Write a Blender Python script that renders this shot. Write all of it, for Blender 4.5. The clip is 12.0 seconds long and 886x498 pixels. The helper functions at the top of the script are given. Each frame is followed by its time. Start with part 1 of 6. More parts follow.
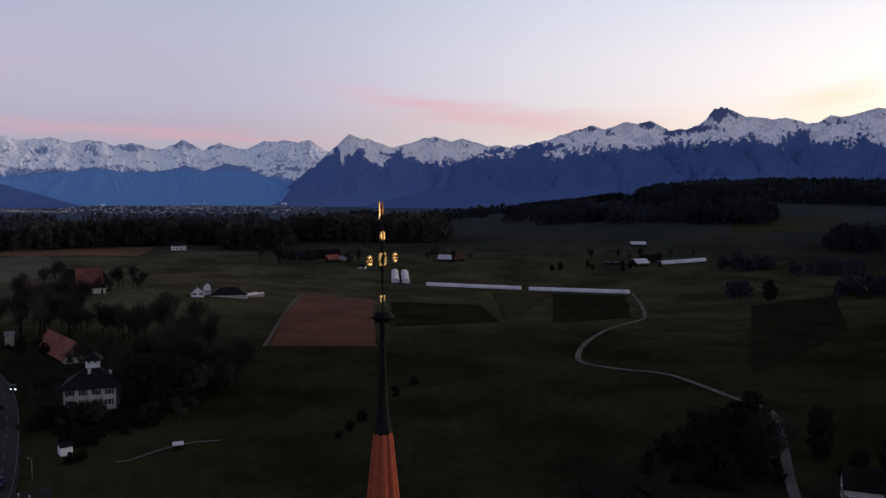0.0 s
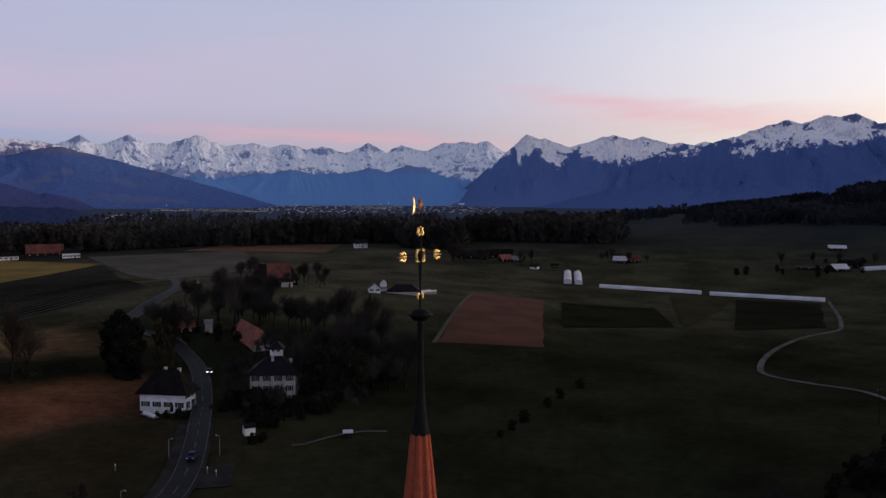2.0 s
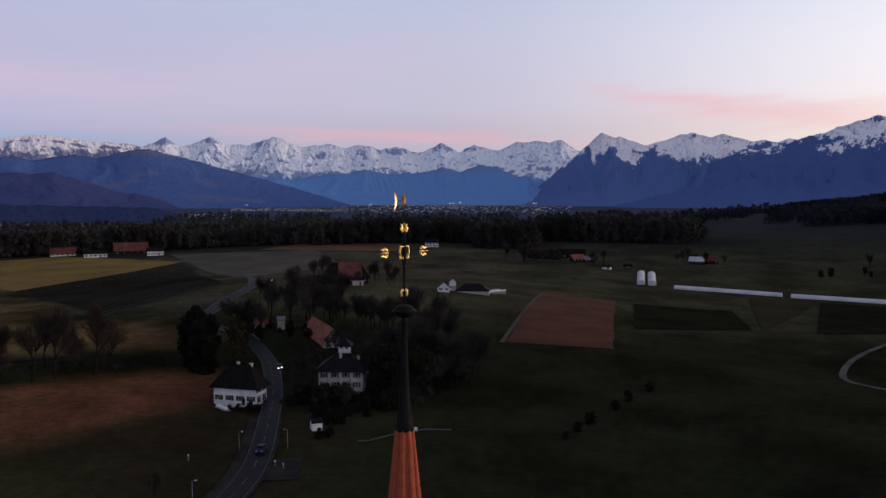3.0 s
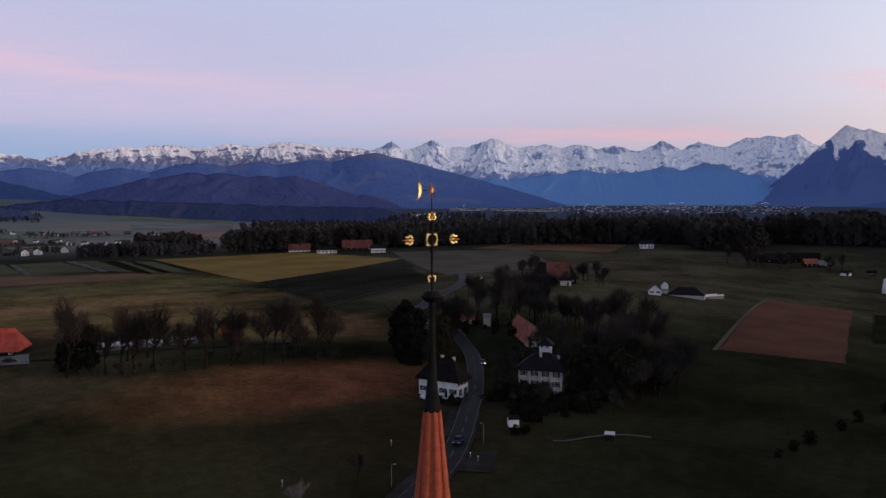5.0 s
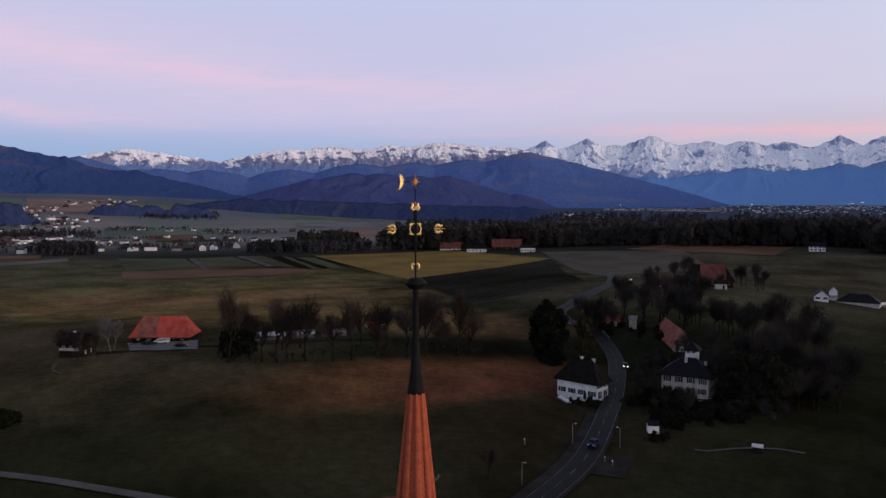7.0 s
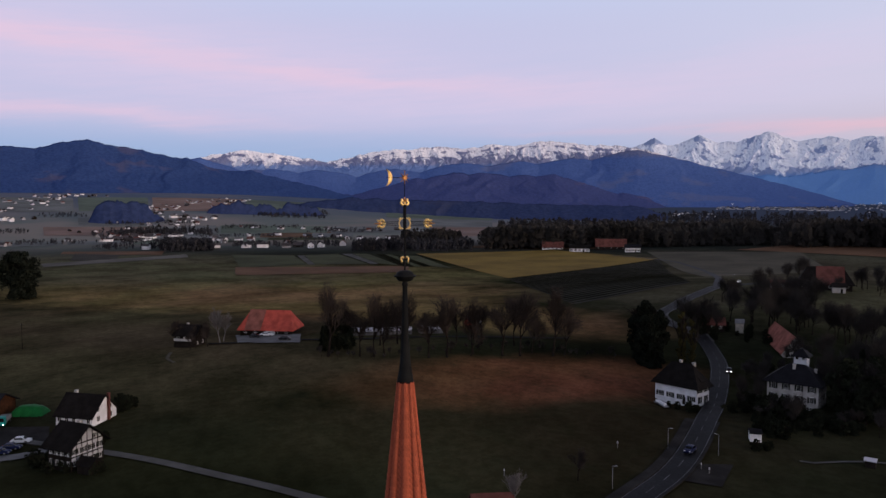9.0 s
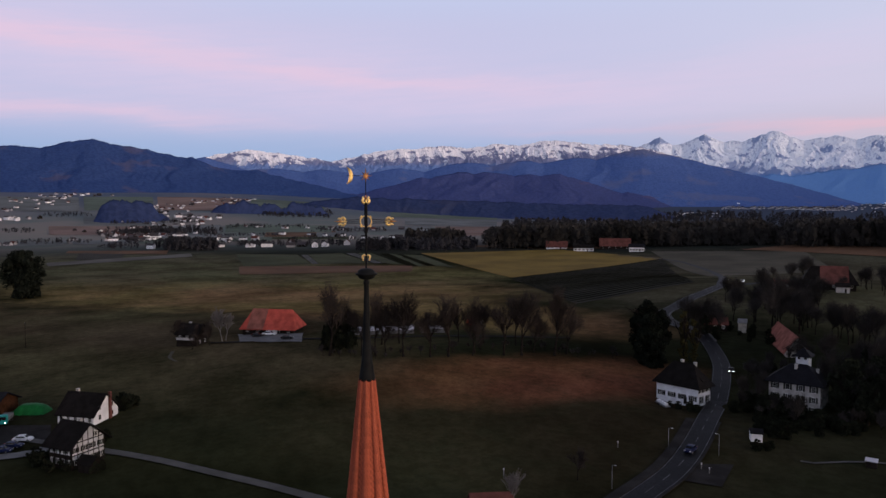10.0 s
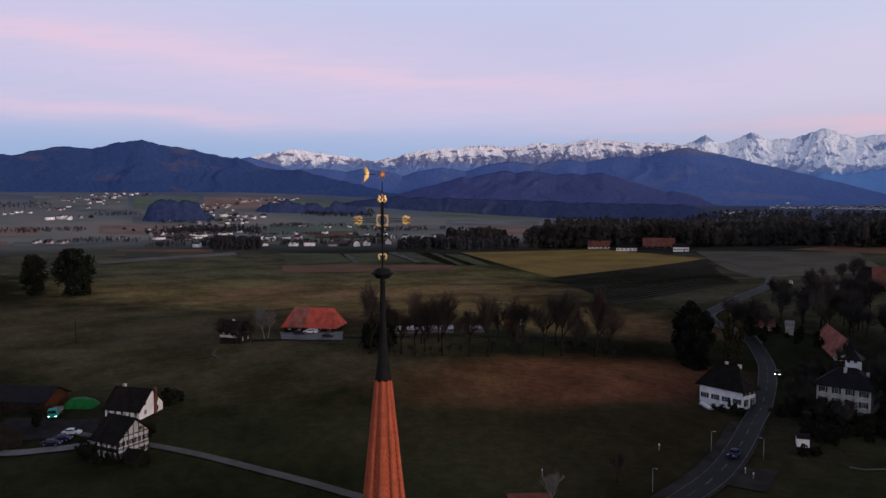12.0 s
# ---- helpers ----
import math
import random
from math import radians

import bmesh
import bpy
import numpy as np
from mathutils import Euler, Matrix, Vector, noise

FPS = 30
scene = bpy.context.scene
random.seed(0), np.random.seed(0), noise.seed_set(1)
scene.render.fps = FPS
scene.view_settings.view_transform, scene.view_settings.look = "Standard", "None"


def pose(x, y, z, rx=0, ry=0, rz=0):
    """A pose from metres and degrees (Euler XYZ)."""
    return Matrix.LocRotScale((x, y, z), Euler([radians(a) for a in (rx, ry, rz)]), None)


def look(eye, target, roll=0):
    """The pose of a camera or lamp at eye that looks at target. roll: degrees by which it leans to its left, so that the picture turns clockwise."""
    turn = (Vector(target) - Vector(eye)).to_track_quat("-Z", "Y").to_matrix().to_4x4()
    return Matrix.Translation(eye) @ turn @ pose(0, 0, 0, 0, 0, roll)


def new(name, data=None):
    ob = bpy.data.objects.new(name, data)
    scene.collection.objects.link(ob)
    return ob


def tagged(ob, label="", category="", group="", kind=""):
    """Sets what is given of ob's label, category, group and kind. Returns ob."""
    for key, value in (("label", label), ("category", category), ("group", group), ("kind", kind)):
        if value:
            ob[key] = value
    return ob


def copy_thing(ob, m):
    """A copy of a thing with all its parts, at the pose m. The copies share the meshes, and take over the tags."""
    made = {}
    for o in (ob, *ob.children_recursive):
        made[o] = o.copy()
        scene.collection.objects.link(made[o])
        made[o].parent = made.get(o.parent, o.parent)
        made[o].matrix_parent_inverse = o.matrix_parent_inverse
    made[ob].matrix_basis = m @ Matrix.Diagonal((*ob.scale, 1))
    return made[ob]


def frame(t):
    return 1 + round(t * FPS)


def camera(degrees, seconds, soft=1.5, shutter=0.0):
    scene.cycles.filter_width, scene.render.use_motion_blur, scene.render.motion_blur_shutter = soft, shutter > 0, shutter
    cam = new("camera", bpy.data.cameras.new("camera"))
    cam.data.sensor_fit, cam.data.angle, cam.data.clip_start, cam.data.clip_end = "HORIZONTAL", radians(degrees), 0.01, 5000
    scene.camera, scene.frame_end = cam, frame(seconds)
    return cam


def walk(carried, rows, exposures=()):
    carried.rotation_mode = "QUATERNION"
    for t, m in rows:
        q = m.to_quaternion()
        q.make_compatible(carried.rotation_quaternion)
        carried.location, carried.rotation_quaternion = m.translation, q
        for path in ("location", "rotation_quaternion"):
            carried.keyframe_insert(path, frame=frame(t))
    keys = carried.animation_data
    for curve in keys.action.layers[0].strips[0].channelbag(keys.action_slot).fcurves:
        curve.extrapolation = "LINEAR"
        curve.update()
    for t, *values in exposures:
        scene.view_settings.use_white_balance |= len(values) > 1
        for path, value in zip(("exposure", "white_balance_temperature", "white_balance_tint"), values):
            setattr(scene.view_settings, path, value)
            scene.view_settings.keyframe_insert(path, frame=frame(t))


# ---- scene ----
cam = camera(60.0, 12.0)
# seconds, x, y, z, yaw, pitch, roll
ROWS = [
    (0.0, 1.358, -17.196, 59.962, -0.00, -3.45, -0.10),
    (0.5, 1.911, -16.960, 59.914, 0.31, -3.48, -0.04),
    (1.0, 2.620, -16.721, 59.887, 1.89, -3.49, -0.05),
    (1.5, 3.440, -16.472, 59.880, 7.78, -3.47, -0.04),
    (2.0, 4.288, -16.228, 59.853, 13.11, -3.46, -0.10),
    (2.5, 5.198, -15.896, 59.819, 15.31, -3.48, -0.06),
    (3.0, 6.147, -15.651, 59.787, 18.54, -3.50, -0.03),
    (5.0, 10.144, -14.275, 59.544, 34.56, -3.48, 0.07),
    (5.5, 11.124, -13.820, 59.460, 38.58, -3.45, 0.06),
    (6.0, 12.022, -13.318, 59.395, 42.25, -3.44, 0.09),
    (6.5, 12.829, -12.744, 59.354, 44.27, -3.47, 0.06),
    (8.5, 15.440, -10.901, 59.283, 52.12, -3.57, -0.00),
    (9.0, 15.826, -10.433, 59.242, 53.75, -3.58, 0.04),
    (9.5, 16.198, -10.023, 59.216, 53.73, -3.61, 0.04),
    (10.0, 16.467, -9.567, 59.206, 54.11, -3.62, 0.03),
    (10.5, 16.607, -9.145, 59.187, 54.32, -3.61, 0.05),
    (11.0, 16.635, -8.931, 59.179, 56.25, -3.61, -0.07),
    (11.5, 16.645, -8.908, 59.185, 56.45, -3.63, 0.01),
    (12.0, 16.621, -8.937, 59.193, 57.21, -3.67, 0.07),
]
walk(cam, [(t, pose(x, y, z, 90 + pitch, roll, yaw)) for t, x, y, z, yaw, pitch, roll in ROWS],
     exposures=[(0.0, -0.20), (1.0, -0.20), (2.5, -0.08), (5.0, 0.05), (6.5, 0.12), (9.0, 0.15), (12.0, 0.15)])

# ---- world: clear winter dusk, the sun just set on the far right ----
SUN_AZ = -68.0   # degrees, left of the first heading is positive
SUN_EL = 4.5
SUNWARD = (-math.sin(radians(SUN_AZ)), math.cos(radians(SUN_AZ)))
world = bpy.data.worlds.new("dusk")
scene.world = world
world.use_nodes = True
wt = world.node_tree
wt.nodes.clear()


class Net:
    """Small helper to write node formulas."""

    def __init__(self, tree):
        self.t = tree

    def n(self, kind):
        return self.t.nodes.new(kind)

    def put(self, socket, v):
        if isinstance(v, bpy.types.NodeSocket):
            self.t.links.new(v, socket)
        else:
            socket.default_value = v

    def m(self, op, a, b=0.0, clamp=False):
        node = self.n("ShaderNodeMath")
        node.operation, node.use_clamp = op, clamp
        self.put(node.inputs[0], a)
        self.put(node.inputs[1], b)
        return node.outputs[0]

    def ramp(self, fac, stops, smooth=True):
        node = self.n("ShaderNodeValToRGB")
        cr = node.color_ramp
        cr.interpolation = "EASE" if smooth else "LINEAR"
        while len(cr.elements) < len(stops):
            cr.elements.new(0.5)
        for e, (p, c) in zip(cr.elements, stops):
            e.position = p
            e.color = (*c, 1) if len(c) == 3 else c
        self.put(node.inputs[0], fac)
        return node.outputs[0]

    def mix(self, fac, a, b, mode="MIX"):
        node = self.n("ShaderNodeMix")
        node.data_type, node.blend_type = "RGBA", mode
        self.put(node.inputs[0], fac)
        self.put(node.inputs[6], a if isinstance(a, bpy.types.NodeSocket) else (*a, 1))
        self.put(node.inputs[7], b if isinstance(b, bpy.types.NodeSocket) else (*b, 1))
        return node.outputs[2]

    def noise(self, vec, scale, detail=4.0, rough=0.55):
        node = self.n("ShaderNodeTexNoise")
        self.put(node.inputs["Vector"], vec)
        node.inputs["Scale"].default_value = scale
        node.inputs["Detail"].default_value = detail
        node.inputs["Roughness"].default_value = rough
        return node.outputs[0]

    def span(self, v, lo, hi, to_lo=0.0, to_hi=1.0):
        node = self.n("ShaderNodeMapRange")
        node.interpolation_type = "SMOOTHSTEP"
        self.put(node.inputs[0], v)
        for i, q in enumerate((lo, hi, to_lo, to_hi)):
            node.inputs[i + 1].default_value = q
        return node.outputs[0]

    def combine(self, x, y, z):
        node = self.n("ShaderNodeCombineXYZ")
        for s, v in zip(node.inputs, (x, y, z)):
            self.put(s, v)
        return node.outputs[0]


def build_sky():
    k = Net(wt)
    co = k.n("ShaderNodeTexCoord").outputs["Generated"]
    sp = k.n("ShaderNodeSeparateXYZ")
    k.put(sp.inputs[0], co)
    x, y, z = sp.outputs
    el = k.m("MULTIPLY", k.m("ARCSINE", z), 57.2958)
    az = k.m("MULTIPLY", k.m("ARCTAN2", k.m("MULTIPLY", x, -1.0), y), 57.2958)
    e = k.m("DIVIDE", el, 90.0, True)
    # away from the sunset: blue at the horizon, a pink belt, lavender, then deep dusk blue
    high = [(0.245, (0.48, 0.49, 0.62)), (0.34, (0.39, 0.41, 0.54)), (0.52, (0.20, 0.21, 0.29)), (1.0, (0.07, 0.075, 0.11))]
    away = k.ramp(e, [(0.0, (0.27, 0.37, 0.58)), (0.035, (0.31, 0.41, 0.63)), (0.075, (0.47, 0.49, 0.69)), (0.13, (0.50, 0.51, 0.71)), (0.175, (0.49, 0.54, 0.75)), *high])
    side = k.ramp(e, [(0.0, (0.46, 0.41, 0.51)), (0.05, (0.53, 0.48, 0.58)), (0.085, (0.57, 0.55, 0.69)), (0.13, (0.55, 0.565, 0.73)), (0.175, (0.51, 0.555, 0.74)), *high])
    toward = k.ramp(e, [(0.0, (1.25, 0.92, 0.68)), (0.05, (1.22, 1.06, 0.90)), (0.10, (1.18, 1.12, 1.12)), (0.175, (0.98, 1.02, 1.12)), *high])
    s = k.m("ADD", k.m("MULTIPLY", x, SUNWARD[0]), k.m("MULTIPLY", y, SUNWARD[1]))
    col = k.mix(k.span(s, -0.55, 0.10), away, side)
    col = k.mix(k.span(s, 0.0, 0.95), col, toward)

    # thin cirrus streaks, drawn out along the horizon
    vec = k.combine(k.m("MULTIPLY", az, 0.045), k.m("ADD", k.m("MULTIPLY", el, 0.42), k.m("MULTIPLY", az, 0.025)), 0.0)
    wisp = k.noise(vec, 1.6, 6.0, 0.6)
    fine = k.noise(vec, 6.0, 5.0, 0.6)

    def streak(a0, e0, slope, half, thick):
        da = k.m("DIVIDE", k.m("SUBTRACT", az, a0), half)
        line = k.m("ADD", k.m("MULTIPLY", k.m("SUBTRACT", az, a0), slope), e0)
        de = k.m("DIVIDE", k.m("SUBTRACT", k.m("SUBTRACT", el, line), k.m("MULTIPLY", k.m("SUBTRACT", wisp, 0.5), 3.0)), thick)
        q = k.m("ADD", k.m("MULTIPLY", da, da), k.m("MULTIPLY", de, de))
        g = k.m("POWER", 2.71828, k.m("MULTIPLY", q, -1.0))
        return k.m("MULTIPLY", g, k.m("ADD", 0.45, k.m("MULTIPLY", fine, 1.1)), True)

    pink = (0.90, 0.46, 0.52)
    rose = (0.68, 0.55, 0.72)
    mauve = (0.76, 0.53, 0.66)
    for a0, e0, slope, half, thick, amount, hue in (
            (1.0, 7.2, 0.12, 6.0, 0.6, 0.5, pink), (-6.0, 5.9, 0.03, 9.0, 0.8, 0.4, pink), (20.0, 4.7, 0.02, 12.0, 0.5, 0.42, pink),
            (30.0, 9.5, -0.10, 14.0, 1.6, 0.30, rose), (72.0, 9.6, 0.08, 28.0, 3.2, 0.5, rose), (62.0, 9.0, 0.07, 16.0, 0.7, 0.5, mauve),
            (84.0, 11.0, 0.05, 12.0, 0.7, 0.5, mauve), (80.0, 6.0, 0.03, 14.0, 0.7, 0.5, mauve), (38.0, 5.0, 0.0, 12.0, 0.4, 0.12, pink), (45.0, 7.5, 0.02, 22.0, 1.6, 0.25, rose)):
        col = k.mix(k.m("MULTIPLY", streak(a0, e0, slope, half, thick), amount), col, hue)
    for a0, e0, slope, half, thick, amount in ((-27.0, 6.9, -0.12, 3.0, 0.8, 0.5),):
        col = k.mix(k.m("MULTIPLY", streak(a0, e0, slope, half, thick), amount), col, (1.0, 0.74, 0.46))
    # the afterglow low over the place where the sun went down
    ga = k.m("DIVIDE", k.m("SUBTRACT", az, SUN_AZ), 25.0)
    ge = k.m("DIVIDE", el, 11.0)
    glow = k.m("POWER", 2.71828, k.m("MULTIPLY", k.m("ADD", k.m("MULTIPLY", ga, ga), k.m("MULTIPLY", ge, ge)), -1.0))
    col = k.mix(glow, col, (5.0, 3.5, 2.3))
    bg = k.n("ShaderNodeBackground")
    k.put(bg.inputs[0], col)
    bg.inputs[1].default_value = 1.0
    out = k.n("ShaderNodeOutputWorld")
    wt.links.new(bg.outputs[0], out.inputs[0])


build_sky()
sun = new("sun", bpy.data.lights.new("sun", "SUN"))
sun.data.energy, sun.data.angle, sun.data.color = 1.7, radians(18), (1.0, 0.74, 0.62)
sun.matrix_world = look((0, 0, 0), (-SUNWARD[0], -SUNWARD[1], -math.tan(radians(SUN_EL))))


# ---- materials ----
def material(name, base, rough=0.8, metal=0.0, vary=0.25, scale=1.0, grain=8.0, bump=0.0, tint=None, random_amount=0.0, spec=0.04):
    """A surface with broad stains (scale, per metre), fine grain and a bump. tint: the colour of the stains."""
    m = bpy.data.materials.new(name)
    m.use_nodes = True
    k = Net(m.node_tree)
    b = m.node_tree.nodes["Principled BSDF"]
    co = k.n("ShaderNodeTexCoord").outputs["Object"]
    big = k.noise(co, scale, 5.0)
    small = k.noise(co, scale * grain, 4.0)
    dark = tuple(c * (1 - vary) for c in base) if tint is None else tint
    light = tuple(min(1.0, c * (1 + vary * 0.7)) for c in base)
    col = k.mix(k.span(big, 0.32, 0.68), dark, light)
    col = k.mix(k.m("MULTIPLY", k.span(small, 0.4, 0.7), 0.45), col, tuple(c * (1 - vary * 0.8) for c in base))
    if random_amount:
        info = k.n("ShaderNodeObjectInfo").outputs["Random"]
        hsv = k.n("ShaderNodeHueSaturation")
        k.put(hsv.inputs["Value"], k.m("ADD", 1.0 - random_amount / 2, k.m("MULTIPLY", info, random_amount)))
        k.put(hsv.inputs["Color"], col)
        col = hsv.outputs[0]
    k.put(b.inputs["Base Color"], col)
    k.put(b.inputs["Roughness"], k.span(small, 0.2, 0.8, max(0.02, rough - 0.08), min(1.0, rough + 0.08)))
    b.inputs["Metallic"].default_value = metal
    b.inputs["Specular IOR Level"].default_value = spec
    if bump:
        bn = k.n("ShaderNodeBump")
        bn.inputs["Strength"].default_value = 0.6
        bn.inputs["Distance"].default_value = bump
        k.put(bn.inputs["Height"], small)
        k.put(b.inputs["Normal"], bn.outputs[0])
    return m


def lamp_glow(name, colour, strength):
    m = bpy.data.materials.new(name)
    m.use_nodes = True
    b = m.node_tree.nodes["Principled BSDF"]
    b.inputs["Base Color"].default_value = (*colour, 1)
    b.inputs["Emission Color"].default_value = (*colour, 1)
    b.inputs["Emission Strength"].default_value = strength
    return m


GOLD = material("gilded_copper", (1.0, 0.68, 0.26), 0.46, 1.0, 0.12, 12, 6, 0.002)
BRONZE = material("worn_bronze", (0.55, 0.27, 0.10), 0.5, 0.9, 0.2, 12, 6)
IRON = material("black_iron", (0.012, 0.012, 0.013), 0.6, 0.0, 0.3, 8, 6, 0.001)
COPPER = material("weathered_copper", (0.012, 0.013, 0.013), 0.6, 0.0, 0.35, 3, 8, 0.003, tint=(0.009, 0.009, 0.009))
TILE = material("red_roof_tile", (0.37, 0.090, 0.048), 0.62, 0.0, 0.3, 3, 10, 0.004, random_amount=0.22)
TILE_OLD = material("old_brown_tile", (0.011, 0.0095, 0.009), 0.8, 0.0, 0.4, 0.5, 14, 0.02, random_amount=0.3)
TILE_RED = material("barn_red_tile", (0.46, 0.085, 0.06), 0.75, 0.0, 0.3, 0.35, 18, 0.02)
TILE_ROSE = material("pale_red_tile", (0.25, 0.095, 0.072), 0.8, 0.0, 0.35, 0.35, 18, 0.02, random_amount=0.3)
SLATE = material("dark_slate", (0.011, 0.011, 0.014), 0.6, 0.0, 0.35, 0.6, 12, 0.01)
PLASTER = material("white_plaster", (0.66, 0.67, 0.70), 0.9, 0.0, 0.14, 0.5, 12, 0.004)
PLASTER_GREY = material("grey_plaster", (0.40, 0.385, 0.37), 0.9, 0.0, 0.2, 0.5, 12, 0.004)
WOOD_DARK = material("dark_timber", (0.017, 0.014, 0.012), 0.8, 0.0, 0.4, 0.8, 14, 0.006)
WOOD_BROWN = material("brown_timber", (0.085, 0.038, 0.02), 0.8, 0.0, 0.35, 0.8, 14, 0.006)
SHUTTER = material("dark_green_shutter", (0.018, 0.020, 0.018), 0.7, 0.0, 0.2, 2, 8)
HOUSE_DULL = material("dull_valley_plaster", (0.42, 0.42, 0.45), 0.9, 0.0, 0.2, 0.3, 12, random_amount=1.2)
HOUSE_FAR = material("far_town_plaster", (0.80, 0.80, 0.84), 0.9, 0.0, 0.3, 0.05, 12)
ROOF_DULL = material("dull_valley_roof", (0.060, 0.055, 0.060), 0.85, 0.0, 0.3, 0.3, 12, random_amount=0.7)
ROOF_RUST = material("rusty_tile", (0.110, 0.045, 0.038), 0.85, 0.0, 0.35, 0.3, 14)
FRAME = material("white_window_frame", (0.7, 0.7, 0.68), 0.6, 0.0, 0.1, 2, 8)
GLASS = material("window_glass", (0.02, 0.022, 0.026), 0.08, 0.0, 0.15, 1, 4, spec=0.8)
STONE = material("sandstone", (0.33, 0.31, 0.27), 0.85, 0.0, 0.25, 0.7, 12, 0.01)
ASPHALT = material("asphalt", (0.0085, 0.0090, 0.0115), 0.65, 0.0, 0.45, 0.06, 40, 0.01, spec=0.07)
GRAVEL = material("gravel_track", (0.100, 0.100, 0.096), 0.95, 0.0, 0.3, 0.1, 30, 0.02, spec=0.0)
KERB = material("worn_kerb_paving", (0.030, 0.029, 0.029), 0.9, 0.0, 0.3, 0.2, 20, 0.01, spec=0.0)
CONCRETE = material("pale_concrete", (0.15, 0.15, 0.152), 0.9, 0.0, 0.25, 0.2, 20, 0.01)
PAINT = material("road_paint", (0.11, 0.11, 0.12), 0.8, 0.0, 0.45, 0.3, 10)
FOIL = material("white_foil", (0.55, 0.55, 0.60), 0.5, 0.0, 0.15, 0.15, 12, 0.02)
METAL = material("galvanised_metal", (0.20, 0.205, 0.215), 0.55, 0.5, 0.2, 1, 8)
BARK = material("grey_brown_bark", (0.020, 0.017, 0.015), 0.95, 0.0, 0.4, 0.8, 10, 0.02, spec=0.0)
TWIG = material("bare_twigs", (0.048, 0.039, 0.035), 0.95, 0.0, 0.35, 0.1, 10, random_amount=0.5, spec=0.0)
# second twig tone: the shade over the groves is put into the colour
TWIG_SHADED = material("shade_toned_twigs", (0.044, 0.040, 0.038), 0.95, 0.0, 0.35, 0.1, 10, random_amount=0.5, spec=0.0)
BIRCH = material("birch_bark", (0.17, 0.155, 0.15), 0.9, 0.0, 0.3, 0.6, 10)
WOODS = material("dark_woodland", (0.050, 0.047, 0.045), 0.95, 0.0, 0.5, 0.012, 30, spec=0.0)
# the next two woods carry distance haze as a bluer base colour
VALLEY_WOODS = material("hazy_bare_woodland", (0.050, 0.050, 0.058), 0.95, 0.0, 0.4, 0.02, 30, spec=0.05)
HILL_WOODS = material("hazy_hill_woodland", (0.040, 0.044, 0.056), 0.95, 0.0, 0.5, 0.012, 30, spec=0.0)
BROWN_GRASS = material("short_brown_grass", (0.034, 0.031, 0.018), 0.95, 0.0, 0.3, 0.02, 60, 0.05, spec=0.0)
NEEDLE = material("dark_needles", (0.013, 0.016, 0.012), 0.9, 0.0, 0.4, 0.25, 10, random_amount=0.4, spec=0.0)
LEAF = material("evergreen_leaves", (0.018, 0.021, 0.014), 0.9, 0.0, 0.4, 0.3, 10, random_amount=0.4, spec=0.0)
OCHRE = material("autumn_leaves", (0.050, 0.044, 0.018), 0.9, 0.0, 0.4, 0.4, 10, spec=0.0)
SOIL = material("ploughed_soil", (0.076, 0.031, 0.018), 0.95, 0.0, 0.25, 0.05, 30, 0.05, spec=0.05)
DARK_CROP = material("dark_row_crop", (0.038, 0.037, 0.030), 0.95, 0.0, 0.3, 0.05, 30, 0.05, spec=0.05)
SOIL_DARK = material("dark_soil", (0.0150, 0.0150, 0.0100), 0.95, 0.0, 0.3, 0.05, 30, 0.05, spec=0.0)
STUBBLE = material("stubble", (0.120, 0.068, 0.040), 0.95, 0.0, 0.3, 0.02, 40, 0.03, spec=0.05)
MEADOW = material("meadow", (0.072, 0.066, 0.048), 0.95, 0.0, 0.3, 0.02, 60, 0.05, spec=0.05)
WINTER_WHEAT = material("yellow_green_crop", (0.172, 0.117, 0.027), 0.95, 0.0, 0.3, 0.02, 60, 0.04, spec=0.05)
PALE_LAND = material("pale_fallow_land", (0.13, 0.125, 0.115), 0.95, 0.0, 0.3, 0.02, 60, 0.04, spec=0.0)
CROP_GREEN = material("green_crop", (0.048, 0.054, 0.026), 0.95, 0.0, 0.3, 0.02, 60, 0.04, spec=0.05)


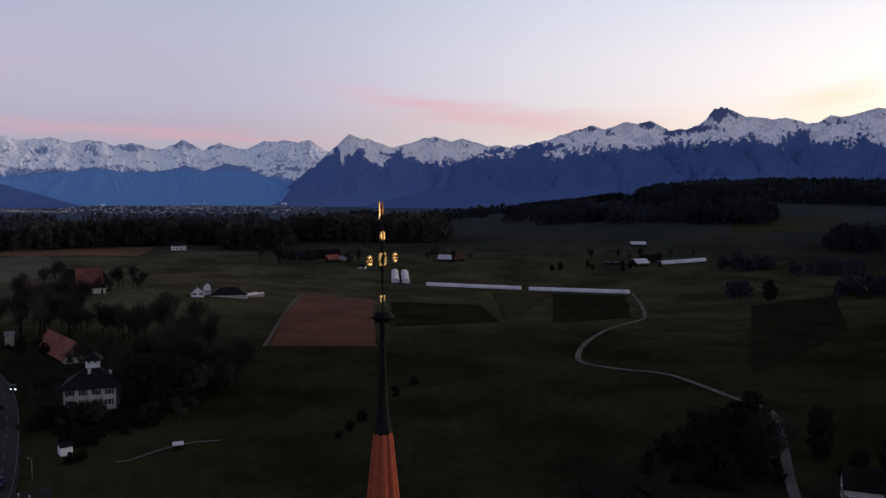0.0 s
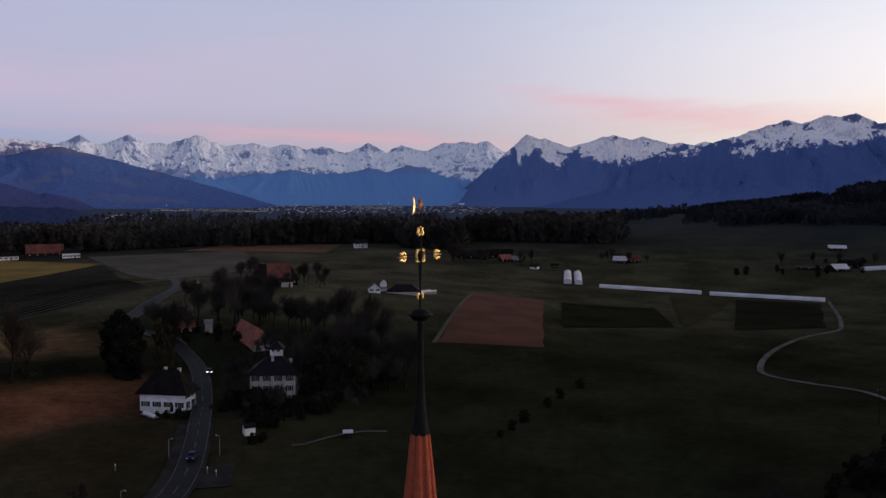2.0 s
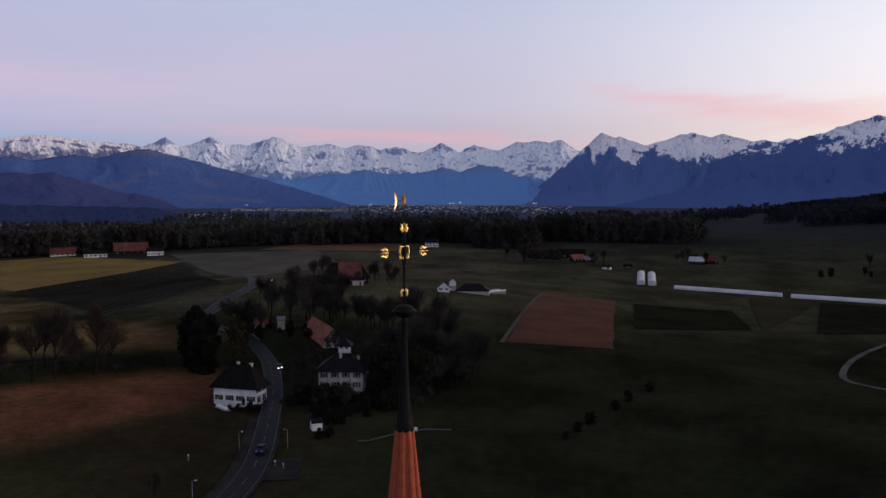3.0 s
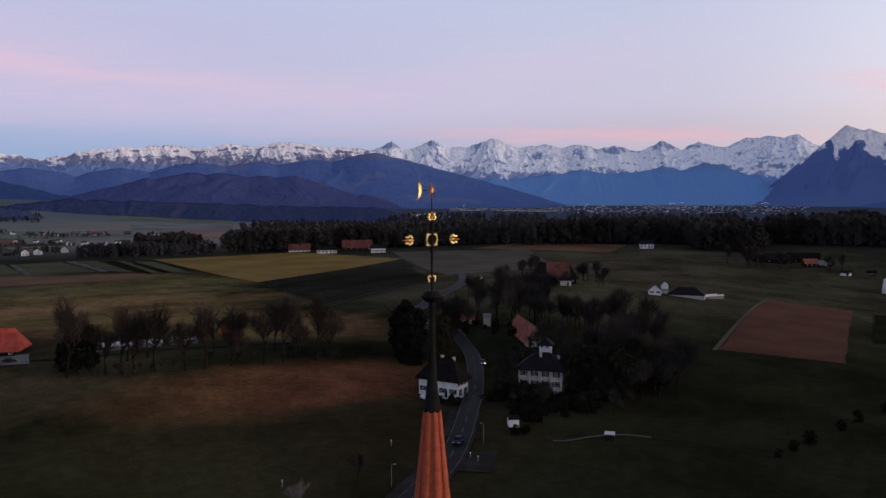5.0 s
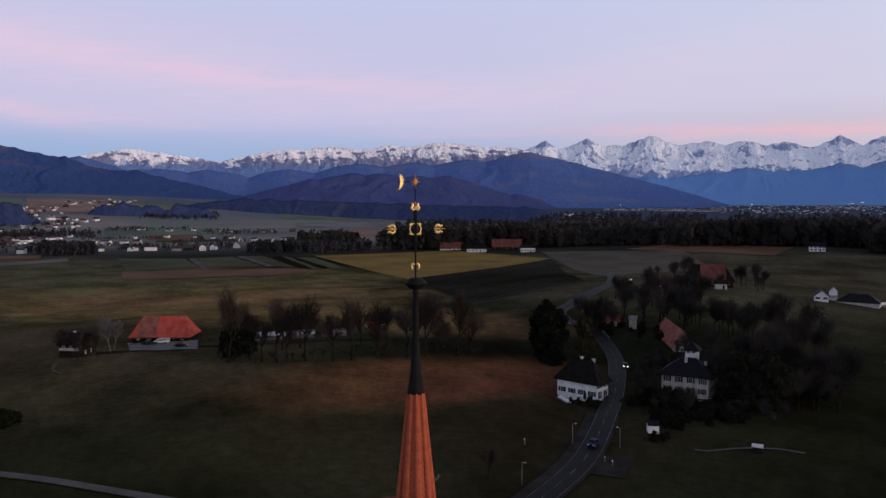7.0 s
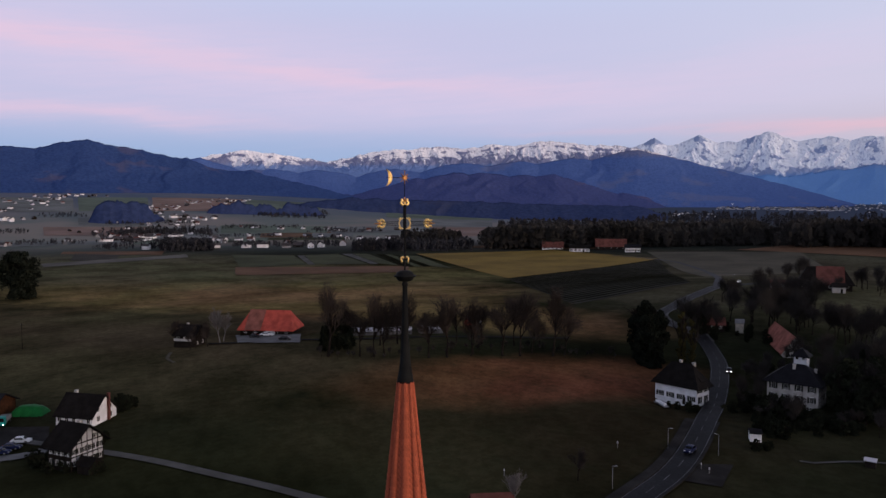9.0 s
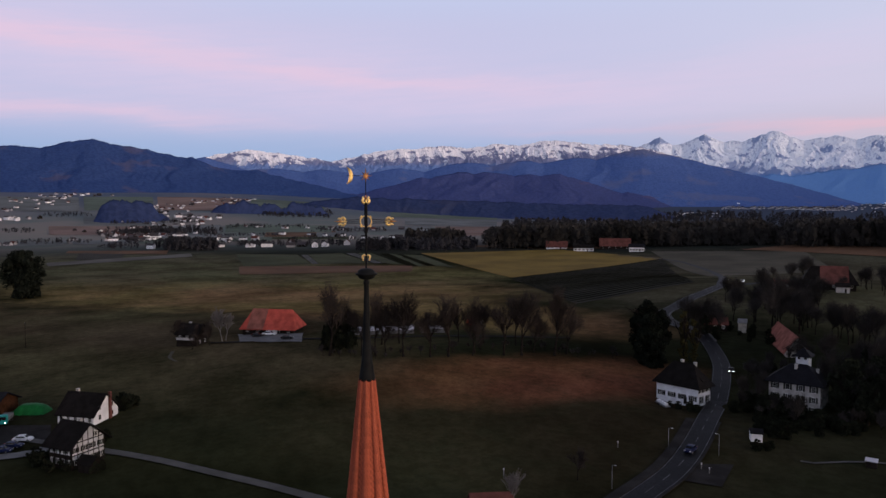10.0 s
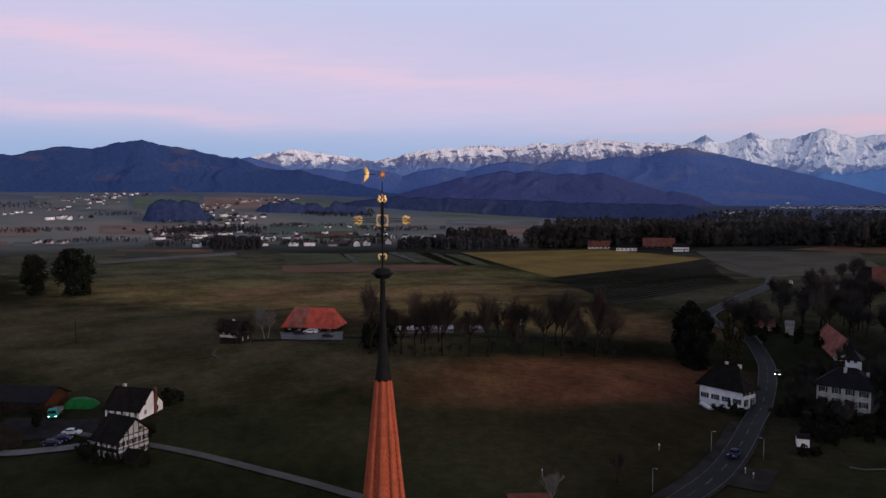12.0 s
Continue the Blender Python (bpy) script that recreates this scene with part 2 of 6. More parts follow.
def ground_material():
    m = bpy.data.materials.new("winter_grass")
    m.use_nodes = True
    k = Net(m.node_tree)
    b = m.node_tree.nodes["Principled BSDF"]
    co = k.n("ShaderNodeTexCoord").outputs["Object"]
    sp = k.n("ShaderNodeSeparateXYZ")
    k.put(sp.inputs[0], co)
    x, y = sp.outputs[0], sp.outputs[1]
    big = k.noise(co, 0.006, 5.0)
    mid = k.noise(co, 0.05, 5.0)
    fine = k.noise(co, 1.2, 4.0)
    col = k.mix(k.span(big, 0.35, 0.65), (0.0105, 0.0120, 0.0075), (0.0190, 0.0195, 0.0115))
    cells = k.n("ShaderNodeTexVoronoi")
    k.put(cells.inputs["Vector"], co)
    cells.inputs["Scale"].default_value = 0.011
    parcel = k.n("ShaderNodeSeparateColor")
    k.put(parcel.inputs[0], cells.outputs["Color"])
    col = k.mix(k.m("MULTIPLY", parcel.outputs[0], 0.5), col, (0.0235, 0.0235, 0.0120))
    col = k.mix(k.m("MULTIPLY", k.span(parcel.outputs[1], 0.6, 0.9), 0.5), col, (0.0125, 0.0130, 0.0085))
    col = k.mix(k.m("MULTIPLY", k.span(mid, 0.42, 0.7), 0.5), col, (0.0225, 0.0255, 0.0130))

    def patch(cx, cy, sx, sy, turn, tone, amount, c):
        # a tract of drier grass, bare earth or a low tone, with a ragged rim
        ca, sa = math.cos(radians(turn)), math.sin(radians(turn))
        dx, dy = k.m("SUBTRACT", x, cx), k.m("SUBTRACT", y, cy)
        u = k.m("DIVIDE", k.m("ADD", k.m("MULTIPLY", dx, ca), k.m("MULTIPLY", dy, sa)), sx)
        v = k.m("DIVIDE", k.m("SUBTRACT", k.m("MULTIPLY", dy, ca), k.m("MULTIPLY", dx, sa)), sy)
        q = k.m("ADD", k.m("MULTIPLY", u, u), k.m("MULTIPLY", v, v))
        q = k.m("ADD", q, k.m("MULTIPLY", k.m("SUBTRACT", mid, 0.5), 1.6))
        return k.mix(k.m("MULTIPLY", k.span(q, 1.6, 0.2), amount), c, tone)

    col = patch(-118, 112, 62, 46, 60, (0.036, 0.028, 0.016), 0.7, col)
    col = patch(-156, 144, 58, 26, 68, (0.142, 0.068, 0.034), 0.9, col)
    col = patch(-330, 60, 160, 75, 15, (0.070, 0.058, 0.033), 0.95, col)
    col = patch(-300, 190, 120, 50, 25, (0.155, 0.100, 0.048), 0.9, col)
    col = patch(-450, 180, 180, 90, 40, (0.185, 0.130, 0.060), 0.9, col)
    col = patch(-520, 300, 120, 90, 30, (0.140, 0.115, 0.055), 0.8, col)
    col = patch(-190, 430, 190, 150, 10, (0.075, 0.070, 0.045), 0.8, col)
    col = patch(-40, 560, 120, 150, 0, (0.045, 0.046, 0.030), 0.7, col)
    col = patch(-110, 20, 70, 60, 0, (0.026, 0.029, 0.013), 0.6, col)
    col = patch(-720, 170, 240, 150, 20, (0.092, 0.088, 0.052), 0.9, col)
    col = patch(-300, 620, 240, 190, 30, (0.070, 0.064, 0.045), 0.8, col)
    # the near meadow is mixed towards one low tone
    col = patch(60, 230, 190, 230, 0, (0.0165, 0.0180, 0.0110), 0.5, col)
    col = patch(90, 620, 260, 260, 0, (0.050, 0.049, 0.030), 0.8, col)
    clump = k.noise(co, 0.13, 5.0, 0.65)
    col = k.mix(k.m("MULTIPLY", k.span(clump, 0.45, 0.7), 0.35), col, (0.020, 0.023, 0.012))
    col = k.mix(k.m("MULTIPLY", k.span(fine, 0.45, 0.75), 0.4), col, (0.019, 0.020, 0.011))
    # uneven growth: lush and worn tracts
    worn = k.n("ShaderNodeHueSaturation")
    k.put(worn.inputs["Value"], k.span(k.noise(co, 0.021, 5.0, 0.6), 0.3, 0.7, 0.6, 1.4))
    k.put(worn.inputs["Hue"], k.span(k.noise(co, 0.009, 3.0), 0.35, 0.65, 0.482, 0.520))
    k.put(worn.inputs["Color"], col)
    col = worn.outputs[0]
    # tussocks, molehills and cattle tracks
    tuft = k.n("ShaderNodeHueSaturation")
    k.put(tuft.inputs["Value"], k.span(k.noise(co, 0.33, 6.0, 0.7), 0.34, 0.66, 0.82, 1.18))
    k.put(tuft.inputs["Color"], col)
    col = tuft.outputs[0]
    # pastures out on the plain; distance haze put into their pale, bluish colour
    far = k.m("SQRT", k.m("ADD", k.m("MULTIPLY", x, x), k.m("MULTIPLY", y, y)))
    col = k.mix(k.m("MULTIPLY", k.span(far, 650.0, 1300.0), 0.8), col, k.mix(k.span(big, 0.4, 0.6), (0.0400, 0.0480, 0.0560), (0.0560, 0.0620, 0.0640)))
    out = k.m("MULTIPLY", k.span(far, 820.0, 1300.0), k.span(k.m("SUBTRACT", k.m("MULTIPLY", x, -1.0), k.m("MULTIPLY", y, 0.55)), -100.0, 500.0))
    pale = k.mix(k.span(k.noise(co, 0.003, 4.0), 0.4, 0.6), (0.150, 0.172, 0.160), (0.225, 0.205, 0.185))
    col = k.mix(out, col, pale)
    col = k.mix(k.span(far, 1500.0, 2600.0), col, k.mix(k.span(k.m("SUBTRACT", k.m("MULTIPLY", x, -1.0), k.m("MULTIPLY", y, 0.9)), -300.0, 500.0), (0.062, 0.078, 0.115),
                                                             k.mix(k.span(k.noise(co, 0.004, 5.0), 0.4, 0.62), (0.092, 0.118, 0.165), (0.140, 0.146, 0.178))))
    k.put(b.inputs["Base Color"], col)
    b.inputs["Roughness"].default_value = 0.95
    b.inputs["Specular IOR Level"].default_value = 0.0
    bn = k.n("ShaderNodeBump")
    bn.inputs["Strength"].default_value = 0.5
    bn.inputs["Distance"].default_value = 0.15
    k.put(bn.inputs["Height"], fine)
    k.put(b.inputs["Normal"], bn.outputs[0])
    return m


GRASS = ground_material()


def alpine_material(name, rock, forest, snow, forest_z, spread=60.0, bare=0.6, mottle=0.3, clear=0.0, ragged=1.9):
    """Rock and woods under a snow cover that the range's own mesh carries; crags break through it where it is steep."""
    m = bpy.data.materials.new(name)
    m.use_nodes = True
    k = Net(m.node_tree)
    b = m.node_tree.nodes["Principled BSDF"]
    geo = k.n("ShaderNodeNewGeometry")
    sp = k.n("ShaderNodeSeparateXYZ")
    k.put(sp.inputs[0], geo.outputs["Position"])
    nz = k.n("ShaderNodeSeparateXYZ")
    k.put(nz.inputs[0], geo.outputs["Normal"])
    co = k.n("ShaderNodeTexCoord").outputs["Object"]
    z = sp.outputs[2]
    cover = k.n("ShaderNodeAttribute")
    cover.attribute_name = "snow_cover"
    drawn = k.combine(sp.outputs[0], sp.outputs[1], k.m("MULTIPLY", z, 0.45))
    rag = k.noise(drawn, 0.045, 8.0, 0.70)
    fine = k.noise(drawn, 0.085, 6.0, 0.68)
    steep = k.span(nz.outputs[2], 0.72, 0.36)
    part_bare = k.m("MULTIPLY", k.m("MULTIPLY", cover.outputs["Fac"], k.m("SUBTRACT", 1.0, cover.outputs["Fac"])), 4.0)
    tatter = k.m("MULTIPLY", k.m("MULTIPLY", k.m("SUBTRACT", rag, 0.5), ragged), k.m("ADD", part_bare, 0.12))
    white = k.span(k.m("ADD", cover.outputs["Fac"], tatter), 0.40, 0.60)
    crag = k.span(k.m("ADD", fine, k.m("MULTIPLY", steep, 0.14)), 0.55, 0.66)
    white = k.m("MULTIPLY", white, k.m("SUBTRACT", 1.0, k.m("MULTIPLY", crag, bare)), True)
    low = k.mix(k.span(k.m("ADD", z, k.m("MULTIPLY", k.m("SUBTRACT", rag, 0.5), spread)), forest_z - spread * 0.3, forest_z + spread * 0.3), forest, rock)
    low = k.mix(k.m("MULTIPLY", k.span(fine, 0.46, 0.56), mottle), low, tuple(c * 0.6 for c in forest))
    if clear:
        # pastures and felled clearings between the woods
        open_land = k.m("MULTIPLY", k.span(k.noise(co, 0.0045, 5.0, 0.55), 0.58, 0.66), k.span(nz.outputs[2], 0.55, 0.85))
        low = k.mix(k.m("MULTIPLY", open_land, clear), low, rock)
    k.put(b.inputs["Base Color"], k.mix(white, low, snow))
    b.inputs["Roughness"].default_value = 0.9
    b.inputs["Specular IOR Level"].default_value = 0.0
    return m


# ---- ground ----
# hills at (520, 120) and (960, 600): unseen, added to shade the ground
BUMPS = [(-240, 130, 120, 100, 9.0), (-190, 390, 150, 140, 14.0), (-330, 850, 330, 220, 12.0),
         (110, 560, 230, 220, -12.0), (610, 1370, 600, 420, 84.0), (520, 120, 220, 240, 80.0),
         (960, 600, 320, 380, 85.0), (-121, 172, 13, 11, -2.9)]


def height(x, y):
    r = math.hypot(x, y)
    z = sum(a * math.exp(-((x - cx) / sx) ** 2 - ((y - cy) / sy) ** 2) for cx, cy, sx, sy, a in BUMPS)
    u = min(1.0, max(0.0, (r - 1700.0) / 3100.0))
    # the valley floor climbs towards the wooded mountain
    v = min(1.0, max(0.0, (r - 1350.0) / 1500.0))
    w = min(1.0, max(0.0, (math.degrees(math.atan2(-x, y)) - 44.0) / 30.0))
    return z + 44.0 * u * u * (3 - 2 * u) + 72.0 * v * v * (3 - 2 * v) * w * w * (3 - 2 * w)


def mesh_object(name, verts, faces, mat, parent=None, smooth=False):
    me = bpy.data.meshes.new(name)
    me.from_pydata(verts, [], faces)
    me.materials.append(mat)
    if smooth:
        me.polygons.foreach_set("use_smooth", [True] * len(me.polygons))
    me.update()
    ob = new(name, me)
    if parent is not None:
        ob.parent = parent
    return ob


def build_ground():
    rings = [6.0 * (5400.0 / 6.0) ** (i / 130) for i in range(131)]
    na = 288
    verts = [(0, 0, height(0, 0))]
    for r in rings:
        for j in range(na):
            a = 2 * math.pi * j / na
            x, y = r * math.cos(a), r * math.sin(a)
            verts.append((x, y, height(x, y)))
    faces = [(0, 1 + j, 1 + (j + 1) % na) for j in range(na)]
    for i in range(130):
        a, b = 1 + i * na, 1 + (i + 1) * na
        for j in range(na):
            q = (j + 1) % na
            faces.append((a + j, b + j, b + q, a + q))
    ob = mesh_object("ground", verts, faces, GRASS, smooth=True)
    tagged(ob, "rolling winter meadows with dull green and brown grass", "ground", kind="structure")


build_ground()


def lift(x, y, up=0.12):
    return height(x, y) + up + 0.0004 * math.hypot(x, y)


def field(name, corners, mat, label, up=0.12, step=12.0, category="field"):
    """A tract of land laid over the ground; corners run round it."""
    if len(corners) == 3:
        corners = [*corners, corners[-1]]
    a, b, c, d = [Vector(p) for p in corners]
    nu = max(2, int(max((b - a).length, (c - d).length) / step))
    nv = max(2, int(max((d - a).length, (c - b).length) / step))
    verts, faces = [], []
    for i in range(nu + 1):
        for j in range(nv + 1):
            u, v = i / nu, j / nv
            p = (a * (1 - u) + b * u) * (1 - v) + (d * (1 - u) + c * u) * v
            w = noise.noise((p.x * 0.08, p.y * 0.08, 3.0)) * 1.2
            verts.append((p.x + w, p.y - w, lift(p.x, p.y, up)))
    for i in range(nu):
        for j in range(nv):
            q = i * (nv + 1) + j
            faces.append((q, q + nv + 1, q + nv + 2, q + 1))
    ob = mesh_object(name, verts, faces, mat, smooth=True)
    return tagged(ob, label, category, kind="structure")


def smooth_line(points, step=4.0):
    """Catmull-Rom through the points."""
    p = [Vector(q) for q in points]
    p = [p[0] * 2 - p[1], *p, p[-1] * 2 - p[-2]]
    out = []
    for i in range(1, len(p) - 2):
        n = max(1, int((p[i + 1] - p[i]).length / step))
        for j in range(n):
            t = j / n
            out.append(0.5 * (2 * p[i] + (p[i + 1] - p[i - 1]) * t + (2 * p[i - 1] - 5 * p[i] + 4 * p[i + 1] - p[i + 2]) * t * t
                              + (3 * p[i] - p[i - 1] - 3 * p[i + 1] + p[i + 2]) * t ** 3))
    out.append(p[-2])
    return out


def strip(name, points, width, mat, label, up=0.2, category="road", side=0.0, dashes=None, parent=None, kerb=0.0):
    """A band of ground along a line: a road, a path, a painted line. dashes: (length, gap)."""
    line = smooth_line(points, 2.0 if dashes else 4.0)
    verts, faces, run = [], [], 0.0
    for i, p in enumerate(line):
        d = (line[min(i + 1, len(line) - 1)] - line[max(i - 1, 0)]).normalized()
        nrm = Vector((-d.y, d.x))
        for s in (-0.5, 0.5):
            q = p + nrm * (side + s * width)
            verts.append((q.x, q.y, lift(p.x, p.y, up)))
        if i:
            run += (p - line[i - 1]).length
            if not dashes or run % sum(dashes) < dashes[0]:
                k = 2 * i
                faces.append((k - 2, k, k + 1, k - 1))
    ob = mesh_object(name, verts, faces, mat, parent)
    if kerb:
        ob.modifiers.new("thick", "SOLIDIFY").thickness = kerb
    if parent is None:
        tagged(ob, label, category, kind="structure")
    return ob


ROAD = [(-72.5, 84), (-77.4, 100), (-80.8, 113), (-83, 121), (-86.6, 130.4), (-92.3, 142.5), (-100.6, 158.5), (-112, 179.5), (-122.5, 197), (-135, 215), (-148, 230), (-158, 240.5), (-170, 251.5), (-190, 260), (-205, 274),
        (-211, 290), (-219, 311), (-226, 335), (-234, 360)]
FARM_ROAD = [(-234, 360), (-226, 385), (-226, 430), (-250, 500), (-278, 560)]
FIELD_ROAD = [(-234, 360), (-277, 425), (-340, 505), (-400, 560), (-445, 587), (-520, 600)]
road = strip("road", ROAD, 5.6, ASPHALT, "grey asphalt country road winding uphill past the houses", 0.22)
for q in (-2.6, 2.6):
    strip("edge_line", ROAD, 0.14, PAINT, "", 0.25, side=q, parent=road)
strip("centre_line", ROAD, 0.16, PAINT, "", 0.25, dashes=(4.0, 5.0), parent=road)
for q, w in ((4.0, 2.2), (-3.2, 0.6)):
    strip("pavement", ROAD[:7], w, KERB, "pale kerbed pavement along the curving road", 0.34, category="pavement", side=q, kerb=0.14)
for q in (3.1, -3.1):
    strip("verge", ROAD[11:], 0.7, GRAVEL, "pale gravel verge beside the road", 0.26, category="path", side=q)
strip("farm_road", FARM_ROAD, 4.6, ASPHALT, "narrow grey road branching towards the farm", 0.20)
strip("field_road", FIELD_ROAD, 4.8, ASPHALT, "pale road curving between the fields", 0.20)
strip("gravel_path", [(70, 124), (72, 133), (76.5, 146), (84, 165.5), (93, 190), (93.5, 203), (90, 213), (86, 231), (80, 250), (68, 258), (56, 269), (55, 284), (66.5, 325), (90, 379), (115, 418),
                      (124, 446), (136, 500), (148, 573)], 2.3, GRAVEL, "pale gravel farm track winding through dark meadows", 0.14)
strip("lane", [(-187, 16), (-170, 27), (-155, 36), (-139, 44), (-125, 51), (-112, 57), (-84, 72), (-74, 84)], 2.7, GRAVEL, "pale narrow lane beside the timbered house", 0.16)
strip("driveway", [(-195, -6), (-183, -1), (-179, 8), (-177, 16), (-182, 24)], 4.2, CONCRETE, "pale driveway to the farmyard", 0.18)
field("farmyard", [(-214, 2), (-196, 22), (-184, 20), (-192, -3)], KERB, "grey paved farmyard with parked cars", 0.10, 6)
field("road_apron", [(-79.9, 121), (-83.0, 131), (-78.5, 137), (-73.0, 124.5)], KERB, "grey paved pull-in beside the road", 0.17, 4)

strip("field_path", [(-72, 152), (-69.6, 153.4), (-66.3, 159.8), (-63, 164.6), (-58.9, 167.9), (-53.6, 169.5)], 1.0, GRAVEL, "pale footpath along the meadow edge", 0.14, category="path")
strip("barn_lane", [(-258, 84), (-252, 90), (-236, 112), (-226, 124), (-215, 150), (-205, 172), (-190, 200)], 2.6, KERB, "grey lane behind the bare trees", 0.16, category="path")
strip("slope_track", [(-255, 70), (-246, 66), (-238, 66)], 1.2, MEADOW, "faint path down the slope to the houses", 0.12, category="path")
field("ploughed_field", [(-86, 460), (-43, 468), (-26, 295), (-68, 285)], SOIL, "reddish brown ploughed field between meadows")
strip("field_verge", [(-87, 463), (-78, 372), (-69, 283)], 2.0, MEADOW, "pale grassy verge along the ploughed field", 0.22, category="path")
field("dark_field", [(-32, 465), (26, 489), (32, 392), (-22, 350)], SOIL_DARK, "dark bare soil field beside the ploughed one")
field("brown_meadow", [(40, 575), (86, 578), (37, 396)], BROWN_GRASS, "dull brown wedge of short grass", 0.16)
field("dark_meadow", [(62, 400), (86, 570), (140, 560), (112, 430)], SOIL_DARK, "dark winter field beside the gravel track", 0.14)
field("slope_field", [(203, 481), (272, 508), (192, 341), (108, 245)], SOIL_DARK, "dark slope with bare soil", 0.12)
field("crop_field", [(-690, 470), (-628, 620), (-459, 596), (-415, 366)], WINTER_WHEAT, "yellow-green winter crop on the rise", 0.12)
vine = field("row_crop_field", [(-412, 362), (-455, 592), (-262, 375), (-258, 272)], DARK_CROP, "dark field with long ridged planting rows", 0.12)
field("crest_stubble", [(-800, 560), (-700, 690), (-560, 690), (-640, 622)], STUBBLE, "brown stubble strip along the crest", 0.20, 20)
field("far_stubble", [(-450, 712), (-430, 800), (-300, 790), (-288, 712)], STUBBLE, "reddish stubble field before the forest", 0.2, 20)
field("far_meadow", [(-520, 655), (-385, 720), (-294, 600), (-300, 445)], MEADOW, "wide grey-green meadow beyond the road", 0.10, 16)

# ---- mountains on the horizon ----
EYE_Z = 59.5


def skyline(az, peaks, low, bow=0.0):
    """The height of a line of peaks, each (azimuth, elevation, fall to the left, fall to the right), in degrees."""
    top = low
    for pa, pe, fl, fr in peaks:
        d, f = abs(az - pa), fl if az > pa else fr
        top = max(top, pe - d * f - bow * max(0.0, 0.25 - f) * d * d)
    return top


def mountain_range(name, label, peaks, az0, az1, r0, depth, mat, jag=0.1, spur=0.3, floor=-0.6, step=0.08, rows=56, seed=0.0, steep=1.15, grain=170.0, smooth=False, bow=0.0,
                   snow=(), snow_low=None, cliffs=(), bands=(), gully=0.4, rocky=0.30):
    """A range seen from afar. Spurs and gullies of about grain metres run down from the crest to floor. snow: the lower edge of the
    snow, a line of wooded spurs over snow_low; cliffs: bare faces (azimuth, elevation, half sizes, how bare); bands: rock
    steps (depth below the crest, thickness, how bare)."""
    n = int((az1 - az0) / step) + 1
    verts, faces, cover = [], [], []

    def crest(az):
        edge = min(1.0, (az - az0) / 3.0, (az1 - az) / 3.0)
        return floor + (skyline(az, peaks, floor, bow) - floor) * max(0.0, edge) ** 0.6

    line = [crest(az0 + i * step) for i in range(n)]
    span = int(1.6 / step)
    run = [0.0]
    for q in line:
        run.append(run[-1] + q)
    soft = [(run[min(n, i + span + 1)] - run[max(0, i - span)]) / (min(n, i + span + 1) - max(0, i - span)) for i in range(n)]
    for i in range(n):
        az = az0 + i * step
        a = radians(az)
        top = line[i]
        tooth = jag * noise.fractal((az * 1.1, seed, 0.3), 0.75, 2.1, 7) * min(1.0, max(0.0, top - floor))
        edge = skyline(az, snow, snow_low) if snow_low is not None else 99.0
        for j in range(rows + 3):
            s = j / rows
            r = r0 - depth * (1 - s)
            x, y = -r * math.sin(a), r * math.cos(a)
            if s <= 1:
                w1 = noise.noise((x / 260, y / 260, seed)) * 0.7
                w2 = noise.noise((x / 110, y / 110, seed + 5)) * 0.25
                big = noise.ridged_multi_fractal((az * 76 / grain + w1 + w2, s * depth / (grain * 2.0) + w1 - w2, seed + 7), 0.85, 2.15, 6, 1.0, 2.0)
                cut = min(1.0, max(0.0, big / 2.2))
                body = (4 * s * (1 - s)) ** 0.75
                wide = soft[i] * (1 - s * s) + top * s * s
                e = floor + (wide - floor) * s ** steep * (1 - spur * (1 - cut) * body) + tooth * s ** 12
                q = min(0.5, e - edge) + gully * (0.45 - cut) + rocky * noise.fractal((az * 1.7 + w1, e * 1.3, seed + 2), 0.7, 2.1, 7)
                for ca, ce, ha, he, much in cliffs:
                    u, v = (az - ca) / ha, (e - ce) / he
                    if u * u + v * v < 4:
                        q -= 0.8 * much * math.exp(-(u * u + v * v))
                for deep, thick, much in bands:
                    v = (top - e - deep - 0.12 * noise.noise((az * 0.6, seed, 1.0))) / thick
                    q -= much * math.exp(-v * v) * max(0.0, 0.6 + 1.2 * noise.noise((az * 1.6, e * 1.5, seed + 4)))
                cover.append(min(1.0, max(0.0, 0.5 + q * 0.85)))
            else:
                e = top + tooth - (s - 1) * 9.0 * max(0.3, top - floor)
                cover.append(cover[-1])
            verts.append((x, y, EYE_Z + r * math.tan(radians(e))))
    m = rows + 3
    for i in range(n - 1):
        for j in range(m - 1):
            q = i * m + j
            faces.append((q, q + 1, q + m + 1, q + m))
    ob = mesh_object(name, verts, faces, mat, smooth=smooth)
    if snow_low is not None:
        ob.data.attributes.new("snow_cover", "FLOAT", "POINT").data.foreach_set("value", cover)
    return tagged(ob, label, "mountain", group="mountains on the horizon", kind="structure")


def elz(e, r):
    return EYE_Z + r * math.tan(radians(e))


SNOW = (0.93, 0.92, 0.97)
# distance haze is put into the rock, wood and snow colours as blue
FAR_SNOW = alpine_material("hazed_snow_peaks", (0.27, 0.35, 0.56), (0.17, 0.32, 0.64), (0.84, 0.90, 1.0), elz(1.8, 4700), bare=0.55, mottle=0.1)
NIESEN = alpine_material("hazed_pyramid_rock", (0.12, 0.165, 0.33), (0.104, 0.168, 0.385), SNOW, elz(4.2, 4500), 200.0, bare=0.3, mottle=0.1)
STOCK = alpine_material("hazed_chain_rock", (0.13, 0.165, 0.31), (0.084, 0.140, 0.335), SNOW, elz(4.8, 4350), 220.0, bare=0.35, mottle=0.1, ragged=3.0)
PLATEAU = alpine_material("hazed_snow_plateau", (0.22, 0.24, 0.38), (0.16, 0.25, 0.50), (0.88, 0.88, 0.94), elz(2.7, 4500), bare=0.75)
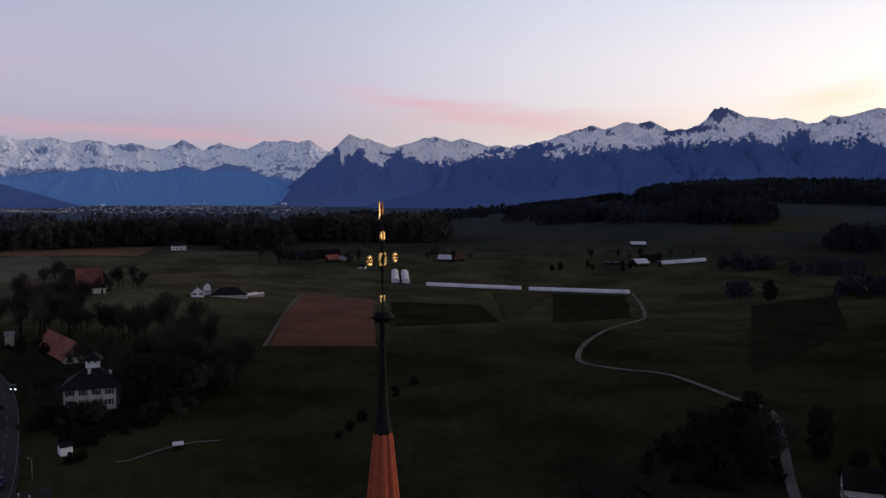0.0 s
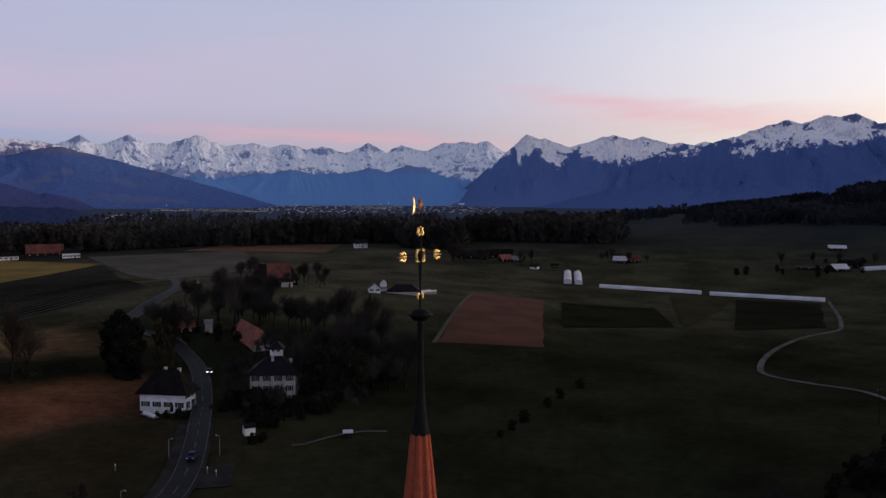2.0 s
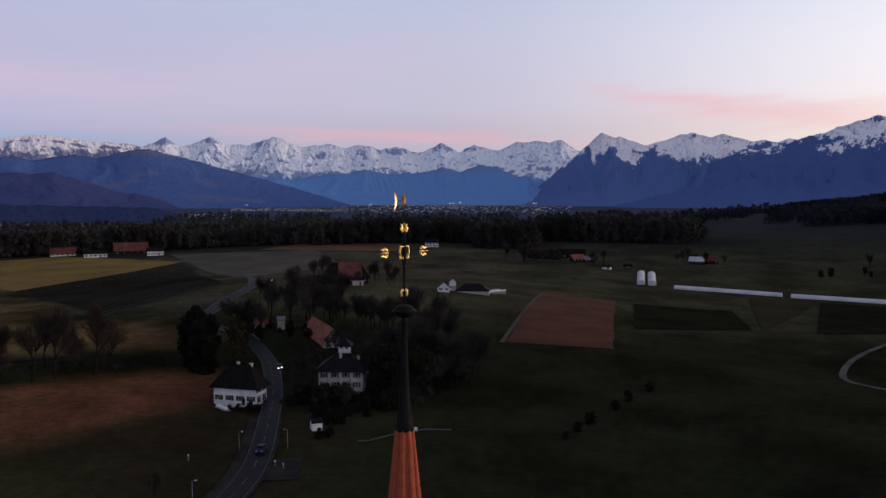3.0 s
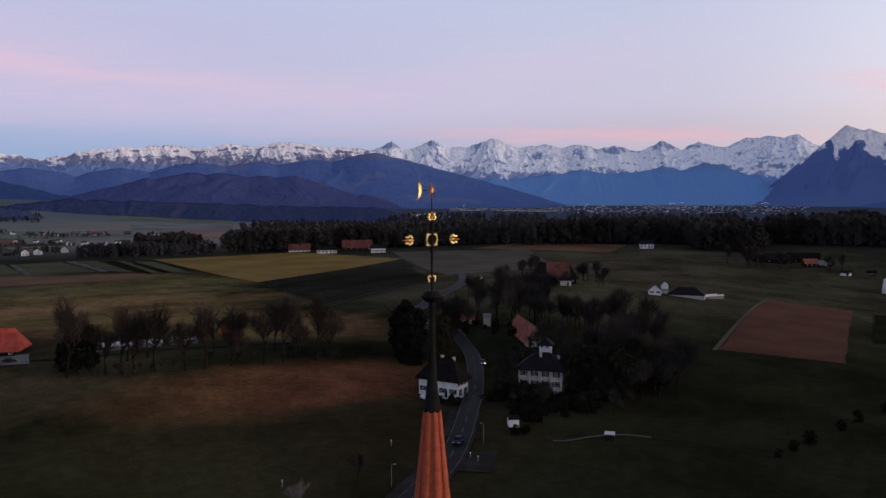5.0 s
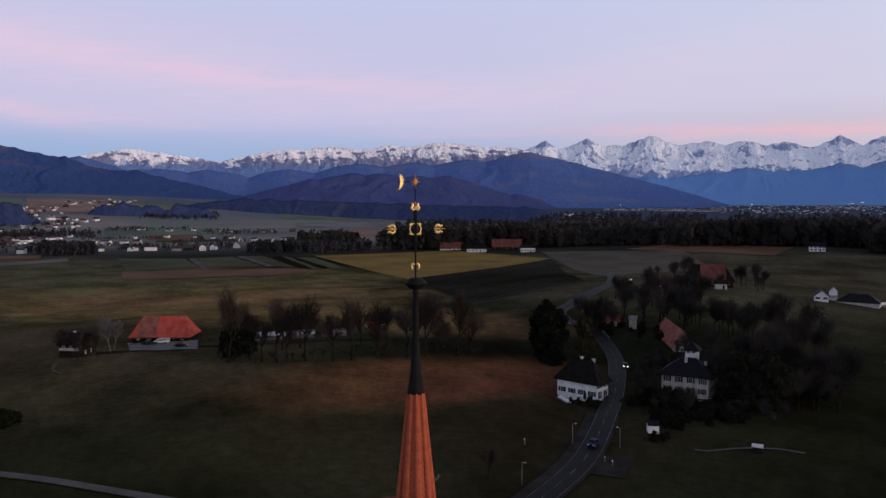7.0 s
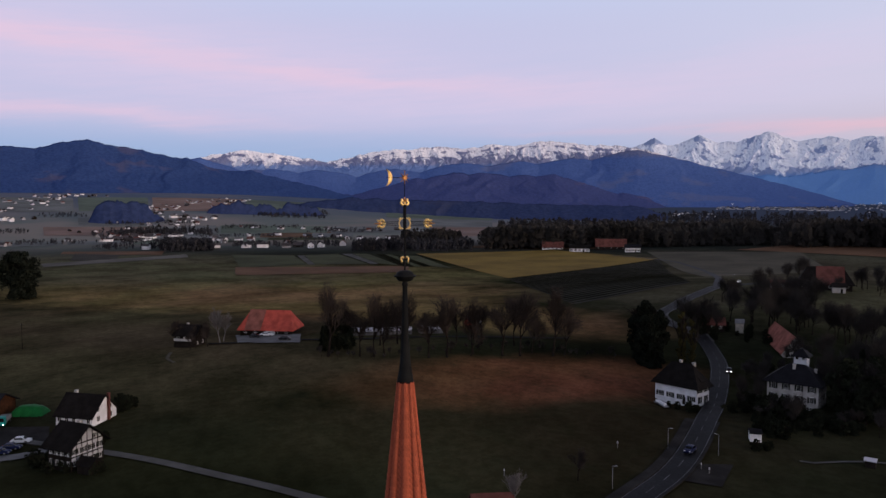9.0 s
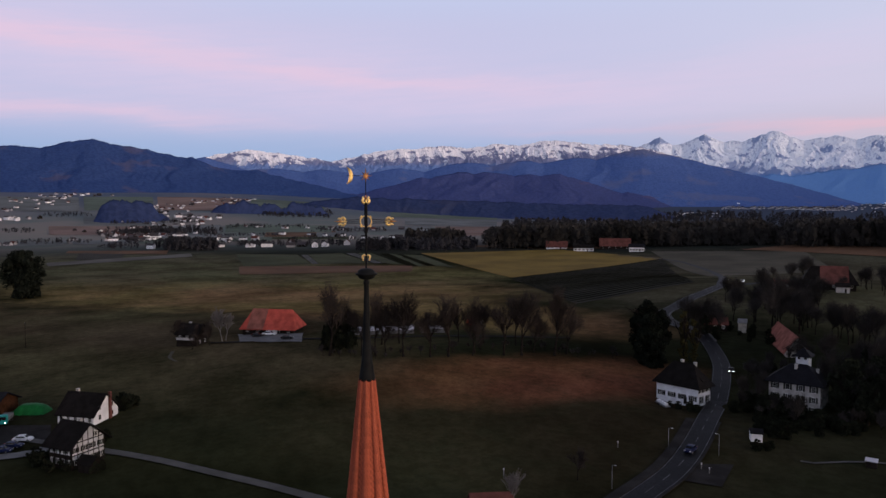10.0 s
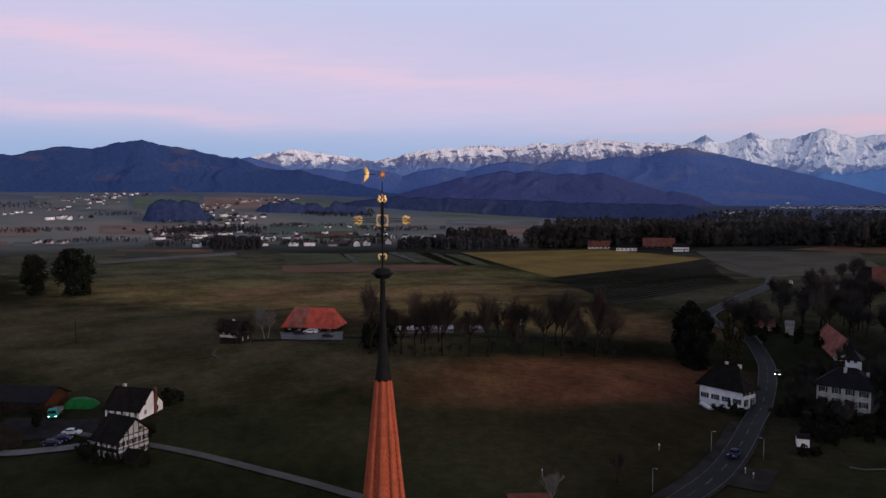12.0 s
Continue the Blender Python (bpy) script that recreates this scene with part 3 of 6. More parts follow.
FOOTHILL = alpine_material("hazed_foothill", (0.17, 0.28, 0.56), (0.15, 0.31, 0.64), SNOW, elz(2.3, 4300), bare=0.3, mottle=0.08)
DARK_RIDGE = alpine_material("hazed_wooded_ridge", (0.15, 0.17, 0.29), (0.086, 0.148, 0.37), SNOW, elz(3.3, 4100), mottle=0.45, clear=0.5)
NEAR_HILL = alpine_material("hazed_wooded_hill", (0.17, 0.13, 0.15), (0.040, 0.075, 0.205), SNOW, elz(9, 3200), mottle=0.45, clear=0.3)
MID_HILL = alpine_material("hazed_brown_hill", (0.15, 0.125, 0.20), (0.068, 0.088, 0.225), SNOW, elz(9, 3700), mottle=0.5, clear=0.45)
LOW_RISE = alpine_material("hazed_valley_wood", (0.06, 0.065, 0.11), (0.038, 0.055, 0.130), SNOW, elz(9, 3200), mottle=0.5, clear=0.4)

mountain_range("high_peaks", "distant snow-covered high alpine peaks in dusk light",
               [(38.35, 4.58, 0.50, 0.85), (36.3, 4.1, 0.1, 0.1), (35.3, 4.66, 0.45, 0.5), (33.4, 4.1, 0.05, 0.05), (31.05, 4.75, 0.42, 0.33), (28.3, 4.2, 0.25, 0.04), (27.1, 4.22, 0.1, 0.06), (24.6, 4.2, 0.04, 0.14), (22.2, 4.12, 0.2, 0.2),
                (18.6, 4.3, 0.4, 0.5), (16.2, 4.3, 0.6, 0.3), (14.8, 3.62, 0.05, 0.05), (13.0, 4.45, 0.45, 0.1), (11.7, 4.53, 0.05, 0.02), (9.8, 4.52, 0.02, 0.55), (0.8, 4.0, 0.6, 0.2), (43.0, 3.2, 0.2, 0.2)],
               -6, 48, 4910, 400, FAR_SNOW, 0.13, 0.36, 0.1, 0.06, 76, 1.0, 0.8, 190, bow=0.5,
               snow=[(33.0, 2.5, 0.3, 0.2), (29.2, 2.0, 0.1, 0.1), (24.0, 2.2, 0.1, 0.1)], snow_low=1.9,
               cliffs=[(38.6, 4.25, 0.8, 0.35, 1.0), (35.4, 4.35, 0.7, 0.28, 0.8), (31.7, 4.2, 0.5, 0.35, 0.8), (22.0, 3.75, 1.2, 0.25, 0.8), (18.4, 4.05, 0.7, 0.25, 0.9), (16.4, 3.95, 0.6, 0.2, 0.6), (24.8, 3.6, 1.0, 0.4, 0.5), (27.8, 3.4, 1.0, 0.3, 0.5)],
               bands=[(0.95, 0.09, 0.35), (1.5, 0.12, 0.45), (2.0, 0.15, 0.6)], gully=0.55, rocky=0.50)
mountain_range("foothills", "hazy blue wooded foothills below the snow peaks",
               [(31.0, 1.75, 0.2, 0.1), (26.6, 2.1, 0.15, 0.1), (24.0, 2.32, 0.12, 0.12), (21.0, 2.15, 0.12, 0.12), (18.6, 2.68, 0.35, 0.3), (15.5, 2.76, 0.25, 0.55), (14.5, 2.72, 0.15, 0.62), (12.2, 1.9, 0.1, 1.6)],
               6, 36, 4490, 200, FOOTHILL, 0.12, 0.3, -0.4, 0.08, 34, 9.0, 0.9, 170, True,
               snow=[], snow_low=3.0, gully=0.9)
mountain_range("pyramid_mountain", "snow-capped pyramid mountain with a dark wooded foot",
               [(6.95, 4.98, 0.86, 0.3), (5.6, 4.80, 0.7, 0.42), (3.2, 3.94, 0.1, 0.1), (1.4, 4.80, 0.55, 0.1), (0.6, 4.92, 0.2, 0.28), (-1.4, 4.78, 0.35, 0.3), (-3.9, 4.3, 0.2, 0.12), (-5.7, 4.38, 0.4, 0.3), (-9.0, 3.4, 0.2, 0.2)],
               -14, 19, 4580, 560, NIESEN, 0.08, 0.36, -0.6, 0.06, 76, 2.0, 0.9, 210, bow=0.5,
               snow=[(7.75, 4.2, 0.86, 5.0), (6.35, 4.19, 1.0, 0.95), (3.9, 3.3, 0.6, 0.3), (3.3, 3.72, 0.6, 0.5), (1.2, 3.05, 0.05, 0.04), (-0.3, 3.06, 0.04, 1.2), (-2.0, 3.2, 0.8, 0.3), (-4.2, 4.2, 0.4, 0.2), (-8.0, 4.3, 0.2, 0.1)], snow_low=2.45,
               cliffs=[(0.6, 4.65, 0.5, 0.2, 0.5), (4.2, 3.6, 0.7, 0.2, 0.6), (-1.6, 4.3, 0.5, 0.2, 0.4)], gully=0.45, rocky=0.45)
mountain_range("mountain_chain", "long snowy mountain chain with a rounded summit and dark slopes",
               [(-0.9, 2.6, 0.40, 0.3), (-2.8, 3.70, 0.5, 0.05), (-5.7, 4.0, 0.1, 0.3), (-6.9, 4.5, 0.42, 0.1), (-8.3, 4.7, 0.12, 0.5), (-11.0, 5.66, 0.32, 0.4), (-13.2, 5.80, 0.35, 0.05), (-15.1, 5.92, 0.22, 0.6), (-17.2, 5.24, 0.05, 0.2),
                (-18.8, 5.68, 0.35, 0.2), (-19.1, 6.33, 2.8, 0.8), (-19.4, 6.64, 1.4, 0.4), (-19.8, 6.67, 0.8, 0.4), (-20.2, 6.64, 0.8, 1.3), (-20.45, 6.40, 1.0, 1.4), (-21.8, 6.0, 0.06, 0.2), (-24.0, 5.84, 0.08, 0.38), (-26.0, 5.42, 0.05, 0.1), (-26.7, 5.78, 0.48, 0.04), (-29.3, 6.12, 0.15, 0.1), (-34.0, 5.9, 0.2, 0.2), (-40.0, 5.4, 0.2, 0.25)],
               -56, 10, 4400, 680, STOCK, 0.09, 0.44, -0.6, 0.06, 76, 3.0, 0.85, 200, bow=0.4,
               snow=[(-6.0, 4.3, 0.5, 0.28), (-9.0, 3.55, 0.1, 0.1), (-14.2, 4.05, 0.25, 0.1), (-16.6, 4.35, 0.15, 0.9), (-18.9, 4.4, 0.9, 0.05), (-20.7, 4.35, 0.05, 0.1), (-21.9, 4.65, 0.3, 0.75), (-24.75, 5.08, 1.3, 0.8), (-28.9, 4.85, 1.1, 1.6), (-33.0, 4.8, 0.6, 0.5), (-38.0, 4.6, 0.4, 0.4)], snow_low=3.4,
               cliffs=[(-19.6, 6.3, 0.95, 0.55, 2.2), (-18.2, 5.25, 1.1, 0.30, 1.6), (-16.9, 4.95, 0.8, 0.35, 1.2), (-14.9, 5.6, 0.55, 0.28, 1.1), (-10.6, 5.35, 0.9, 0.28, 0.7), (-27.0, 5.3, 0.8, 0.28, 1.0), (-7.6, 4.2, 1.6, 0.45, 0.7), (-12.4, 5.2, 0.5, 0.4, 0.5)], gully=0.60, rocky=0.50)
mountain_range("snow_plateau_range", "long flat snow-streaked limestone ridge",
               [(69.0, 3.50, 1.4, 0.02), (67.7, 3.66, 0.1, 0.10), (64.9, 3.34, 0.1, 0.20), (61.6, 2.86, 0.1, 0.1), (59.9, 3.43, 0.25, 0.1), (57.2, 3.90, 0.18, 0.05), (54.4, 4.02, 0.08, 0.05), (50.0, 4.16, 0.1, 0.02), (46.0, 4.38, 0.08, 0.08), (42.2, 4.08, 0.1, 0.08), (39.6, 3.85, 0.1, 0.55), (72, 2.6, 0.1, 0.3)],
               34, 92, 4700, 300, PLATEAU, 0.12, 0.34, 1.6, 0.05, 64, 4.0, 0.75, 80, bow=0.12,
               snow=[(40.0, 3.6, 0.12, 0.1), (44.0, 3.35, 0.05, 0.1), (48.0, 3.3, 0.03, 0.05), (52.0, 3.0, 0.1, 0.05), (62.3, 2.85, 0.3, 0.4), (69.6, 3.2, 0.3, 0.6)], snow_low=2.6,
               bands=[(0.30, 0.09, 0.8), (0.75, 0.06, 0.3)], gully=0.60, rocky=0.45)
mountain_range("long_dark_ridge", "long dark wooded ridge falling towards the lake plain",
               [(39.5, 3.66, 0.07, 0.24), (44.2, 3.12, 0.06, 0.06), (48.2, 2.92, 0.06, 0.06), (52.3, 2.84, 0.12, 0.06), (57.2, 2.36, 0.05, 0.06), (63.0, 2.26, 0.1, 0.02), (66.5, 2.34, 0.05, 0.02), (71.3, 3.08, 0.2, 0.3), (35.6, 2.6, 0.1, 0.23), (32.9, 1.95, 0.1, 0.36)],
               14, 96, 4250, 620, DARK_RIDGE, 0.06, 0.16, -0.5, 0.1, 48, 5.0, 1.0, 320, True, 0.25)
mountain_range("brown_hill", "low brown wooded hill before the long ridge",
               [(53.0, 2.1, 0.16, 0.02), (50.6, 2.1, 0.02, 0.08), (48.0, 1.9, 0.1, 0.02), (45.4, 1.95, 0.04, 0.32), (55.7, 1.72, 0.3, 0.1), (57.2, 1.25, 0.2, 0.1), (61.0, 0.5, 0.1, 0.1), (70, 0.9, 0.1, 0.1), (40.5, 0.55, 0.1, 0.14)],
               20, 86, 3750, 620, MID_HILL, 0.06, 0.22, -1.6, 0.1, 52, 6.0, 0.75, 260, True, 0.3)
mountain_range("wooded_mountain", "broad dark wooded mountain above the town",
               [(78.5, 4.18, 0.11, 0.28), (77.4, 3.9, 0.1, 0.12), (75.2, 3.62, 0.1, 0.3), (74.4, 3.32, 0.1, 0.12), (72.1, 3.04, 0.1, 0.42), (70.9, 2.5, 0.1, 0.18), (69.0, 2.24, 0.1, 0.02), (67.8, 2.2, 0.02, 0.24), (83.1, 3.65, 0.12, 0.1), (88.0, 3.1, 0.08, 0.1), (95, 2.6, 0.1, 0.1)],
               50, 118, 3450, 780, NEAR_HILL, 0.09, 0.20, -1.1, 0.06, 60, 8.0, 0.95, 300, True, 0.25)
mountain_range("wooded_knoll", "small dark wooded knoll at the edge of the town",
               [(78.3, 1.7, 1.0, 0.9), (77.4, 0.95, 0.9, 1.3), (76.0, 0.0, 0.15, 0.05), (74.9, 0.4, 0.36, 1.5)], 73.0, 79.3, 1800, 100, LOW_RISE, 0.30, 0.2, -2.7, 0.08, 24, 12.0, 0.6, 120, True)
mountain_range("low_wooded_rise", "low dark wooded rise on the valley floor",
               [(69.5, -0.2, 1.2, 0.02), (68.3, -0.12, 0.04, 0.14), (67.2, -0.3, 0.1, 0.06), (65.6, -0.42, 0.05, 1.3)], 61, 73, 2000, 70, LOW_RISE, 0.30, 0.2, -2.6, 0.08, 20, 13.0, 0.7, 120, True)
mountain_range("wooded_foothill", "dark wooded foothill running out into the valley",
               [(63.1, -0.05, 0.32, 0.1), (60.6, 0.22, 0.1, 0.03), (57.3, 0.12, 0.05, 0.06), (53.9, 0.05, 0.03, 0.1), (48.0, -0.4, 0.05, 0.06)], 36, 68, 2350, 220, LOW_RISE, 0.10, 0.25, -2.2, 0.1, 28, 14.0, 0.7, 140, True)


# ---- pieces and things ----
def thing(name, label, category, group="", at=(0, 0, 0), turn=0.0, kind=""):
    ob = new(name)
    ob.empty_display_size = 0.2
    ob.matrix_basis = pose(*at, 0, 0, turn)
    return tagged(ob, label, category, group, kind)


def part(name, bm, mat, parent, label="", smooth=False):
    me = bpy.data.meshes.new(name)
    bm.normal_update()
    bm.to_mesh(me)
    bm.free()
    me.materials.append(mat)
    if smooth:
        me.polygons.foreach_set("use_smooth", [True] * len(me.polygons))
    ob = new(name, me)
    ob.parent = parent
    if label:
        ob["label"] = label
    return ob


def shared(name, me, parent, m, label=""):
    ob = new(name, me)
    ob.parent = parent
    ob.matrix_basis = m
    if label:
        ob["label"] = label
    return ob


def box(bm, x0, y0, z0, x1, y1, z1):
    v = [bm.verts.new(p) for p in ((x0, y0, z0), (x1, y0, z0), (x1, y1, z0), (x0, y1, z0), (x0, y0, z1), (x1, y0, z1), (x1, y1, z1), (x0, y1, z1))]
    for f in ((3, 2, 1, 0), (4, 5, 6, 7), (0, 1, 5, 4), (1, 2, 6, 5), (2, 3, 7, 6), (3, 0, 4, 7)):
        bm.faces.new([v[i] for i in f])
    return v


def boxed(x0, y0, z0, x1, y1, z1, bevel=0.0):
    bm = bmesh.new()
    box(bm, x0, y0, z0, x1, y1, z1)
    if bevel:
        bmesh.ops.bevel(bm, geom=bm.edges[:], offset=bevel, segments=2, affect="EDGES")
    return bm


def lathe(profile, sides=24, bm=None):
    """Turned round the upright axis; profile: (radius, z) from the bottom up."""
    bm = bm or bmesh.new()
    rings = []
    for r, z in profile:
        rings.append([bm.verts.new((r * math.cos(2 * math.pi * i / sides), r * math.sin(2 * math.pi * i / sides), z)) for i in range(sides)])
    for a, b in zip(rings, rings[1:]):
        for i in range(sides):
            j = (i + 1) % sides
            bm.faces.new((a[i], a[j], b[j], b[i]))
    bm.faces.new(rings[0][::-1])
    bm.faces.new(rings[-1])
    return bm


def rod(bm, p, q, r0, r1=None, sides=8):
    p, q = Vector(p), Vector(q)
    r1 = r0 if r1 is None else r1
    turn = (q - p).to_track_quat("Z", "Y").to_matrix()
    ends = []
    for c, r in ((p, r0), (q, r1)):
        ends.append([bm.verts.new(c + turn @ Vector((r * math.cos(2 * math.pi * i / sides), r * math.sin(2 * math.pi * i / sides), 0))) for i in range(sides)])
    for i in range(sides):
        j = (i + 1) % sides
        bm.faces.new((ends[0][i], ends[0][j], ends[1][j], ends[1][i]))
    bm.faces.new(ends[0][::-1])
    bm.faces.new(ends[1])


def plate(outline, thick, swell=0.0):
    """A cast plate in the xz plane, swollen towards its middle on both sides."""
    bm = bmesh.new()
    n = len(outline)
    cx = sum(p[0] for p in outline) / n
    cz = sum(p[1] for p in outline) / n
    rim = [[bm.verts.new((x, s * thick / 2, z)) for x, z in outline] for s in (-1, 1)]
    inner = [[bm.verts.new((cx + (x - cx) * 0.55, s * (thick / 2 + swell), cz + (z - cz) * 0.55)) for x, z in outline] for s in (-1, 1)]
    hub = [bm.verts.new((cx, s * (thick / 2 + swell * 1.25), cz)) for s in (-1, 1)]
    for i in range(n):
        j = (i + 1) % n
        bm.faces.new((rim[0][i], rim[0][j], inner[0][j], inner[0][i]))
        bm.faces.new((rim[1][j], rim[1][i], inner[1][i], inner[1][j]))
        bm.faces.new((inner[0][i], inner[0][j], hub[0]))
        bm.faces.new((inner[1][j], inner[1][i], hub[1]))
        bm.faces.new((rim[0][j], rim[0][i], rim[1][i], rim[1][j]))
    return bm


# ---- the church spire with its gilded cross ----
JUNC, DISC, CROSS, STAR = 54.79, 57.39, 58.69, 59.81
SPIRE_FOOT, SPIRE_SLOPE, SPIRE_TOP = 26.0, 0.087, 0.180
ARM_TURN = 65.5
VANE_TURN = 86.0


def spire_radius(z):
    return SPIRE_TOP + (JUNC - z) * SPIRE_SLOPE


def build_church():
    church = thing("church_tower", "church tower with a slender red-tiled octagonal spire", "church tower")
    part("tower", boxed(-3.0, -3.0, -0.5, 3.0, 3.0, 26.0, 0.05), STONE, church)
    # the body of the spire under its tiles
    part("spire_core", lathe([(spire_radius(26.0) - 0.05, 26.0), (spire_radius(JUNC) - 0.04, JUNC)], 8), TILE_OLD, church)
    part("finial_sleeve", lathe([(0.215, JUNC - 0.06), (0.205, JUNC), (0.180, JUNC + 0.14), (0.138, JUNC + 0.42), (0.108, JUNC + 0.8), (0.088, JUNC + 1.25), (0.072, JUNC + 1.8),
                                 (0.062, DISC - 0.26), (0.078, DISC - 0.24), (0.078, DISC - 0.19), (0.056, DISC - 0.15), (0.056, DISC - 0.05)], 16), COPPER, church,
         "dark weathered copper sleeve", True)
    part("orb", lathe([(0.06, DISC - 0.14), (0.15, DISC - 0.125), (0.205, DISC - 0.075), (0.225, DISC - 0.03), (0.275, DISC - 0.012), (0.275, DISC + 0.012), (0.225, DISC + 0.03),
                       (0.20, DISC + 0.085), (0.14, DISC + 0.125), (0.05, DISC + 0.145)], 28), COPPER, church, "flattened copper ball with a seam", True)
    return church


def scroll(points, r0, r1, sides=8):
    """A tapered cast scroll swept through points (x, z), rounded at its end."""
    bm = bmesh.new()
    n = len(points)
    rings = []
    for i, (x, z) in enumerate(points):
        a, b = points[max(0, i - 1)], points[min(n - 1, i + 1)]
        d = Vector((b[0] - a[0], 0, b[1] - a[1])).normalized()
        side = Vector((d.z, 0, -d.x))
        r = r0 + (r1 - r0) * i / (n - 1)
        rings.append([bm.verts.new(Vector((x, 0, z)) + side * r * math.cos(2 * math.pi * k / sides) + Vector((0, r * 0.8 * math.sin(2 * math.pi * k / sides), 0))) for k in range(sides)])
    for p, q in zip(rings, rings[1:]):
        for k in range(sides):
            m = (k + 1) % sides
            bm.faces.new((p[k], p[m], q[m], q[k]))
    for ring, (x, z), flip in ((rings[0], points[0], True), (rings[-1], points[-1], False)):
        bm.faces.new(ring[::-1] if flip else ring)
    bmesh.ops.recalc_face_normals(bm, faces=bm.faces[:])
    return bm


LOBE = [(0.030, 0.01), (0.062, 0.020), (0.090, 0.050), (0.094, 0.085), (0.066, 0.105), (0.058, 0.130), (0.076, 0.160), (0.058, 0.178)]


def build_cross():
    cross = thing("spire_cross", "black iron cross with gilded ring and lily finials", "cross", at=(0, 0, 0), turn=ARM_TURN)
    bm = bmesh.new()
    rod(bm, (0, 0, DISC + 0.14), (0, 0, CROSS - 0.55), 0.022, 0.022, 10)
    rod(bm, (0, 0, CROSS - 0.55), (0, 0, CROSS - 0.28), 0.030, 0.030, 10)
    rod(bm, (0, 0, CROSS - 0.28), (0, 0, CROSS + 0.46), 0.046, 0.040, 10)
    part("post", bm, IRON, cross)
    for s in (-1, 1):
        bm = bmesh.new()
        for dz in (-0.045, 0.045):
            rod(bm, (s * 0.13, 0, CROSS + dz), (s * 0.54, 0, CROSS + dz * 0.7), 0.009, 0.009, 6)
        rod(bm, (s * 0.13, 0, CROSS), (s * 0.50, 0, CROSS), 0.006, 0.006, 6)
        part("arm", bm, IRON, cross)
    ring = bmesh.new()
    n, q = 32, 8
    loops = []
    for i in range(n):
        a = 2 * math.pi * i / n
        loops.append([ring.verts.new(((0.138 + 0.015 * math.cos(2 * math.pi * j / q)) * math.cos(a), 0.03 * math.sin(2 * math.pi * j / q), CROSS + (0.138 + 0.015 * math.cos(2 * math.pi * j / q)) * math.sin(a)))
                      for j in range(q)])
    for i in range(n):
        a, b = loops[i], loops[(i + 1) % n]
        for j in range(q):
            ring.faces.new((a[j], b[j], b[(j + 1) % q], a[(j + 1) % q]))
    part("ring", ring, GOLD, cross, "gilded ring", True)
    for a in (45, 135, 225, 315):
        bm = plate([(-0.028, 0.0), (-0.046, 0.02), (-0.04, 0.045), (-0.015, 0.04), (0.0, 0.058), (0.015, 0.04), (0.04, 0.045), (0.046, 0.02), (0.028, 0.0)], 0.02, 0.012)
        ob = part("ring_leaf", bm, GOLD, cross, "gilded leaf")
        ob.matrix_basis = Matrix.Translation((0, 0, CROSS)) @ pose(0, 0, 0, 0, a, 0) @ Matrix.Translation((0, 0, 0.146)) @ Matrix.Scale(0.85, 4)
    for ang, dist, q in ((90, 0.50, 1.0), (-90, 0.50, 1.0), (0, 0.44, 0.95)):
        turn = Matrix.Translation((0, 0, CROSS)) @ pose(0, 0, 0, 0, ang, 0) @ Matrix.Translation((0, 0, dist))
        bm = bmesh.new()
        rod(bm, (0, 0, 0.10), (0, 0, 0.27 * q), 0.030, 0.004, 8)
        bmesh.ops.recalc_face_normals(bm, faces=bm.faces[:])
        fin = part("finial", bm, BRONZE, cross, "darker bronze tip of the lily", True)
        fin.matrix_basis = turn
        for side in (-1, 1):
            part("lobe", scroll([(side * x * q, z * q) for x, z in LOBE], 0.034, 0.026), GOLD, fin, "gilded lily lobe", True)
        bm = bmesh.new()
        rod(bm, (0, 0, -0.03), (0, 0, 0.10), 0.016, 0.030, 8)
        part("stem", bm, GOLD, fin, "gilded stem")
    for side in (-1, 1):
        bm = scroll([(side * 0.022, 0.05), (side * 0.055, 0.075), (side * 0.088, 0.05), (side * 0.092, 0.005), (side * 0.075, -0.035), (side * 0.085, -0.07)], 0.026, 0.022)
        ob = part("scroll_leaf", bm, GOLD, cross, "gilded scroll leaf", True)
        ob.matrix_basis = Matrix.Translation((0, 0, CROSS - 0.90))
    # vane: a star on the axis, a crescent at the end of a thin rod
    vane = thing("weather_vane", "gilded star and crescent moon weather vane", "weather vane", at=(0, 0, STAR), turn=VANE_TURN)
    bm = bmesh.new()
    rod(bm, (0, 0, -0.66), (0, 0, 0.02), 0.012, 0.010, 8)
    part("spindle", bm, IRON, vane)
    bm = bmesh.new()
    rod(bm, (-0.02, 0, 0), (-0.50, 0, 0.0), 0.009, 0.009, 6)
    part("vane_rod", bm, IRON, vane)
    pts = []
    for i in range(16):
        r = (0.185 if i % 4 == 0 else 0.150) if i % 2 == 0 else 0.048
        a = math.pi * i / 8 + math.pi / 2
        pts.append((r * math.cos(a), r * math.sin(a)))
    part("star", plate(pts, 0.02, 0.014), BRONZE, vane, "gilded eight-pointed star")
    outer = [(-0.535 + 0.0 + 0.175 * math.sin(math.pi * i / 14), -0.185 * math.cos(math.pi * i / 14)) for i in range(15)]
    inner = [(-0.535 + 0.085 * math.sin(math.pi * i / 14), 0.185 * math.cos(math.pi * i / 14)) for i in range(1, 14)]
    bm = bmesh.new()
    m = 15
    ring_in = [(-0.535, -0.185), *inner[::-1], (-0.535, 0.185)]
    rows = []
    for (ox, oz), (ix, iz) in zip(outer, ring_in):
        mid = ((ox + ix) / 2, (oz + iz) / 2)
        rows.append([bm.verts.new((ox, 0.0, oz)), bm.verts.new((mid[0], 0.016, mid[1])), bm.verts.new((ix, 0.0, iz)), bm.verts.new((mid[0], -0.016, mid[1]))])
    for a, b in zip(rows, rows[1:]):
        for i in range(4):
            j = (i + 1) % 4
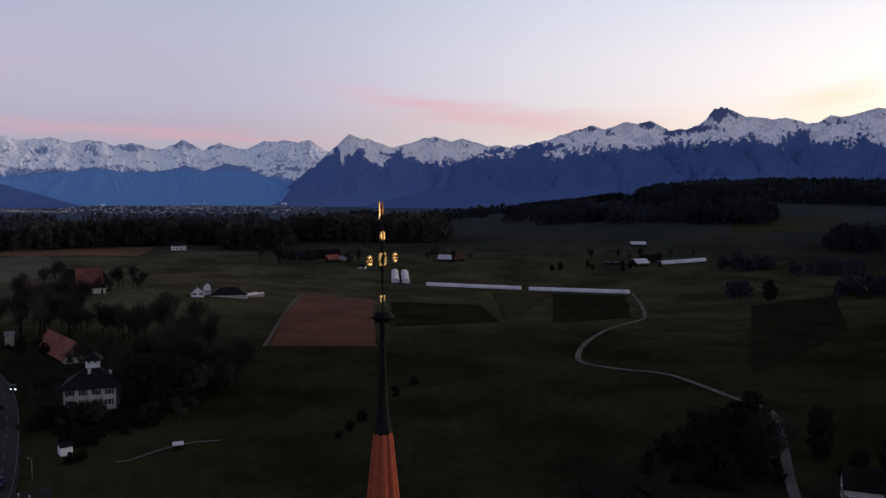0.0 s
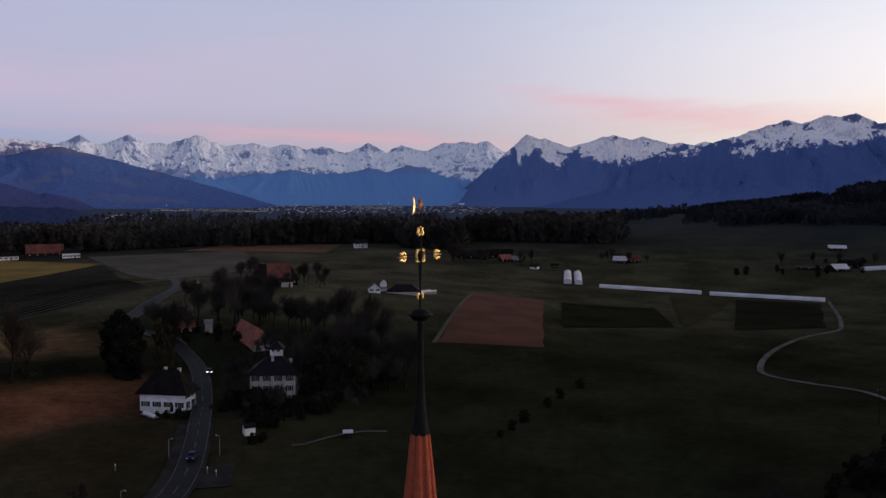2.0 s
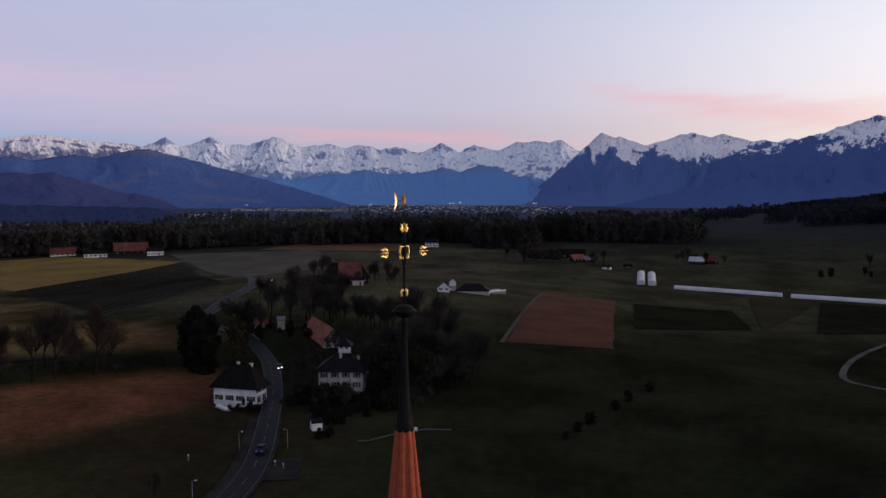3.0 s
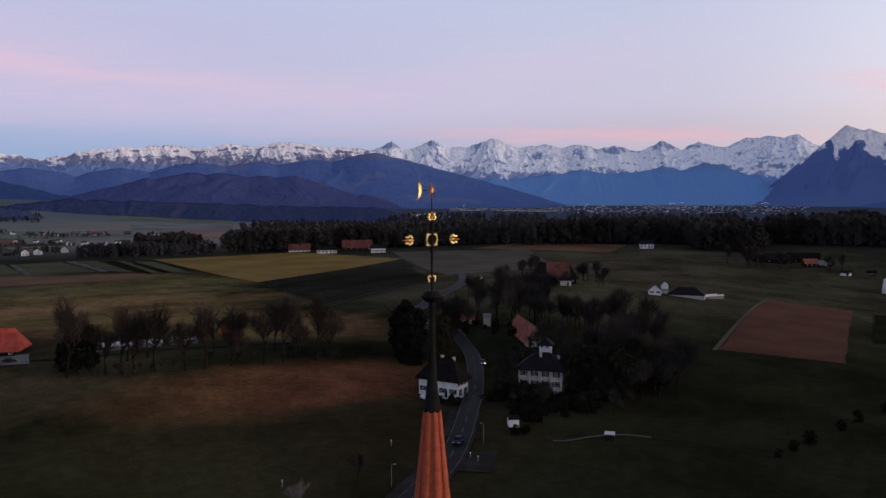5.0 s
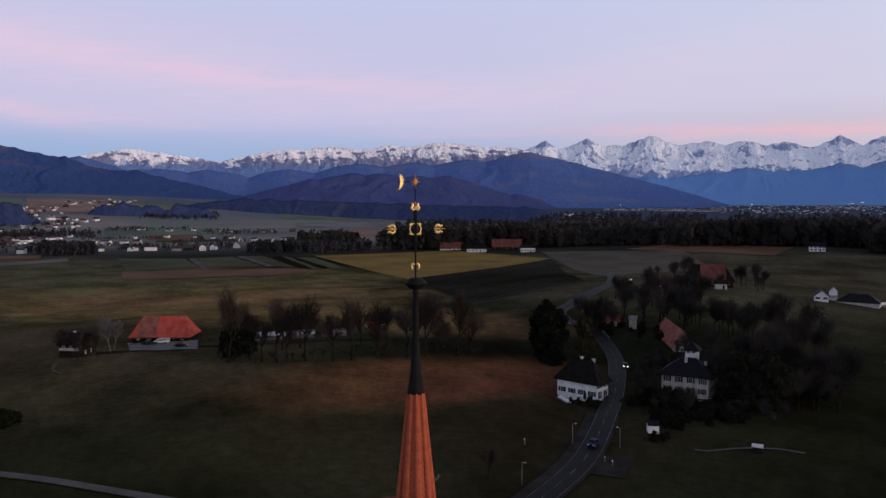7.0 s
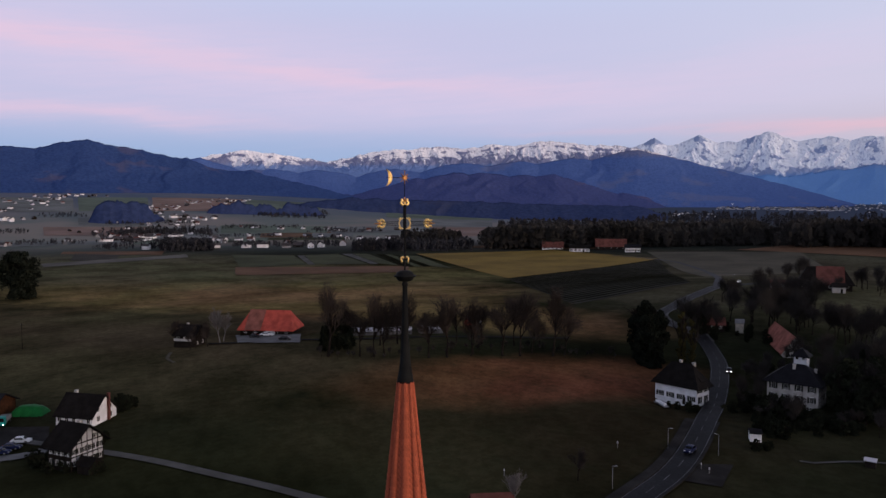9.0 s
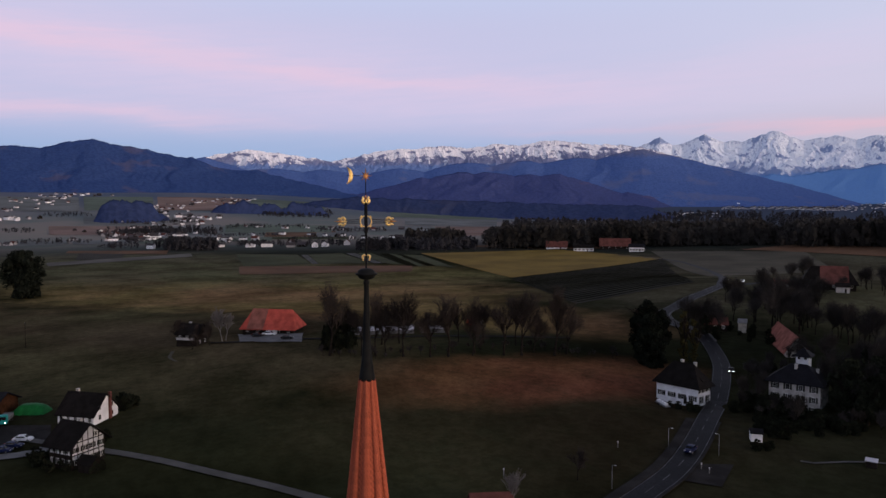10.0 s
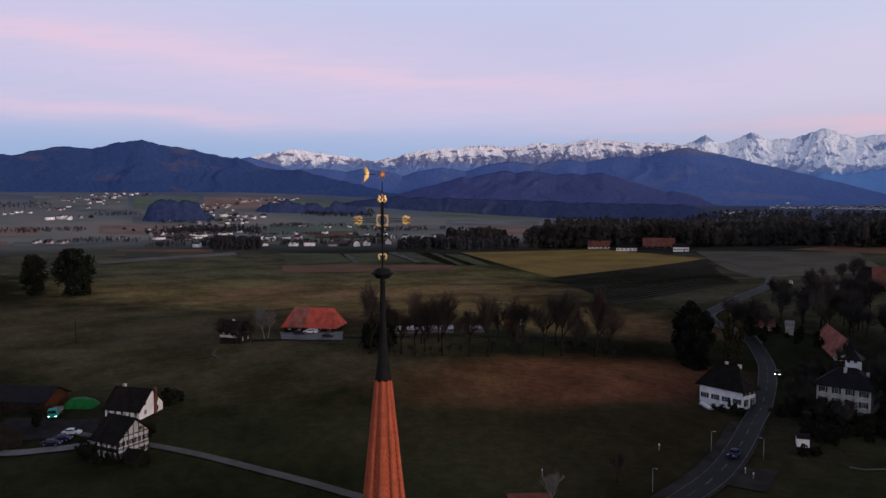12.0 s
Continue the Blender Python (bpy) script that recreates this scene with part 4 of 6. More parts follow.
            bm.faces.new((a[i], b[i], b[j], a[j]))
    for v in bm.verts:
        v.co.x, v.co.z = -0.47 + (v.co.x + 0.47) * 1.2, v.co.z * 1.13
    part("crescent", bm, GOLD, vane, "gilded crescent moon")


CHURCH = build_church()
build_cross()

# ---- houses ----
MESHES = {}


def window_meshes(w, h):
    """Frame, pane and shutter of one window size, facing -y, origin at the sill's middle."""
    key = (round(w, 2), round(h, 2))
    if key not in MESHES:
        made = []
        fr = bmesh.new()
        t = 0.09
        box(fr, -w / 2 - t, -0.05, -t, w / 2 + t, 0.02, 0)
        box(fr, -w / 2 - t, -0.05, h, w / 2 + t, 0.02, h + t)
        box(fr, -w / 2 - t, -0.05, 0, -w / 2, 0.02, h)
        box(fr, w / 2, -0.05, 0, w / 2 + t, 0.02, h)
        box(fr, -0.03, -0.045, 0, 0.03, 0.02, h)
        for bm, mat in ((fr, FRAME), (boxed(-w / 2, -0.02, 0, w / 2, 0.02, h), GLASS), (boxed(-w * 0.27, -0.09, -0.02, w * 0.27, -0.02, h + 0.02), SHUTTER)):
            me = bpy.data.meshes.new("window")
            bm.to_mesh(me)
            bm.free()
            me.materials.append(mat)
            made.append(me)
        MESHES[key] = made
    return MESHES[key]


def add_window(house, m, w=0.95, h=1.4, shutters=True):
    fr, pane, sh = window_meshes(w, h)
    win = shared("window", fr, house, m)
    shared("pane", pane, win, Matrix())
    if shutters:
        for s in (-1, 1):
            shared("shutter", sh, win, Matrix.Translation((s * (w * 0.5 + 0.1 + w * 0.27), 0, 0)))
    return win


def roof_mesh(w, d, h, rise, over, hip, thick=0.22):
    """Gable or hipped roof, ridge along x. hip: how far the ridge ends stand in from the walls."""
    bm = bmesh.new()
    a, b = w / 2 + over, d / 2 + over
    drop = over * rise / (d / 2)
    z0, z1 = h - drop, h + rise
    r = max(0.05, w / 2 - hip) if hip else a
    for dz in (0.0, thick):
        e = [bm.verts.new(p) for p in ((-a, -b, z0 + dz), (a, -b, z0 + dz), (a, b, z0 + dz), (-a, b, z0 + dz))]
        t = [bm.verts.new((-r, 0, z1 + dz)), bm.verts.new((r, 0, z1 + dz))]
        fs = [(e[0], e[1], t[1], t[0]), (e[2], e[3], t[0], t[1])]
        if hip:
            fs += [(e[1], e[2], t[1]), (e[3], e[0], t[0])]
        for f in fs:
            bm.faces.new(f if dz else f[::-1])
        if dz:
            up = e + t
        else:
            dn = e + t
    loop = [0, 1, 2, 3] if hip else [0, 1, 5, 2, 3, 4]
    for i in range(len(loop)):
        p, q = loop[i], loop[(i + 1) % len(loop)]
        bm.faces.new((dn[p], dn[q], up[q], up[p]))
    return bm


def wall_mesh(w, d, h, rise, hip):
    """The body of a house; gable ends rise to the ridge when the roof has no hip."""
    bm = bmesh.new()
    x, y = w / 2, d / 2
    lo = [bm.verts.new(p) for p in ((-x, -y, -1.2), (x, -y, -1.2), (x, y, -1.2), (-x, y, -1.2))]
    hi = [bm.verts.new(p) for p in ((-x, -y, h), (x, -y, h), (x, y, h), (-x, y, h))]
    bm.faces.new(lo[::-1])
    bm.faces.new((lo[0], lo[1], hi[1], hi[0]))
    bm.faces.new((lo[2], lo[3], hi[3], hi[2]))
    if hip:
        bm.faces.new((lo[1], lo[2], hi[2], hi[1]))
        bm.faces.new((lo[3], lo[0], hi[0], hi[3]))
        bm.faces.new(hi)
    else:
        g = [bm.verts.new((-x, 0, h + rise)), bm.verts.new((x, 0, h + rise))]
        bm.faces.new((lo[1], lo[2], hi[2], g[1], hi[1]))
        bm.faces.new((lo[3], lo[0], hi[0], g[0], hi[3]))
        bm.faces.new((hi[0], hi[1], g[1], g[0]))
        bm.faces.new((hi[2], hi[3], g[0], g[1]))
    return bm


SIDES = {"front": 0, "right": 90, "back": 180, "left": 270}


def house(name, label, at, turn, w, d, h, rise, walls, roof, over=0.7, hip=0.0, rows=(), chimneys=(), category="house", group="", door=True, z=None, shutters=True):
    """rows: (side, count, sill height, window width, window height). chimneys: (x, y, height above the ridge)."""
    ob = thing(name, label, category, group, (at[0], at[1], height(*at) if z is None else z), turn)
    part("wall", wall_mesh(w, d, h, rise, hip), walls, ob)
    part("roof", roof_mesh(w, d, h, rise, over, hip), roof, ob)
    for side, count, sill, ww, wh in rows:
        long = w if side in ("front", "back") else d
        off = (d if side in ("front", "back") else w) / 2
        for i in range(count):
            x = (i + 0.5) / count * long - long / 2
            add_window(ob, pose(0, 0, 0, 0, 0, SIDES[side]) @ Matrix.Translation((x, -off - 0.01, sill)), ww, wh, shutters)
    for x, y, up in chimneys:
        bm = boxed(-0.35, -0.35, h - 0.5, 0.35, 0.35, h + rise + up, 0.02)
        box(bm, -0.45, -0.45, h + rise + up, 0.45, 0.45, h + rise + up + 0.12)
        bmesh.ops.translate(bm, vec=(x, y, 0), verts=bm.verts[:])
        part("chimney", bm, PLASTER_GREY, ob)
    if door:
        part("door", boxed(-0.5 + 0.2 * w, -d / 2 - 0.06, -0.1, 0.5 + 0.2 * w, -d / 2 + 0.02, 2.05, 0.01), WOOD_DARK, ob)
    return ob


def build_village():
    house("manor_house", "grey-white plastered manor with dark hipped roof and shutters", (-96.9, 195.4), 17.0, 13.2, 11.0, 8.9, 3.6, PLASTER_GREY, SLATE, 1.2, 4.6,
                  [("front", 4, 0.6, 0.95, 1.6), ("front", 4, 3.4, 0.95, 1.6), ("front", 4, 6.3, 0.95, 1.5), ("right", 3, 0.6, 0.9, 1.5), ("right", 3, 3.4, 0.9, 1.5), ("right", 3, 6.3, 0.9, 1.4)], [(-0.5, -1.6, 0.2), (4.6, 0.6, -0.9)], z=0.9)
    house("stair_turret", "white square turret with small pyramid roof behind the manor", (-101.5, 206.0), 17.0, 3.5, 3.5, 11.9, 1.6, PLASTER, SLATE, 0.8, 2.0,
          [("front", 2, 10.4, 0.7, 1.0), ("right", 1, 10.4, 0.7, 1.0)], door=False, category="turret", z=2.6, shutters=False)
    house("coach_house", "long outbuilding with weathered pale red tile roof", (-136.5, 258.0), 131.0, 34.0, 7.4, 3.4, 5.0, PLASTER_GREY, TILE_ROSE, 0.9, 0.0, [("left", 2, 1.2, 0.9, 1.3), ("front", 4, 1.2, 0.9, 1.3)], z=3.4)
    h1 = house("roadside_house", "white plastered roadside house with dark half-hipped roof", (-119.8, 174.5), 5.0, 13.4, 6.4, 6.2, 4.6, PLASTER, TILE_OLD, 1.0, 3.4,
               [("front", 4, 1.2, 1.1, 1.4), ("right", 2, 0.6, 0.9, 1.9), ("right", 3, 3.6, 0.95, 1.4)], [(-1.5, 1.8, 0.4), (2.8, 1.5, 0.3)], z=1.7)
    for i in range(13):
        x = -6.2 + i * 12.4 / 12
        part("gallery_slat", boxed(x - 0.14, -3.24, 4.6, x + 0.14, -3.18, 5.8), WOOD_DARK, h1)
    part("dormer", roof_mesh(2.2, 2.6, 7.7, 1.3, 0.3, 0.0), TILE_OLD, h1, "small brown tiled dormer").matrix_basis = pose(5.2, 0.3, -0.9, 0, 0, 90)
    house("garden_shed", "small white shed with pale walls beside the road", (-85.6, 156.5), 40.0, 2.6, 2.6, 2.0, 0.7, PLASTER, SLATE, 0.2, category="shed", door=False)
    house("field_hut", "tiny pale field hut with a metal roof", (-61.5, 162.0), 20.0, 2.1, 1.7, 1.5, 0.35, WOOD_DARK, FOIL, 0.2, category="hut", door=False)

    rb = house("red_barn", "large farmhouse barn with broad bright red tile roof", (-260.0, 109.6), 47.0, 20.0, 12.0, 2.8, 5.8, WOOD_DARK, TILE_RED, 1.0, 2.2, [("front", 5, 1.0, 1.0, 1.2)], [(-6.0, -1.0, -1.4)], "barn")
    part("roof_patch", roof_mesh(4.4, 12.0, 2.92, 5.8, 1.0, 0.0, 0.25), TILE_ROSE, rb, "paler older section of the roof").matrix_basis = Matrix.Translation((-4.9, 0, 0.03))
    part("gate", boxed(0.2, -6.2, 0, 3.6, -5.95, 2.7, 0.02), PLASTER, rb, "white sliding gate")
    field("barn_yard", [(-265, 97), (-247, 116), (-232, 108), (-250, 92)], CONCRETE, "pale concrete yard before the red barn", 0.2, 4)
    house("farm_cottage", "dark timber cottage with a pale balcony", (-262.0, 79.0), 40.0, 8.0, 7.0, 4.6, 3.0, WOOD_DARK, TILE_OLD, 0.8, 0.0, [("front", 3, 2.6, 0.8, 1.0), ("right", 2, 1.0, 0.8, 1.0)], [(-1.0, 0.5, 0.5)])

    cottage = bpy.data.objects["farm_cottage"]
    part("balcony", boxed(-3.8, -4.5, 2.3, 3.8, -4.38, 3.2, 0.02), PLASTER_GREY, cottage, "pale balcony railing")
    part("balcony_floor", boxed(-3.8, -4.5, 2.15, 3.8, -3.4, 2.3), WOOD_DARK, cottage)

    fw = house("timbered_house", "half-timbered house with white infill and dark tiled roof", (-164.6, 22.3), 30.0, 6.6, 8.6, 5.4, 3.6, WOOD_DARK, TILE_OLD, 1.2, 0.0,
               [("right", 4, 0.9, 0.75, 1.1), ("right", 4, 3.4, 0.75, 1.1), ("right", 2, 5.8, 0.7, 0.9), ("front", 4, 0.9, 0.75, 1.1), ("front", 4, 3.4, 0.75, 1.1)], [(0.5, 0.6, 0.5)])
    hx = 3.3
    bm = bmesh.new()
    v = [bm.verts.new((hx + 0.01, y, z)) for y, z in ((-4.25, 1.9), (4.25, 1.9), (4.25, 5.3), (0, 8.8), (-4.25, 5.3))]
    bm.faces.new(v)
    bmesh.ops.solidify(bm, geom=bm.faces[:], thickness=-0.03)
    part("infill", bm, PLASTER, fw, "white plaster infill of the gable")
    for i in range(4):
        part("infill", boxed(-3.1 + i * 1.6, -4.33, 3.1, -1.9 + i * 1.6, -4.29, 5.2), PLASTER, fw, "white plaster infill")
    for zz in (0.1, 2.75, 5.35):
        part("beam", boxed(hx, -4.35, zz, hx + 0.09, 4.35, zz + 0.24), WOOD_DARK, fw)
        part("beam", boxed(-hx, -4.37, zz, hx, -4.3, zz + 0.24), WOOD_DARK, fw)
    for i in range(7):
        y = -4.2 + i * 8.4 / 6
        top = 5.4 + (1 - abs(y) / 4.3) * 3.5
        part("post", boxed(hx, y - 0.08, 0.1, hx + 0.085, y + 0.08, max(5.4, top)), WOOD_DARK, fw)
    for i in range(7):
        x = -hx + 0.1 + i * (2 * hx - 0.2) / 6
        part("post", boxed(x - 0.1, -4.365, 0.1, x + 0.1, -4.3, 5.4), WOOD_DARK, fw)
    house("porch_shed", "low dark wooden shed beside the timbered house", (-157.4, 23.4), 33.0, 3.6, 3.0, 2.0, 1.2, WOOD_DARK, TILE_OLD, 0.4, 0.0, category="shed", door=False)
    wh = house("white_house", "white gabled house with dark roof and brick chimney", (-195.5, 30.6), 40.0, 10.6, 9.4, 2.4, 4.4, PLASTER, TILE_OLD, 0.6, 0.0,
               [("right", 2, 0.8, 0.9, 1.2), ("right", 2, 3.2, 0.8, 1.1), ("front", 5, 0.7, 0.9, 1.2)], [(-3.5, 0.8, 0.6)], shutters=False)
    part("brick_stack", boxed(5.3, 1.0, 0, 5.9, 1.7, 7.2, 0.02), ROOF_RUST, wh, "red brick chimney stack")
    house("long_barn", "long low barn with dark grey roof and brown gable", (-224.0, 4.0), 52.0, 26.0, 11.0, 3.6, 2.6, WOOD_DARK, SLATE, 0.8, 0.0, category="barn")
    lb = bpy.data.objects["long_barn"]
    bm = bmesh.new()
    bm.faces.new([bm.verts.new((13.05, y, z)) for y, z in ((-5.4, 0.2), (5.4, 0.2), (5.4, 3.5), (0, 6.0), (-5.4, 3.5))])
    bmesh.ops.solidify(bm, geom=bm.faces[:], thickness=-0.06)
    part("gable_cladding", bm, WOOD_BROWN, lb, "brown boarded gable")
    for i in range(6):
        part("barn_post", boxed(-12.6 + i * 4.6, -5.75, -0.4, -12.3 + i * 4.6, -5.5, 3.5), WOOD_DARK, lb)
    house("old_barn", "old dark barn with a deep tiled roof", (-190.0, -3.0), 28.0, 12.0, 9.0, 2.6, 4.6, WOOD_DARK, TILE_OLD, 0.9, 2.5, category="barn")

    house("hill_farm", "dark timber farmhouse with broad red-brown roof", (-190.0, 390.0), 30.0, 25.0, 15.0, 4.0, 7.4, WOOD_DARK, TILE_OLD, 1.3, 4.0, [("front", 6, 1.2, 1.0, 1.3)], category="farmhouse")
    part("roof_patch", roof_mesh(11.0, 15.0, 4.1, 7.4, 1.2, 0.0, 0.3), ROOF_RUST, bpy.data.objects["hill_farm"], "red-brown newer roof section").matrix_basis = Matrix.Translation((2.4, 0, 0.03))
    house("hill_shed", "small white shed by the hill farm", (-205.0, 371.0), 20.0, 7.0, 5.0, 3.0, 1.5, PLASTER, ROOF_RUST, 0.5, category="shed")
    house("hill_annex", "pale outbuilding beside the hill farm", (-178.0, 381.0), 30.0, 6.0, 5.0, 3.0, 1.6, PLASTER_GREY, TILE_OLD, 0.5, category="shed")
    house("meadow_barn", "low barn with a wide dark hipped roof and pale wall foot", (-116.0, 402.0), 12.0, 19.0, 12.0, 1.5, 3.4, PLASTER_GREY, SLATE, 0.3, 5.0, category="barn", door=False)
    mh = house("meadow_house", "small white gabled house beside the meadow barn", (-130.0, 391.0), 112.0, 8.0, 6.4, 2.6, 2.6, PLASTER, SLATE, 0.4, 0.0, [("left", 2, 1.0, 0.8, 1.1), ("front", 2, 1.0, 0.8, 1.1)])
    part("porch", roof_mesh(3.4, 5.0, 1.9, 0.7, 0.1, 0.0), METAL, mh, "pale metal porch roof").matrix_basis = pose(0.8, -5.2, 0, 0, 0, 90)
    house("meadow_turret", "small white upper storey behind the meadow house", (-127.5, 400.0), 112.0, 4.0, 3.6, 5.0, 1.8, PLASTER, SLATE, 0.3, 0.0, category="turret", door=False)
    for dx, dy in ((-108.5, 410.0), (-105.5, 412.0)):
        house("feed_bunker", "long low concrete bunker with a pale rim", (dx, dy), 62.0, 17.0, 1.6, 1.2, 0.3, CONCRETE, FOIL, 0.1, 0.0, category="silo", group="bunkers by the meadow barn", door=False)
    house("crest_house", "white house on the crest before the forest", (-271.0, 772.0), 25.0, 14.0, 9.0, 5.0, 3.4, PLASTER, SLATE, 0.6, 0.0, [("front", 4, 1.0, 1.0, 1.3), ("front", 4, 3.2, 1.0, 1.1)])
    for x, y, w, d, h, r, wm, rm, lab in ((-640, 632, 24, 12, 3, 6, PLASTER, ROOF_RUST, "white barn with red-brown roof on the crest"), (-590, 625, 22, 10, 4, 3, PLASTER, TILE_OLD, "white low house with brown roof"),
                                          (-582, 668, 34, 15, 4, 8, WOOD_DARK, ROOF_RUST, "big dark farmhouse with a broad red roof"), (-537, 652, 16, 9, 5, 3, PLASTER, SLATE, "bright white house beside the farm")):
        house("crest_farm", lab, (x, y), 42.0, w, d, h, r, wm, rm, 0.8, 0.0, [("front", 5, 1.2, 1.1, 1.4)], category="farmhouse", group="farm on the crest")
    house("lane_house", "small rosy-roofed house between trees by the road", (-170.0, 262.0), 40.0, 9.0, 7.0, 2.8, 2.2, WOOD_DARK, ROOF_RUST, 0.6, 0.0, [("front", 3, 1.0, 0.9, 1.2)])
    house("lane_tower", "narrow grey shed beside the road", (-160.0, 266.0), 30.0, 3.0, 3.0, 4.0, 1.2, STONE, METAL, 0.3, 0.0, category="shed", door=False)
    house("near_house", "dark-roofed wooden house below the church hill", (35.5, 131.0), 110.0, 11.0, 9.0, 3.0, 3.2, WOOD_DARK, TILE_OLD, 0.6, 0.0, [("front", 3, 1.0, 0.9, 1.2)])
    house("corner_house", "white house with dark roof at the edge of the fields", (83.5, 130.0), -20.0, 6.5, 7.0, 4.0, 3.0, PLASTER_GREY, TILE_OLD, 0.6, 0.0, [("front", 3, 1.0, 0.9, 1.2), ("left", 3, 1.0, 0.9, 1.2)])
    house("parish_house", "house with red tile roof near the church", (-91.6, 79.6), 60.0, 7.0, 6.0, 1.2, 2.0, PLASTER, ROOF_RUST, 0.6, 0.0)


build_village()


def foil_tunnel(label, at, turn, length, width, high, group):
    ob = thing("foil_tunnel", label, "greenhouse", group, (*at, height(*at)), turn)
    dx, dy = length / 2 * math.cos(radians(turn)), length / 2 * math.sin(radians(turn))
    h0, h1 = height(at[0] - dx, at[1] - dy), height(at[0] + dx, at[1] + dy)
    ob.matrix_basis = pose(*at, (h0 + h1) / 2 + 0.1, 0, 0, turn) @ Matrix.Rotation(-math.atan2(h1 - h0, length), 4, "Y")
    bm = bmesh.new()
    n = 12
    rows = []
    for x in (-length / 2, length / 2):
        rows.append([bm.verts.new((x, width / 2 * math.cos(math.pi * i / n), high * math.sin(math.pi * i / n) ** 0.8)) for i in range(n + 1)])
    for i in range(n):
        bm.faces.new((rows[0][i], rows[0][i + 1], rows[1][i + 1], rows[1][i]))
    bm.faces.new(rows[0][::-1])
    bm.faces.new(rows[1])
    part("cover", bm, FOIL, ob)
    me = None
    for i in range(int(length / 8) + 1):
        x = -length / 2 + i * 8
        hoop = bmesh.new()
        for j in range(n):
            a0, a1 = math.pi * j / n, math.pi * (j + 1) / n
            rod(hoop, (0, width / 2 * math.cos(a0), high * math.sin(a0) ** 0.8 + 0.02), (0, width / 2 * math.cos(a1), high * math.sin(a1) ** 0.8 + 0.02), 0.05, 0.05, 4)
        if me is None:
            first = part("hoop", hoop, METAL, ob)
            me = first.data
            first.matrix_basis = Matrix.Translation((x, 0, 0))
        else:
            hoop.free()
            shared("hoop", me, ob, Matrix.Translation((x, 0, 0)))
    return ob


foil_tunnel("long white foil greenhouse across the field", (26, 594), -1.0, 76, 7.0, 2.6, "long greenhouses")
foil_tunnel("long white foil greenhouse ending at the track", (108, 582), -13.0, 78, 7.0, 2.6, "long greenhouses")
foil_tunnel("long pale violet foil greenhouse beside the farm", (236, 732), 13.0, 48, 8.0, 3.2, "long greenhouses")
foil_tunnel("pale arched foil tunnel standing end-on", (-39.0, 630), 94.0, 58, 6.5, 3.6, "twin tunnels")
foil_tunnel("pale arched foil tunnel beside its twin", (-30.5, 630), 94.0, 58, 6.5, 3.6, "twin tunnels")


# ---- far settlements: simple houses, each with walls, roof and two windows ----
def small_house_kinds():
    kinds = []
    for i, (w, d, h, r, wm, rm) in enumerate(((12, 9, 5, 4, HOUSE_DULL, ROOF_RUST), (11, 9, 5.5, 3.0, HOUSE_FAR, ROOF_DULL), (16, 10, 4.5, 5, WOOD_DARK, ROOF_DULL), (18, 10, 6, 2, HOUSE_FAR, ROOF_DULL), (14, 9, 4, 4, HOUSE_DULL, ROOF_DULL))):
        ob = house("village_house", "", (0, 0), 0, w, d, h, r, wm, rm, 0.7, 0.0, [("front", 3, 1.2, 1.2, 1.4), ("right", 2, 1.2, 1.2, 1.4)], door=False, z=-400.0, shutters=False)
        tagged(ob, ("pale house with red roof in the valley", "pale house with brown roof in the valley", "dark timber farmhouse in the valley", "long pale building with a low roof", "grey house with a brown roof")[i],
               "house", "valley settlement")
        kinds.append(ob)
    return kinds


KINDS = small_house_kinds()
town = random.Random(5)
# streets of the valley settlements: from, to, how many, how far they stand off the line, size
for x0, y0, x1, y1, n, off, size in ((-1220, 270, -1330, 400, 34, 34, 0.62), (-1150, 250, -1270, 330, 18, 26, 0.62), (-1340, 270, -1420, 330, 14, 22, 0.6), (-840, 500, -985, 270, 17, 14, 0.75), (-1060, 350, -1110, 420, 10, 16, 0.72),
                                     (-1180, 84, -1120, 130, 7, 10, 0.65), (-1500, 420, -1780, 540, 26, 45, 0.6), (-1780, 470, -2080, 640, 30, 60, 0.6), (-2080, 640, -2280, 860, 22, 40, 0.6), (-1700, 600, -1800, 560, 7, 22, 0.8), (-1820, 170, -1850, 260, 7, 10, 0.9),
                                     (-2400, 300, -2600, 520, 24, 50, 0.65), (-1960, 60, -2100, 240, 14, 50, 0.6), (-1080, 600, -1240, 500, 8, 12, 0.6), (-1360, 700, -1500, 560, 10, 16, 0.6), (-1250, 820, -1330, 700, 7, 20, 0.65), (-1020, 560, -960, 640, 5, 12, 0.7),
                                     (-2060, 540, -1700, 500, 30, 34, 0.6), (-1500, 310, -1260, 350, 16, 18, 0.6), (-2370, 300, -2200, 330, 12, 24, 0.7), (-2150, 690, -2300, 940, 14, 12, 0.6)):
    heading = math.degrees(math.atan2(y1 - y0, x1 - x0))
    for i in range(n):
        u = (i + town.uniform(0.1, 0.9)) / n
        x, y = x0 + (x1 - x0) * u + town.gauss(0, off), y0 + (y1 - y0) * u + town.gauss(0, off)
        copy_thing(town.choice(KINDS), pose(x, y, height(x, y), 0, 0, heading + town.choice((0, 90, 180, 270)) + town.uniform(-12, 12)) @ Matrix.Scale(size * town.uniform(0.8, 1.15), 4))
for i, ob in enumerate(KINDS):
    x, y = -1246.0 - 22 * i, 318.0 + 13 * i
    ob.matrix_basis = pose(x, y, height(x, y), 0, 0, 40 + 30 * i) @ Matrix.Scale(0.62, 4)
